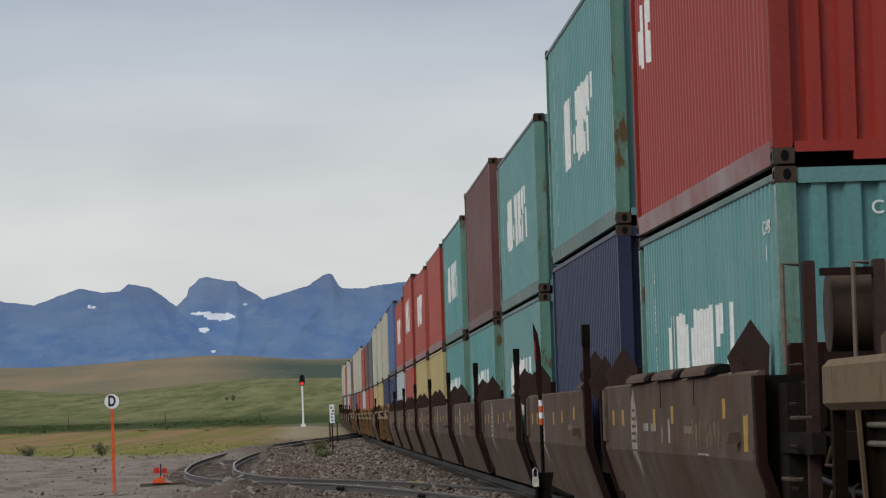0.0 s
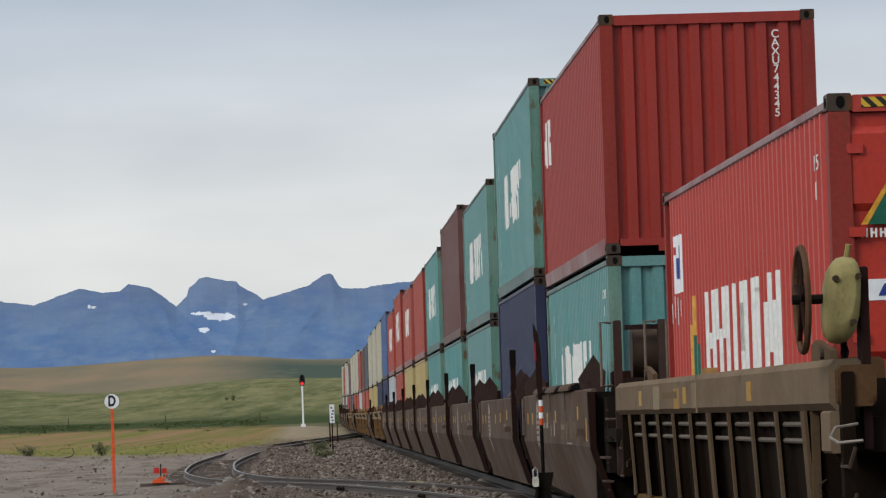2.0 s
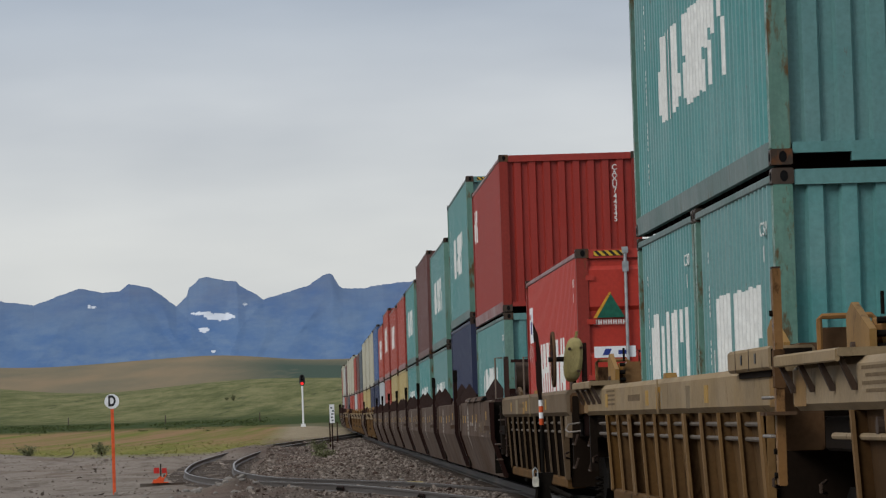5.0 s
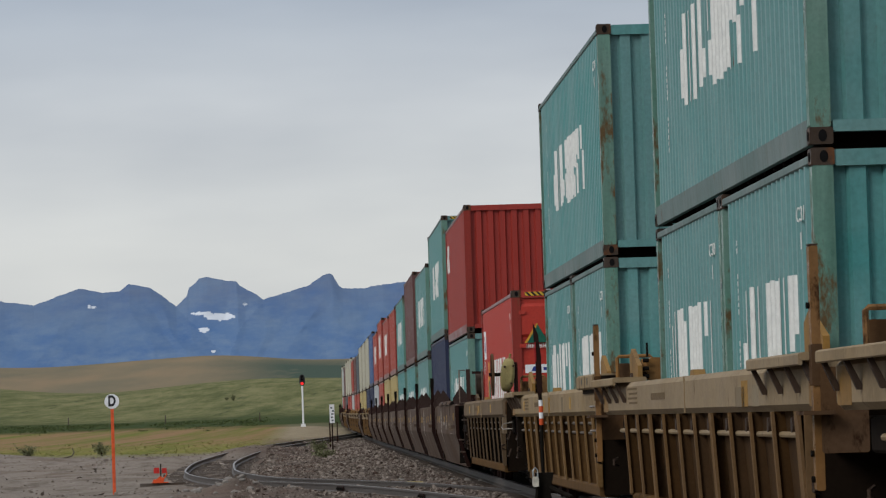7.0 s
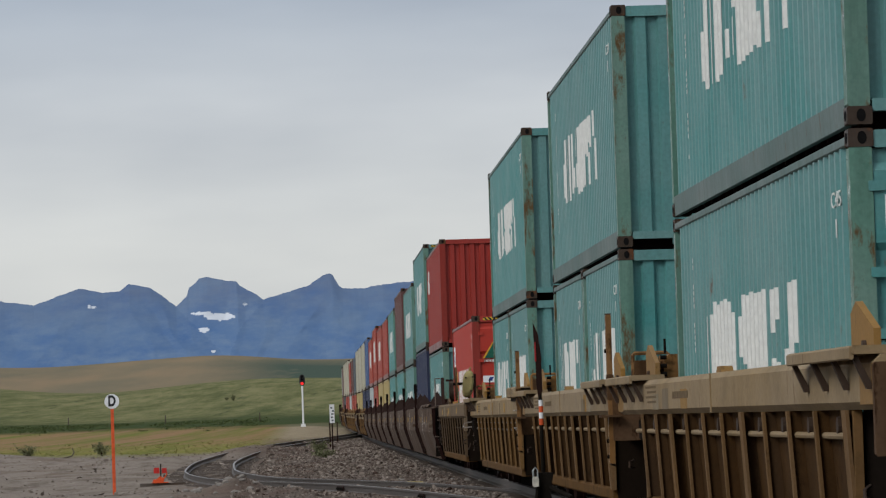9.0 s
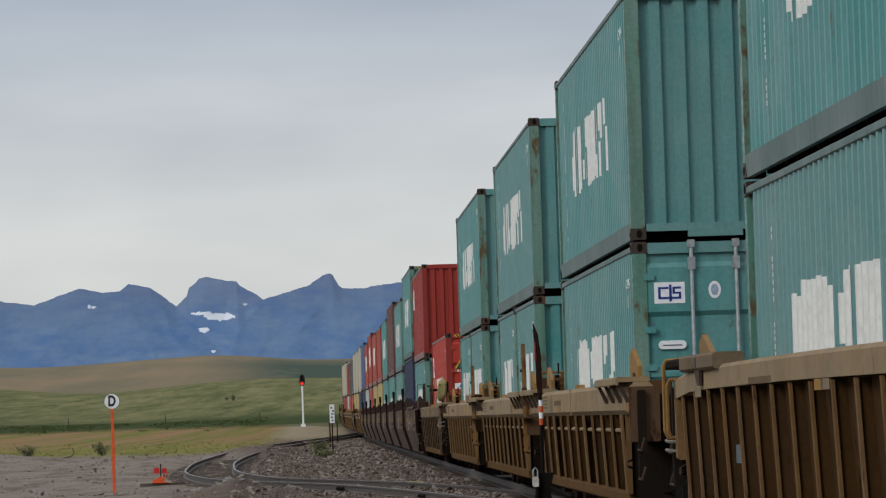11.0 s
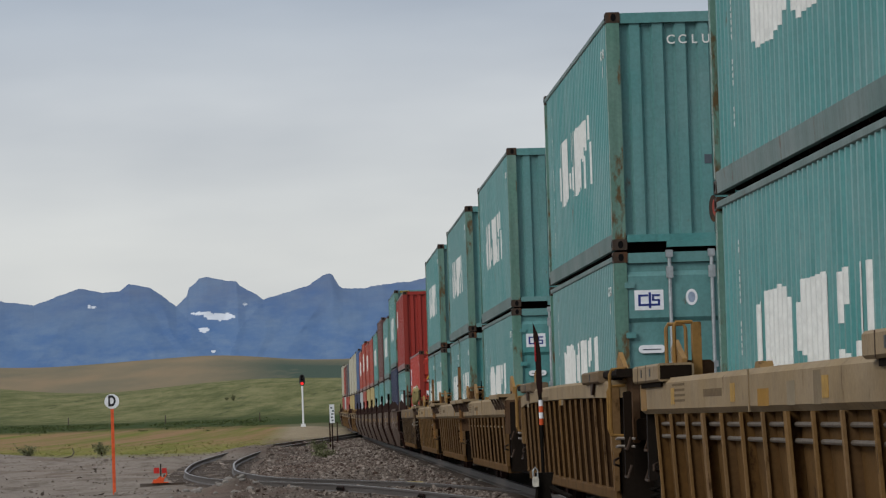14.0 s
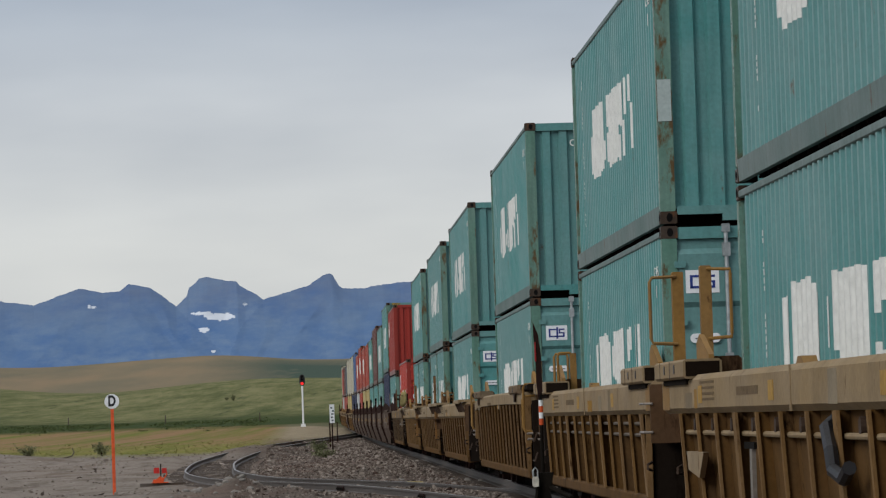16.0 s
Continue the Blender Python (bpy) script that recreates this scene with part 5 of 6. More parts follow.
def ladder_frame(car, y):
    """A pair of tall ochre ladder posts with hooped grab irons on the end platform."""
    y += 1.3
    f = part("ladder_frame", Shape().box(-1.37, -1.27, y - 0.06, y + 0.06, 1.6, 2.5, 0.01), TAN_WARM, car, "ochre ladder post with hooped grab irons")
    part("ladder_post", Shape().box(-1.12, -1.02, y - 0.06, y + 0.06, 1.6, 2.55, 0.01), TAN_WARM, f)
    for x, z0, z1 in ((-1.36, 1.86, 2.46), (-0.86, 1.9, 2.52)):
        part("grab_iron", Shape().tube([(x + (0.02 if x < -1 else -0.2), y - 0.062, z0), (x - (0.2 if x < -1 else 0), y - 0.14, z0 + 0.01), (x - (0.22 if x < -1 else 0), y - 0.14, z0 + 0.05), (x - (0.22 if x < -1 else 0), y - 0.14, z1 - 0.05), (x - (0.2 if x < -1 else 0), y - 0.14, z1 - 0.01), (x + (0.02 if x < -1 else -0.2), y - 0.062, z1)], 0.016, 6), TAN_WARM, f)


def brake_gear(car, y):
    """A hand brake: spoked wheel, olive housing, chain."""
    n = 26
    x = -1.44
    wh = part("brake_wheel", Shape().tube([(x - 0.2, y + 0.32 * math.cos(2 * math.pi * k / n), 1.93 + 0.32 * math.sin(2 * math.pi * k / n)) for k in range(n + 1)], 0.022, 6), POST_RUST, car, "rusty spoked hand-brake wheel")
    for k in range(5):
        a = 2 * math.pi * k / 5 + 0.3
        part("spoke", Shape().tube([(x - 0.2, y, 1.93), (x - 0.2, y + 0.31 * math.cos(a), 1.93 + 0.31 * math.sin(a))], 0.016, 6), DARK_IRON, wh)
    part("brake_shaft", Shape().tube([(x - 0.26, y, 1.93), (x + 0.1, y, 1.93)], 0.03, 8), BLACK_IRON, car)
    cx, cz, n2 = x + 0.04, 1.92, 20
    hsh = Shape()
    rings = ((-0.17, 0.55), (-0.15, 0.8), (-0.10, 0.96), (0.0, 1.0), (0.10, 0.96), (0.15, 0.8), (0.17, 0.55))
    for dy, k_ in rings:
        hsh.v += [(cx + 0.115 * k_ * math.copysign(abs(math.cos(2 * math.pi * q / n2)) ** 0.7, math.cos(2 * math.pi * q / n2)) + 0.03 * math.sin(2 * math.pi * q / n2), y + dy, cz + 0.27 * k_ * math.copysign(abs(math.sin(2 * math.pi * q / n2)) ** 0.8, math.sin(2 * math.pi * q / n2))) for q in range(n2)]
    for r_ in range(len(rings) - 1):
        hsh.f += [(r_ * n2 + q, r_ * n2 + (q + 1) % n2, (r_ + 1) * n2 + (q + 1) % n2, (r_ + 1) * n2 + q) for q in range(n2)]
    hsh.f += [tuple(range(n2)), tuple((len(rings) - 1) * n2 + q for q in range(n2))]
    bh = part("brake_housing", hsh, OLIVE, car, "olive hand-brake housing")
    bh.data.polygons.foreach_set("use_smooth", [True] * (len(hsh.f) - 2) + [False] * 2)
    for q, z_ in ((-0.05, 2.05), (0.09, 2.06), (0.05, 1.78)):
        part("housing_bolt", Shape().tube([(x + q + 0.04, y - 0.19, z_), (x + q + 0.04, y - 0.15, z_)], 0.02, 8), TANK_BROWN, bh)
    part("release_lever", Shape().tube([(x + 0.07, y - 0.05, 2.15), (x + 0.09, y - 0.07, 2.26)], 0.018, 6), OLIVE, bh)
    for q in range(5):
        part("chain_link", Shape().tube([(x + 0.05 + 0.02 * math.cos(k_ * 1.05), y - 0.02 + 0.02 * math.sin(k_ * 1.05) * (q % 2), 1.60 - 0.075 * q + 0.045 * math.sin(k_ * 1.05)) for k_ in range(7)], 0.009, 5), BLACK_IRON, car)
    part("lever_box", Shape().box(x - 0.02, x + 0.16, y - 0.08, y + 0.1, 1.28, 1.40, 0.02), TANK_BROWN, car)
    part("brake_stand", Shape().box(x + 0.145, x + 0.20, y - 0.1, y + 0.1, 1.0, 2.12, 0.01), DARK_IRON, car)
    ch = part("brake_chain", Shape().tube([(x + 0.05, y, 1.7), (x + 0.04, y + 0.02, 1.3), (x, y, 0.95)], 0.02, 6), BLACK_IRON, car)
    rail_ = Shape().tube([(-0.6, y, 1.5), (-0.6, y, 2.0), (0.55, y, 2.0), (0.55, y, 1.5)], 0.017, 6)
    part("hand_rail", rail_, DARK_IRON, car), part("hand_rail", Shape().tube([(-0.85, y, 1.2), (-0.85, y, 1.8), (-0.55, y, 1.8), (-0.55, y, 1.2)], 0.02, 6), TAN_WARM, car)
    part("warning_triangle", Shape().prism_y([(0.3, 1.62), (0.62, 1.62), (0.46, 1.88)], y - 0.03, y - 0.02), REFLECT, car, "yellow warning triangle")


def sheet_well(front, rear, live=False, tail=False, pale=False):
    """A dusty taupe well unit: smooth side sheets that fold in towards the rail, dark posts and guides at the ends."""
    mid, half = (front + rear) / 2, (front - rear) / 2
    c = empty("well_car")
    gap = 0.25 if tail else 2.5
    for side in (-1, 1):
        ring = [(side * 1.50, 1.54), (side * 1.53, 1.52), (side * 1.53, 0.90), (side * 1.33, 0.22), (side * 1.28, 0.22), (side * 1.47, 0.91), (side * 1.47, 1.54)]
        sh = part("side_sheet", Shape().prism_y(ring, -half + gap, half - 0.1), TAUPE, c, "dusty taupe folded side sheet")
        for y in (-half + gap + 0.07, half - 0.5):
            part("end_flange", Shape().box(*sorted((side * 1.532, side * 1.56)), y, y + 0.33, 0.98, 1.5), TAUPE, sh)
        for y in ((-half + 3.6, -half + 6.45, -half + 9.3) if tail else (-half + gap + 0.3,)):
            long = 2.0 if tail else 0.75
            lug = part("lift_lug", Shape().prism_y([(side * 1.39, 1.541), (side * 1.575, 1.541), (side * 1.565, 1.58), (side * 1.53, 1.615), (side * 1.47, 1.63), (side * 1.40, 1.625)], y, y + long), TAUPE, sh)
            # solid black block before the lug, drawing the shade of an open end
            part("lug_opening", Shape().prism_y([(side * 1.40, 1.55), (side * 1.565, 1.55), (side * 1.55, 1.585), (side * 1.52, 1.605), (side * 1.47, 1.62), (side * 1.41, 1.615)], y - 0.42, y - 0.002), HOLE, lug)
        for y, z in ((-half + gap + 0.5, 1.16), (-half + gap + 2.2, 1.28), (-0.6, 1.24), (1.2, 1.22), (half - 2.6, 1.22), (half - 1.4, 1.22)):
            part("reflector", Shape().box(*sorted((side * 1.5302, side * 1.534)), y, y + 0.22, z - 0.08, z + 0.07), REFLECT, sh, "yellow reflective square")
        d = half * 0.62
        chalk = cached("chalk", lambda: plain("faded_white", (0.27, 0.24, 0.21), 0.8, grain=6.0, amount=0.5))
        # a tall lens-shaped emblem, rubbed through in bars, that runs over the fold
        d -= 1.0
        lens = [(d + 0.02, 1.48), (d + 0.26, 1.36), (d + 0.36, 1.22), (d + 0.36, 1.08), (d + 0.26, 0.915), (d - 0.30, 0.915), (d - 0.34, 1.08), (d - 0.30, 1.22), (d - 0.16, 1.36)]
        em = part("emblem", Shape().prism_x(lens, side * 1.5302, side * 1.534), chalk, sh, "tall faded white emblem")
        part("emblem_tail", Shape().poly([(side * 1.5322, d - 0.30, 0.895), (side * 1.5322, d + 0.26, 0.895), (side * 1.455, d - 0.10, 0.64), (side * 1.455, d - 0.16, 0.64)], [(0, 1, 2, 3)]), chalk, sh)
        for q, w_ in ((0.98, 0.42), (1.05, 0.5), (1.12, 0.44), (1.19, 0.40), (1.27, 0.3)):
            part("emblem_bar", Shape().box(*sorted((side * 1.5342, side * 1.5362)), d - w_ / 2, d + w_ / 2, q, q + 0.028), TAUPE, em)
        for q in range(9 if tail else 0):
            yq = -half + 2.9 + q * 0.31 + (0.25 if q > 3 else 0)
            part("worn_stencil", Shape().box(*sorted((side * 1.5302, side * 1.5325)), yq, yq + 0.2, 0.97, 1.2 - 0.02 * (q % 3)), cached("pale2", lambda: plain("rubbed_stencil", (0.125, 0.092, 0.064), 0.85, grain=8.0, amount=0.5)), sh, "worn illegible stencil")
        for yq, wq, z0, z1 in ((7.2, 0.14, 0.99, 1.2), (7.9, 0.10, 0.99, 1.13), (8.6, 0.5, 1.09, 1.16), (9.4, 0.5, 1.09, 1.16), (3.8, 0.9, 0.91, 0.925)) if tail else ():
            part("stencil", Shape().box(*sorted((side * 1.5302, side * 1.5335)), -half + yq, -half + yq + wq, z0, z1), chalk, sh)
        for yq in (4.9, 8.0) if tail else ():
            part("panel_seam", Shape().box(*sorted((side * 1.5302, side * 1.5345)), -half + yq, -half + yq + 0.03, 1.3, 1.52), UNDER, sh)
        if tail:
            part("reflector", Shape().box(*sorted((side * 1.5302, side * 1.5345)), -half + 0.95, -half + 1.2, 0.96, 1.22), REFLECT, sh)
        part("stencil", Shape().box(*sorted((side * 1.5302, side * 1.533)), -half * 0.3, -half * 0.3 + 0.7, 1.08, 1.14), cached("pale", lambda: plain("worn_stencil", (0.17, 0.14, 0.11), 0.8)), sh, "worn illegible stencil")
        part("jacking_pad", Shape().box(*sorted((side * 1.531, side * 1.62)), -half + gap + 1.2, -half + gap + 1.4, 1.02, 1.1, 0.01), TAUPE, sh)
        for e in (-1, 1):
            ye = -half + gap - 0.16 if e < 0 else half - 0.02
            ring = [(side * 1.50, 1.5), (side * 1.58, 1.5), (side * 1.565, 0.88), (side * 1.36, 0.24), (side * 1.28, 0.24), (side * 1.50, 0.90)]
            part("end_rib", Shape().prism_y(ring, ye - 0.08, ye + 0.08), DARK_IRON, c, "dark end rib")
            diamond_guide(c, side, (-half + (2.0 if tail else gap + 0.75)) if e < 0 else half - 0.8, 1.46 if tail else 1.50)
            if not tail:
                diamond_guide(c, side, -half + gap - 0.75 if e < 0 else half + 0.75, 1.42)
        if side == -1 and not tail:
            p = part("tall_post", Shape().box(-1.585, -1.51, -half + gap - 0.5, -half + gap - 0.38, 0.9, 2.24, 0.015), DARK_IRON, c, "tall dark post at the joint")
            part("post_cap", Shape().box(-1.592, -1.503, -half + gap - 0.52, -half + gap - 0.36, 2.0, 2.242), BLACK_IRON, p)
    for e in (-1, 1):
        y0, y1 = (-half - 0.4, -half + gap + 0.05) if e < 0 else (half - 0.6, half - 0.12)
        # black filler block added in the joint gap, in place of its shade
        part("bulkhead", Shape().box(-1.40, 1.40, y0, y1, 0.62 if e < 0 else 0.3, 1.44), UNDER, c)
        part("cross_beam", Shape().box(-1.3, 1.3, *sorted((e * (half - 0.2), e * (half - 0.4))), 1.402, 1.72, 0.02), DARK_IRON, c)
    part("well_floor", Shape().box(-1.12, 1.12, -half + gap, half - 0.6, 0.25, 0.4), DARK_IRON, c)
    part("articulation", Shape().box(-0.3, 0.3, -half - 0.4, -half + 0.3, 0.6, 0.94, 0.03), BLACK_IRON, c)
    truck(c, -half + (1.0 if not tail else -0.8), live)
    if tail:
        # black sheet added across the tail, standing for the shade there
        part("tail_bulkhead", Shape().box(-1.5, 1.5, -half + 0.12, -half + 0.24, 0.3, 1.5), BLACK_IRON, c)
        # the open end platform over the last truck: tank, rails, brake valves
        y = -half
        # platform, side sill and valve box share the near-black painted shade
        part("end_platform", Shape().box(-1.3, 1.3, y - 2.1, y + 0.04, 0.92, 1.10, 0.02), UNDER, c, "end platform blackened for the shade between cars")
        part("air_tank", Shape().tube([(-1.16, y - 0.9, 1.90), (-1.12, y - 0.9, 1.90), (1.1, y - 0.9, 1.90)], 0.27, 28), TANK_BROWN, c, "brown air tank").data.polygons.foreach_set("use_smooth", [True] * 56 + [False] * 2)
        part("tank_frame", Shape().box(-1.25, 1.25, y - 1.3, y - 1.2, 2.14, 2.19).box(-1.25, 1.25, y - 1.3, y - 1.2, 1.55, 1.63).box(-1.25, 1.25, y - 0.6, y - 0.5, 1.55, 1.63), DARK_IRON, c)
        for x in (-1.33, -0.86, 0.75, 1.28):
            part("frame_post", Shape().box(x - 0.04, x + 0.04, y - 1.31, y - 1.19, 0.6, 2.24, 0.01), GUIDE_BROWN, c)
        for x in (-1.40, -0.93, -0.70):
            part("grab_iron", Shape().tube([(x, y - 1.25, 1.55), (x - 0.12, y - 1.4, 1.55), (x - 0.12, y - 1.4, 2.22), (x, y - 1.25, 2.22)], 0.016, 6), cached("worn_iron", lambda: plain("worn_bronze_iron", (0.12, 0.085, 0.06), 0.5)), c)
        for k in range(4):
            part("ladder_rung", Shape().tube([(-1.46, y - 1.5, 0.45 + 0.28 * k), (-1.46, y - 1.1, 0.45 + 0.28 * k)], 0.015, 6), DARK_IRON, c)
        part("side_sill", Shape().box(-1.42, -1.33, y - 1.9, y - 0.1, 0.96, 1.10), UNDER, c)
        part("valve_box", Shape().box(-1.30, -1.14, y - 0.5, y - 0.15, 1.11, 1.45, 0.03), UNDER, c)
        for z, x in ((0.55, -1.45), (0.80, -1.47), (1.2, -1.40)):
            part("grab_iron", Shape().tube([(x, y - 1.2, z), (x - 0.08, y - 1.3, z), (x - 0.08, y - 1.75, z), (x, y - 1.8, z)], 0.014, 6), TANK_BROWN, c)
        part("brake_pipe", Shape().tube([(-1.2, y - 0.1, 1.0), (-1.25, y - 0.8, 0.8), (-1.1, y - 1.6, 0.7), (-0.6, y - 2.4, 0.66)], 0.03, 8), BLACK, c, "black brake hose")
        part("draft_sill", Shape().box(-0.3, 0.3, y - 2.6, y - 0.2, 0.6, 0.9, 0.02), BLACK_IRON, c), part("coupler", Shape().box(-0.2, 0.2, y - 3.2, y - 2.6, 0.68, 0.98, 0.05), BLACK_IRON, c)
    return c, mid


def ride(thing, s0, z=0.0):
    MOVERS.append((thing, s0, z))
    x, y, zz, a = on_track(s0)
    thing.matrix_basis = pose(x, y, zz + z, 0, 0, -math.degrees(a))
    return thing


BOTTOM = 0.437
UPPER = LOW + 0.035
TRAIN = "containers on the train"


def load(c, near, length, z, label):
    tagged(c, label, "container", TRAIN)
    ride(c, near + length / 2, z)


# tan cars, from the far one to the near one
car, mid = ribbed_well(26.4, 9.3, "plain", near_end="coupler", far_end="coupler")
brake_gear(car, -car["span"] + 0.15)
ride(tagged(car, "dusty tan well car with narrow ribs and a hand brake", "railway car", "well cars"), mid)
for front, rear, style, ne, fe, label in ((6.1, -13.3, "pipe", "joint", "coupler", "dusty tan articulated well unit with ribbed sides and air pipes"), (-13.8, -32.3, "bolt", "joint", "joint", "dusty tan well unit with ribs and a studded side"),
                                          (-32.8, -51.6, "bolt", "coupler", "joint", "dusty tan well unit with ribs, studs and shelf gussets"), (-55.3, -75.6, "fan", "coupler", "coupler", "ochre well car with close fanned ribs and a thin chord"),
                                          (-78.4, -97.1, "pipe", "joint", "coupler", "dusty tan articulated well unit with boxed end shelves"), (-98.1, -117.0, "pipe", "coupler", "joint", "dusty tan well unit with twin air pipes along its ribs")):
    car, mid = ribbed_well(front, rear, style, near_end=ne, far_end=fe)
    if front == -13.8:
        tall_post(car, -car["span"] + 0.1, POST_ORANGE)
    if front == 6.1:
        tall_post(car, -car["span"] - 0.1, POST_ORANGE, 2.2)
    if front == -98.1:
        ladder_frame(car, car["span"] - 1.2)
        part("brake_hose", Shape().tube([(-1.45, -1.9, 1.19), (-1.52, -1.95, 1.14), (-1.53, -2.2, 1.00), (-1.53, -2.3, 0.88), (-1.50, -2.55, 0.83), (-1.50, -2.8, 0.90)], 0.045, 8), BLACK, car, "hanging black hose")
        part("side_pocket", Shape().prism_x([(5.9, 0.93), (7.3, 0.93), (7.2, 0.78), (6.3, 0.72)], -1.50, -1.455), TAN, car, "pale pocket plate between two ribs")
        part("strap", Shape().box(-1.50, -1.47, 2.25, 2.9, 0.98, 1.03), BLACK_IRON, car)
        part("strap_bar", Shape().box(-1.50, -1.47, 2.4, 2.55, 0.5, 0.98), WORN_IRON, car, "pale upright bar")
    ride(tagged(car, label, "railway car", "well cars"), mid)

red_box = container(FORTY, HIGH, BRIGHT_RED, RED_POST, RED_RAIL, True, True, (7, 8), None, codes=False, small="15", extras=single_red)
load(red_box, 11.19, FORTY, 0.43, "bright red high container riding alone in its well, doors closed")


def teal(length, height, doors, mark, seed, small, extras=None, hazard=False):
    return container(length, height, TEAL, TEAL_POST, TEAL_RAIL, doors, hazard, (seed, seed + 1), mark, small=small, extras=extras)


UP = (0.91, 1.75, -3.1, 3.1)
DOWN = (0.80, 1.74, -3.0, 3.4)
for n, near, doors, small, lower, ext in ((2, -10.66, False, "C31", "pair", None), (3, -29.8, False, "C31", "pair", teal_c), (4, -48.66, True, "C45", "one", None), (5, -71.8, True, "C43", "one", scuffs), (6, -95.3, True, "C45", "one", None), (7, -114.3, True, "C45", "one", None)):
    t = teal(FORTY, UPPER, False, (*UP, 10 * n), 30 + n, small, ext if n == 5 else soot if n == 3 else None)
    if n == 6:
        part("post_patch", Shape().box(-HALF + 0.01, -HALF + 0.14, -FORTY / 2 - 0.001, -FORTY / 2 + 0.003, 0.98, 1.38), cached("pale_patch", lambda: paint("pale_patch", (0.36, 0.44, 0.43), 0.5, 0.4, 0.6)), t, "pale repair patch on the corner post")
    load(t, near, FORTY, BOTTOM + LOW + 0.024, "weathered teal container with worn white lettering, stacked on another")
    if lower == "pair":
        a = teal(TWENTY, LOW, False, (0.62, 1.78, -2.0, 1.8, 10 * n + 3), 50 + n, "C31", teal_c if n == 3 else None)
        load(a, near, TWENTY, BOTTOM, "short teal container with rust-streaked posts, low in the well")
        b = teal(TWENTY, LOW, False, (0.62, 1.78, -2.2, 1.6, 10 * n + 6), 60 + n, "C30")
        load(b, near + FORTY - TWENTY, TWENTY, BOTTOM, "short teal container set end to end with another in the well")
    else:
        a = teal(FORTY, LOW, True, (*DOWN, 10 * n + 4), 70 + n, small, door_badges)
        load(a, near, FORTY, BOTTOM, "teal container low in the well, closed doors with emblem plate")

# taupe articulated cars
UNIT = 15.24
car, mid = sheet_well(44.2, 29.4, True, True)
ride(tagged(car, "dusty taupe well unit with an open end platform and air tank", "railway car", "well cars"), mid)
car, mid = sheet_well(59.6, 44.45, True)
proto = ride(tagged(car, "dusty taupe articulated well unit with folded side sheets", "railway car", "well cars"), mid)
load(container(FORTY, LOW, TEAL, TEAL_POST, TEAL_RAIL, False, False, (3, 4), (0.80, 1.73, -2.9, 3.1, 5), small="C48", extras=teal_c), 30.8, FORTY, BOTTOM, "teal container with a dented blind end, low in the well")
load(container(FORTY, UPPER + 0.07, RED, RED_POST, RED_RAIL, False, False, (5, 6), (1.6, 2.25, 4.0, 5.3, 9), codes=False, extras=red_end), 30.9, FORTY, BOTTOM + LOW + 0.024, "dark red container with ridged end and white code, stacked")
load(container(FORTY, HIGH, NAVY, NAVY, NAVY, False, True, (9, 3), (0.5, 0.8, 4.3, 5.2, 12), codes=False), 45.8, FORTY, BOTTOM - 0.035, "navy blue high container low in the well")
load(teal(FORTY, HIGH + 0.035, False, (1.05, 1.95, -2.8, 2.9, 17), 81, None, None, True), 45.8, FORTY, BOTTOM - 0.035 + HIGH + 0.02, "teal high container with warning stripes, stacked on top")

KINDS = {}


def stock(kind):
    """The first of a kind is built; the rest are copies."""
    spec = {"teal": (LOW, TEAL, TEAL_POST, TEAL_RAIL, (0.91, 1.75, -3.1, 3.1, 21)), "teal_low": (LOW, TEAL, TEAL_POST, TEAL_RAIL, (0.80, 1.73, -3.0, 3.2, 24)), "brown": (HIGH, BROWN, BROWN, BROWN, None),
            "red": (LOW, ORANGE_RED, ORANGE_RED, RED_RAIL, (1.0, 1.9, -3.0, 2.4, 23)), "red_plain": (LOW, ORANGE_RED, RED_POST, RED_RAIL, None), "red_high": (HIGH, ORANGE_RED, RED_POST, RED_RAIL, (1.1, 2.2, -2.4, 2.8, 24)), "maroon": (LOW, BROWN, BROWN, BROWN, None),
            "grey": (LOW, WHITE_GREY, WHITE_GREY, WHITE_GREY, None), "cream": (HIGH, CREAM, CREAM, CREAM, None), "yellow": (LOW, YELLOW, YELLOW, YELLOW, None), "blue": (HIGH, BLUE, BLUE, NAVY, None), "blue_low": (LOW, BLUE, BLUE, NAVY, None),
            "navy": (LOW, NAVY, NAVY, NAVY, None), "slate": (LOW, SLATE, SLATE, SLATE, None)}[kind]
    if kind not in KINDS:
        KINDS[kind] = container(FORTY, *spec[:4], False, False, (len(KINDS) + 100, 2), spec[4], codes=spec[4] is not None)
        return KINDS[kind], spec[0]
    return copy_thing(KINDS[kind], Matrix.Identity(4)), spec[0]


NAMES = {"teal": "weathered teal container with worn white lettering", "teal_low": "teal container low in the well", "brown": "maroon brown high container", "red": "orange red container with white strokes", "red_plain": "plain orange red container",
         "red_high": "orange red high container with white strokes", "maroon": "dull maroon container", "grey": "pale grey container", "cream": "cream high container", "yellow": "faded yellow container", "blue": "blue high container", "blue_low": "blue container", "navy": "navy container", "slate": "dark slate container"}
ROWS = [("teal_low", "teal"), ("teal_low", "brown"), ("teal_low", "teal"), ("yellow", "red_plain"), ("yellow", "red"), ("red_plain", "red_high"), ("grey", "red"), ("navy", "blue"), ("navy", "cream"), ("yellow", "cream"),
        ("yellow", "cream"), ("red_plain", "slate"), ("red_plain", "maroon"), ("grey", "red_plain"), ("red_plain", "cream"), ("red_plain", "cream"), ("slate", "cream"), ("maroon", "maroon"), ("red_plain", "grey"), ("grey", "cream"),
        ("maroon", "red_plain"), ("grey", "cream"), ("maroon", "cream"), ("red_plain", "grey"), ("slate", "cream"), ("grey", "maroon"), ("red_plain", "cream")]
far_tan = None
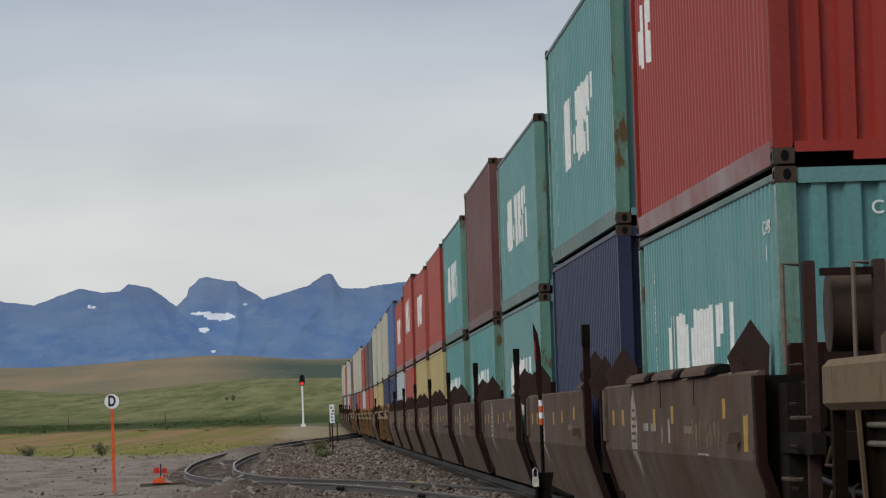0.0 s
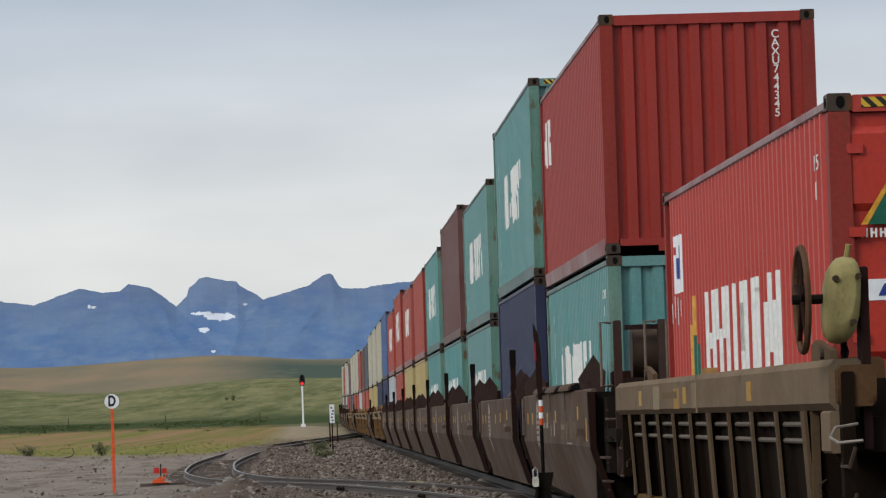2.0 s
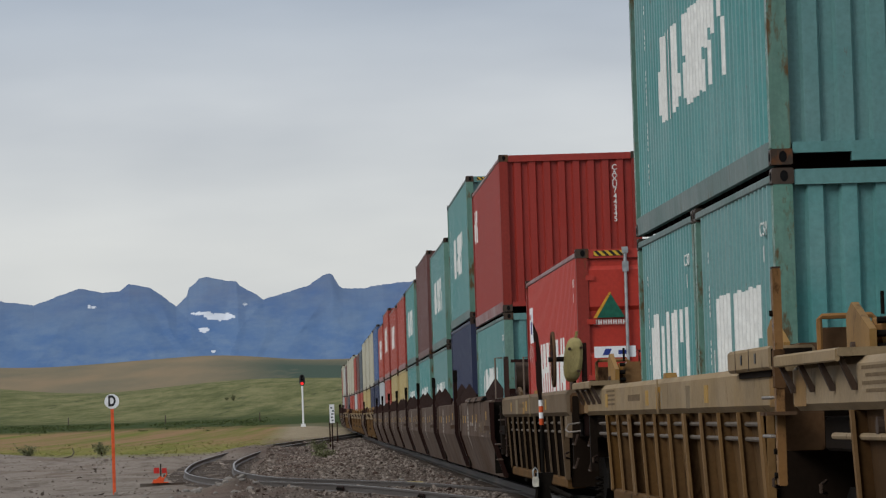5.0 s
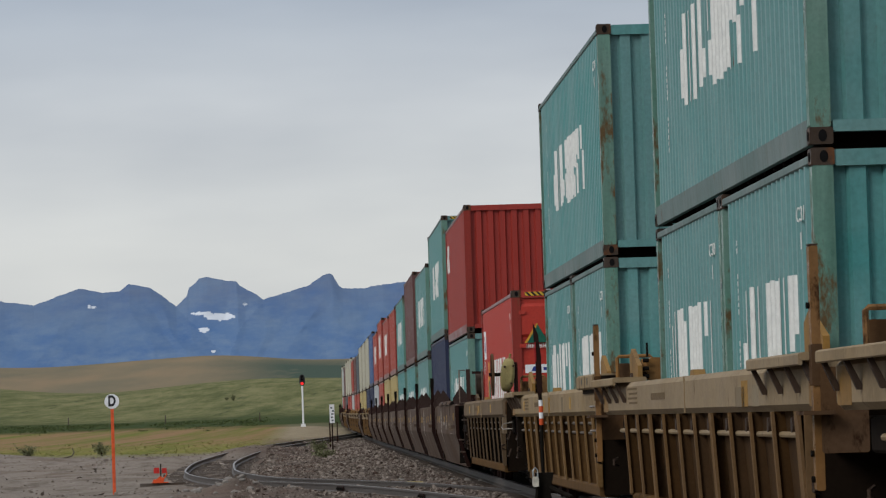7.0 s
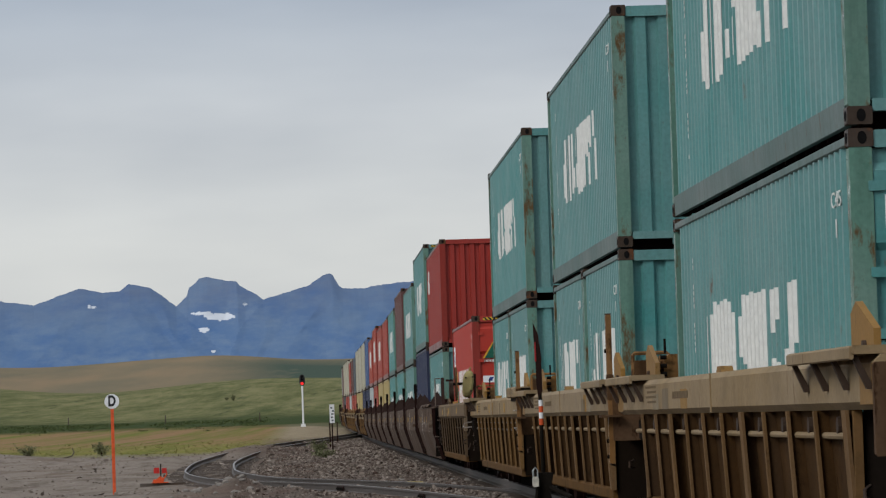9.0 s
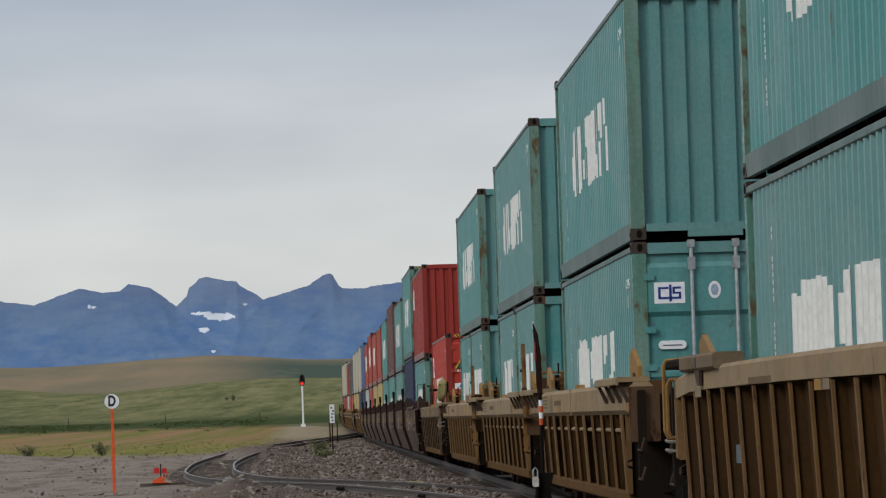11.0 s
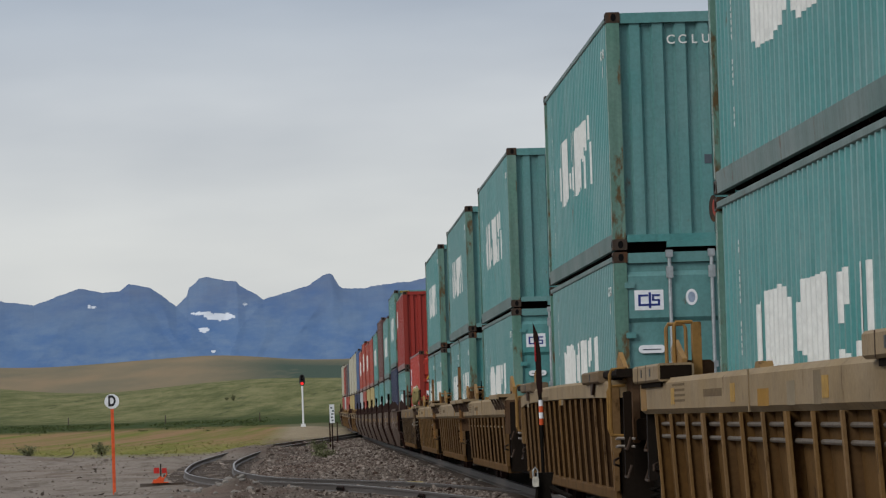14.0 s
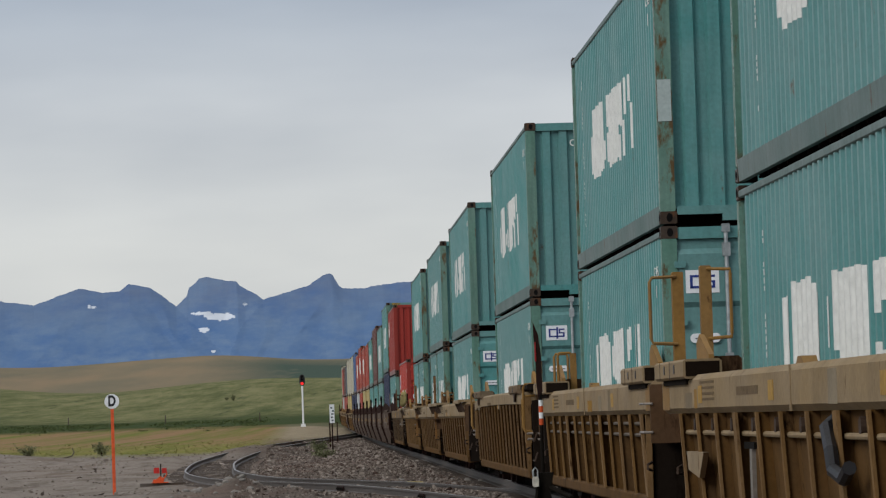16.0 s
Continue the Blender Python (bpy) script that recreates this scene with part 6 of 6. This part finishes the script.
for i, (low_kind, top_kind) in enumerate(ROWS):
    near = 61.3 + UNIT * i - (0.6 if i >= 3 else 0)
    if 7 <= i <= 16 and i % 5 != 4:
        if far_tan is None:
            far_tan, _ = ribbed_well(near + 13.9, near - 1.2, "bolt", False)
            c = far_tan
        else:
            c = copy_thing(far_tan, Matrix.Identity(4))
        label = "far ochre well car with ribbed sides"
    else:
        c, label = copy_thing(proto, Matrix.Identity(4)), "dusty taupe articulated well unit with folded side sheets"
    ride(tagged(c, label, "railway car", "well cars"), near + 6.2)
    a, h = stock(low_kind)
    load(a, near, FORTY, BOTTOM, NAMES[low_kind] + ", under another")
    b, h2 = stock(top_kind)
    load(b, near, FORTY, BOTTOM + h + 0.024, NAMES[top_kind] + ", stacked on another")


# ---- trackside things ----
def post_sign():
    """A round white sign on an orange post."""
    x, y = -7.93, 99.8
    z = terrain(x, y)
    s = tagged(empty("derail_sign"), "round white sign on an orange post in gravel", "sign")
    s.matrix_basis = pose(x, y, z)
    part("post", Shape().box(-0.035, 0.035, -0.035, 0.035, -0.15, 2.06, 0.008), ORANGE, s, "orange square post")
    n = 32
    d = part("disc", Shape().prism_y([(0.175 * math.cos(2 * math.pi * k / n), 2.2 + 0.175 * math.sin(2 * math.pi * k / n)) for k in range(n)], -0.046, -0.037), SIGN_WHITE, s, "round white disc")
    w = part("letter", words("D", 0.30, BLACK, "letter", 0.012), BLACK, d, "black letter D")
    w.matrix_basis = Matrix.Translation((0, -0.05, 2.2)) @ pose(0, 0, 0, 90, 0, 0) @ Matrix.Diagonal((0.82, 1.15, 1, 1))


def derail():
    """An orange derail block with a red flag plate, on a timber."""
    x, y = -7.75, 113.0
    z = terrain(x, y)
    s = tagged(empty("derail_block"), "orange derail with a red target on a dark timber", "derail")
    s.matrix_basis = pose(x, y, z, 0, 0, 4) @ Matrix.Scale(0.75, 4)
    part("timber", Shape().box(-0.72, 0.9, -0.14, 0.14, -0.05, 0.09, 0.01), TIE, s, "old dark timber")
    part("base_plate", Shape().box(-0.30, 0.30, -0.2, 0.2, 0.092, 0.13, 0.01), ORANGE, s)
    part("shoe", Shape().prism_y([(-0.26, 0.13), (0.12, 0.13), (0.16, 0.26), (0.0, 0.34), (-0.12, 0.24), (-0.26, 0.22)], -0.12, 0.12), ORANGE, s, "orange derail shoe")
    part("hinge", Shape().tube([(0.05, -0.16, 0.2), (0.05, 0.16, 0.2)], 0.05, 10), ORANGE, s)
    part("lever", Shape().tube([(0.1, 0, 0.2), (0.24, 0, 0.4), (0.24, 0, 0.5)], 0.025, 7), ORANGE, s)
    part("staff", Shape().tube([(0.03, 0.0, 0.3), (0.03, 0.0, 0.78)], 0.022, 7), BLACK_IRON, s)
    part("target", Shape().box(-0.22, -0.02, -0.03, -0.012, 0.44, 0.64).box(0.07, 0.24, -0.03, -0.012, 0.44, 0.62), plain("target_red", (0.45, 0.02, 0.015), 0.5), s, "red target plate")


def signal():
    """A mast signal: black hood with a red light on a pale mast and a base."""
    x, y = -15.1, 440
    s = tagged(empty("railway_signal"), "pale signal mast with a black head showing red", "signal")
    s.matrix_basis = pose(x, y, terrain(x, y))
    part("base", Shape().prism_y([(-0.3, -0.4), (0.3, -0.4), (0.22, 0.3), (-0.22, 0.3)], -0.3, 0.3), SIGN_WHITE, s)
    part("mast", Shape().tube([(0, 0, 0.3), (0, 0, 4.4)], 0.10, 12), SIGN_WHITE, s, "pale painted mast")
    n = 20
    h = part("head", Shape().prism_y([(0.30 * math.cos(2 * math.pi * k / n), 4.85 + 0.60 * (abs(math.sin(2 * math.pi * k / n)) ** 0.7) * (1 if math.sin(2 * math.pi * k / n) > 0 else -1)) for k in range(n)], -0.12, -0.05), BLACK, s, "black oval target")
    part("visor", Shape().box(-0.17, 0.17, -0.45, -0.121, 4.70, 4.73).box(-0.17, 0.17, -0.45, -0.121, 5.08, 5.11), BLACK, h)
    part("red_lens", Shape().prism_y([(0.15 * math.cos(2 * math.pi * k / n), 4.5 + 0.15 * math.sin(2 * math.pi * k / n)) for k in range(n)], -0.15, -0.121), SIGNAL_RED, h, "glowing red lens")
    part("dark_lens", Shape().prism_y([(0.13 * math.cos(2 * math.pi * k / n), 4.95 + 0.13 * math.sin(2 * math.pi * k / n)) for k in range(n)], -0.15, -0.121), HOLE, h)
    part("dark_lens", Shape().prism_y([(0.13 * math.cos(2 * math.pi * k / n), 5.22 + 0.13 * math.sin(2 * math.pi * k / n)) for k in range(n)], -0.15, -0.121), HOLE, h)


def marker():
    """A narrow white board with dark bars on a thin post."""
    x, y = -5.5, 200
    s = tagged(empty("track_marker"), "narrow white board with dark marks on a thin post", "sign")
    s.matrix_basis = pose(x, y, terrain(x, y))
    part("post", Shape().box(-0.03, 0.03, -0.03, 0.03, -0.2, 1.52), DARK_IRON, s)
    b = part("board", Shape().box(-0.11, 0.12, -0.05, -0.031, 1.42, 2.30, 0.01), SIGN_WHITE, s, "white board")
    m_ = Shape()
    for k, (x0, x1) in enumerate(((-0.02, 0.07), (-0.05, 0.04), (-0.03, 0.08), (0.0, 0.09), (-0.06, 0.03))):
        m_.box(x0, x1, -0.054, -0.0505, 1.50 + k * 0.15, 1.58 + k * 0.15)
    part("marks", m_, SLATE, b)
    for px, py, hgt in ((-6.6, 235, 1.6), (-6.9, 262, 1.3)):
        p = tagged(new("thin_post", Shape().box(-0.035, 0.035, -0.035, 0.035, -0.2, hgt).mesh("thin_post", DARK_IRON)), "thin dark post beside the track", "post", "thin posts")
        p.matrix_basis = pose(px, py, terrain(px, py))


def switch_stand():
    """A switch stand close to the track: leaning target blades, banded pole, iron stand and a padlock."""
    x, y = 0.985, 46.0
    s = tagged(empty("switch_stand"), "dark switch stand with banded pole and pale padlock", "switch stand")
    s.matrix_basis = pose(x, y, -0.2)
    part("base", Shape().box(-0.3, 0.45, -0.22, 0.22, -0.16, 0.05, 0.01), TIE, s, "timber under the stand")
    part("stand", Shape().prism_y([(-0.14, 0.05), (0.2, 0.05), (0.10, 0.62), (0.14, 0.84), (-0.06, 0.84), (-0.05, 0.62)], -0.12, 0.12), BLACK_IRON, s, "black cast stand")
    part("pole", Shape().tube([(0.03, 0, 0.8), (0.02, 0, 1.85)], 0.02, 8), BLACK_IRON, s)
    for k, mm in enumerate((ORANGE, SIGN_WHITE, ORANGE, SIGN_WHITE)):
        part("band", Shape().tube([(0.027, -0.001, 1.36 + k * 0.068), (0.026, -0.001, 1.426 + k * 0.068)], 0.024, 10), mm, s)
    part("target", Shape().prism_y([(0.0, 1.66), (0.05, 1.72), (0.045, 2.12), (0.02, 2.34), (-0.035, 2.48), (-0.03, 2.3), (-0.018, 2.1), (-0.015, 1.8)], -0.02, 0.012), DARK_IRON, s, "thin dark target blade")
    part("target_face", Shape().box(-0.026, -0.008, -0.03, -0.021, 2.05, 2.26), plain("dull_red", (0.25, 0.02, 0.02), 0.6), s, "narrow dull red face")
    part("lever", Shape().tube([(0.1, -0.1, 0.68), (0.25, -0.3, 0.6), (0.32, -0.5, 0.57)], 0.028, 7), BLACK_IRON, s)
    part("lever", Shape().tube([(-0.03, -0.14, 0.72), (-0.06, -0.16, 0.5), (-0.14, -0.16, 0.1)], 0.022, 7), BLACK_IRON, s)
    l = part("padlock", Shape().box(-0.095, -0.025, -0.19, -0.15, 0.69, 0.80, 0.012), BRASS, s, "pale brass padlock")
    part("shackle", Shape().tube([(-0.085, -0.17, 0.80), (-0.085, -0.17, 0.87), (-0.06, -0.17, 0.90), (-0.035, -0.17, 0.87), (-0.035, -0.17, 0.80)], 0.009, 6), STEEL, l)


post_sign(), derail(), signal(), marker(), switch_stand()


def joints():
    """Joint bars with bolts on the nearer siding rail, a tie plate box and a yellow block by the rail."""
    left = offset(SIDING, -0.753)
    for y in (74.5, 79.5, 92.0):
        i = min(range(len(left)), key=lambda k: abs(left[k].y - y))
        d = left[i + 1] - left[i]
        s = tagged(empty("joint_bar"), "rusty joint bar with bolts on the siding rail", "joint bar", "rail joints")
        s.matrix_basis = Matrix.Translation(left[i]) @ pose(0, 0, 0, 0, 0, -math.degrees(math.atan2(d.x, d.y)))
        part("bar", Shape().box(-0.06, -0.037, -0.4, 0.4, -0.14, -0.04, 0.008), DARK_IRON, s)
        for k in range(4):
            part("bolt", Shape().disc(-0.062, -0.3 + 0.2 * k, -0.09, 0.028, -0.09, 8), BLACK_IRON, s)
    right = offset(SIDING, 0.753)
    i = min(range(len(right)), key=lambda k: abs(right[k].y - 93))
    b = tagged(new("rail_block", Shape().box(-0.2, 0.2, -0.15, 0.15, -0.15, 0.02, 0.03).mesh("rail_block", YELLOW)), "small weathered yellow block beside the rail", "block")
    b.matrix_basis = Matrix.Translation(right[i] + Vector((0.3, 0, -0.02)))


joints()


# ---- stones, grass, bushes ----
def clear_of_rails(x, y):
    if abs(x - track_x(y)) < 1.05:
        return False
    i = int(np.argmin(np.abs(SID[:, 1] - y)))
    return abs(abs(x - SID[i, 0]) - 0.75) > 0.18


def stones():
    rnd = random.Random(4)
    base = [Vector(v) for v in ((0, 0, 1), (0.89, 0, 0.45), (0.28, 0.85, 0.45), (-0.72, 0.53, 0.45), (-0.72, -0.53, 0.45), (0.28, -0.85, 0.45), (0, 0, -0.6))]
    faces = [(0, 1, 2), (0, 2, 3), (0, 3, 4), (0, 4, 5), (0, 5, 1), (6, 2, 1), (6, 3, 2), (6, 4, 3), (6, 5, 4), (6, 1, 5)]
    sh = Shape()
    made = 0
    while made < 30000:
        y = 52 + 175 * rnd.random() ** 1.3
        x = rnd.uniform(-0.115, 0.03) * y
        if made % 3 == 0:
            y = 60 + 240 * rnd.random()
            x = track_x(y) - rnd.uniform(1.0, 4.5)
        if made % 7 == 1:
            q = SID[int(len(SID) * 0.75 * rnd.random())]
            x, y = q[0] + rnd.uniform(-1.5, 1.5), q[1] + rnd.uniform(-1, 1)
        if not clear_of_rails(x, y) or x > track_x(y) + 1.5:
            continue
        near_bed = noise.noise((x * 0.3, y * 0.12, 9))
        if x < -1.4 - 0.036 * y and rnd.random() < 0.95 or near_bed < -0.25 and rnd.random() < 0.6:
            continue
        r = rnd.uniform(0.011, 0.026) * (1 + y / 200) * (2.4 if rnd.random() < 0.03 else 1)
        z = terrain(x, y)
        sc = (rnd.uniform(0.7, 1.5), rnd.uniform(0.7, 1.5), rnd.uniform(0.45, 0.9))
        rot = Euler((rnd.random(), rnd.random(), rnd.random() * 6)).to_matrix()
        sh.poly([rot @ Vector((v.x * sc[0] * rnd.uniform(0.8, 1.2), v.y * sc[1], v.z * sc[2])) * r + Vector((x, y, z + r * 0.15)) for v in base], faces)
        made += 1
    me = bpy.data.meshes.new("loose_stones")
    me.from_pydata([tuple(v) for v in sh.v], [], sh.f)
    me.materials.append(PEBBLE)
    tagged(new("loose_stones", me), "loose grey and brown stones strewn over the gravel", "stones", "", "stuff")


def rocks():
    rnd = random.Random(8)
    heap = [(rnd.gauss(-4.3, 0.9), rnd.gauss(94.5, 3.0), rnd.uniform(0.03, 0.08)) for _ in range(70)] + [(rnd.gauss(0.2, 1.2), rnd.gauss(97, 4), rnd.uniform(0.025, 0.07)) for _ in range(34)]
    heap = [q for q in heap if clear_of_rails(q[0], q[1])]
    for x, y, r in heap + [(-5.05, 96.2, 0.17), (-4.4, 93.0, 0.12), (-4.1, 96.0, 0.14), (-3.55, 95.0, 0.24), (-5.6, 93.5, 0.13), (-3.0, 90.5, 0.1), (1.05, 92.0, 0.16), (0.7, 94.0, 0.12), (0.4, 95.5, 0.13), (-6.3, 100.5, 0.14), (-6.9, 103.5, 0.1)]:
        bm = bmesh.new()
        r *= 0.72 if r > 0.09 else 1.0
        bmesh.ops.create_icosphere(bm, subdivisions=2, radius=r)
        for v in bm.verts:
            v.co *= 1 + 0.35 * noise.noise(v.co * (2.2 / r) + Vector((x, y, 0)))
            v.co.z *= 0.65
        me = bpy.data.meshes.new("rock")
        bm.to_mesh(me)
        bm.free()
        me.materials.append(STONE)
        o = tagged(new("rock", me), "pale angular rock lying in the gravel", "rock", "rocks")
        o.matrix_basis = pose(x, y, terrain(x, y) + r * 0.2, 0, 0, rnd.uniform(0, 360))


def grass():
    rnd = random.Random(5)
    verts, faces = [], []
    made = 0
    while made < 700:
        y = 212 + 120 * rnd.random() ** 1.6
        x = rnd.uniform(-0.118, -0.018) * y
        if abs(x - track_x(y)) < 5 or (y < 346 and abs(x - SID[int(np.argmin(np.abs(SID[:, 1] - y))), 0]) < 2.0):
            continue
        edge = 232 + 14 * noise.noise((x * 0.15, 3, 1))
        if y < edge and rnd.random() < 0.9:
            continue
        z = terrain(x, y)
        for k in range(5):
            a, h, w = rnd.uniform(0, 6.3), rnd.uniform(0.03, 0.09), rnd.uniform(0.03, 0.07)
            ox, oy = x + rnd.gauss(0, 0.25), y + rnd.gauss(0, 0.3)
            dx, dy = math.cos(a) * w, math.sin(a) * w
            n = len(verts)
            verts += [(ox - dx, oy - dy, z - 0.03), (ox + dx, oy + dy, z - 0.03), (ox + rnd.gauss(0, 0.25), oy + rnd.gauss(0, 0.3), z + h)]
            faces.append((n, n + 1, n + 2))
        made += 1
    me = bpy.data.meshes.new("dry_grass")
    me.from_pydata(verts, [], faces)
    me.materials.append(GRASS)
    tagged(new("dry_grass", me), "yellow and green prairie grass beyond the gravel", "grass", "", "stuff")


def bush(x, y, w, h, seed, label):
    rnd = random.Random(seed)
    b = tagged(empty("bush"), label, "bush", "prairie bushes")
    b.matrix_basis = pose(x, y, terrain(x, y))
    st = Shape()
    verts, faces = [], []
    for k in range(9):
        a, u = rnd.uniform(0, 6.3), rnd.uniform(0.2, 1)
        tip = Vector((math.cos(a) * w * 0.5 * u, math.sin(a) * w * 0.5 * u, h * rnd.uniform(0.55, 1.0)))
        st.tube([(0, 0, -0.05), tuple(tip * 0.5 + Vector((0, 0, 0.05))), tuple(tip)], 0.012, 4)
        for j in range(60):
            c = tip * rnd.uniform(0.35, 1.05) + Vector((rnd.gauss(0, w * 0.1), rnd.gauss(0, w * 0.1), rnd.gauss(0, h * 0.1)))
            if c.z < 0:
                c.z = -c.z
            r = 0.05 * (0.6 + h)
            d1, d2 = Vector((rnd.gauss(0, 1), rnd.gauss(0, 1), rnd.gauss(0, 1))).normalized() * r, Vector((rnd.gauss(0, 1), rnd.gauss(0, 1), rnd.gauss(0, 1))).normalized() * r
            n = len(verts)
            verts += [tuple(c - d1), tuple(c + d2), tuple(c + d1)]
            faces.append((n, n + 1, n + 2))
    me = bpy.data.meshes.new("leaves")
    me.from_pydata(verts, [], faces)
    me.materials.append(BUSH)
    part("stems", st, DARK_IRON, b), part("leaves", me, BUSH, b)


def shrub_line():
    """A dark, broken line of low scrub where the prairie starts to climb."""
    rnd = random.Random(12)
    verts, faces = [], []
    for _ in range(330):
        y = rnd.gauss(500, 26)
        x = rnd.uniform(-0.118, -0.02) * y
        if noise.noise((x * 0.09, 1, 1)) < -0.02 - 0.25 * (x < -38) or abs(x - track_x(y)) < 6:
            continue
        w, h = rnd.uniform(0.6, 2.2), rnd.uniform(0.08, 0.34)
        for k in range(34):
            c = Vector((x + rnd.gauss(0, w * 0.5), y + rnd.gauss(0, w * 0.5), terrain(x, y) + rnd.uniform(0, h)))
            d1, d2 = (Vector((rnd.gauss(0, 1), rnd.gauss(0, 1), rnd.gauss(0, 0.7))).normalized() * 0.12 for _ in range(2))
            n = len(verts)
            verts += [tuple(c - d1), tuple(c + d2), tuple(c + d1)]
            faces.append((n, n + 1, n + 2))
    me = bpy.data.meshes.new("low_scrub")
    me.from_pydata(verts, [], faces)
    me.materials.append(SCRUB)
    tagged(new("low_scrub", me), "dark green line of low scrub across the prairie", "scrub", "", "stuff")


stones(), rocks(), grass(), shrub_line()
branch = tagged(new("dead_branch", Shape().tube([(-1.1, 0, -0.02), (-0.5, 0.1, 0.02), (0.0, 0, 0.12), (0.12, 0, 0.32), (0.03, 0, 0.52)], 0.03, 6).mesh("dead_branch", TIE)), "bare dead branch lying at the edge of the grass", "branch")
branch.matrix_basis = pose(-19.2, 215, terrain(-19.2, 215))
for x, y in ((-34.8, 520), (-49.0, 545), (-22.5, 505)):
    p = tagged(new("fence_post", Shape().box(-0.06, 0.06, -0.06, 0.06, -0.2, 1.1, 0.01).mesh("fence_post", TIE)), "weathered wooden fence post in the prairie", "post", "fence posts")
    p.matrix_basis = pose(x, y, terrain(x, y))
for x, y, w, h, label in ((-6.15, 203, 1.1, 0.62, "low sage green bush by the siding"), (-5.2, 176, 1.3, 0.35, "flat sage bush in the ballast"), (-18.7, 228, 1.0, 0.7, "small green bush at the edge of the grass"), (-22.5, 226, 1.3, 0.7, "small green bush at the edge of the grass"), (-37.5, 740, 1.0, 1.0, "dark shrub far up the slope"), (-38.9, 745, 0.8, 0.6, "dark shrub far up the slope")):
    bush(x, y, w, h, int(y * 7 + 100 - x), label)


# ---- movement ----
def motions():
    for thing, s0, z in MOVERS:
        rows = along(s0)
        walk(thing, [(t, Matrix.Translation((0, 0, z)) @ m) for t, m in rows])
    step = 1.0 / 15.0
    for w, q in WHEELS:
        walk(w, [(k * step, pose(0, q, 0.42, -math.degrees(rolled(k * step) / 0.42))) for k in range(241)])


motions()
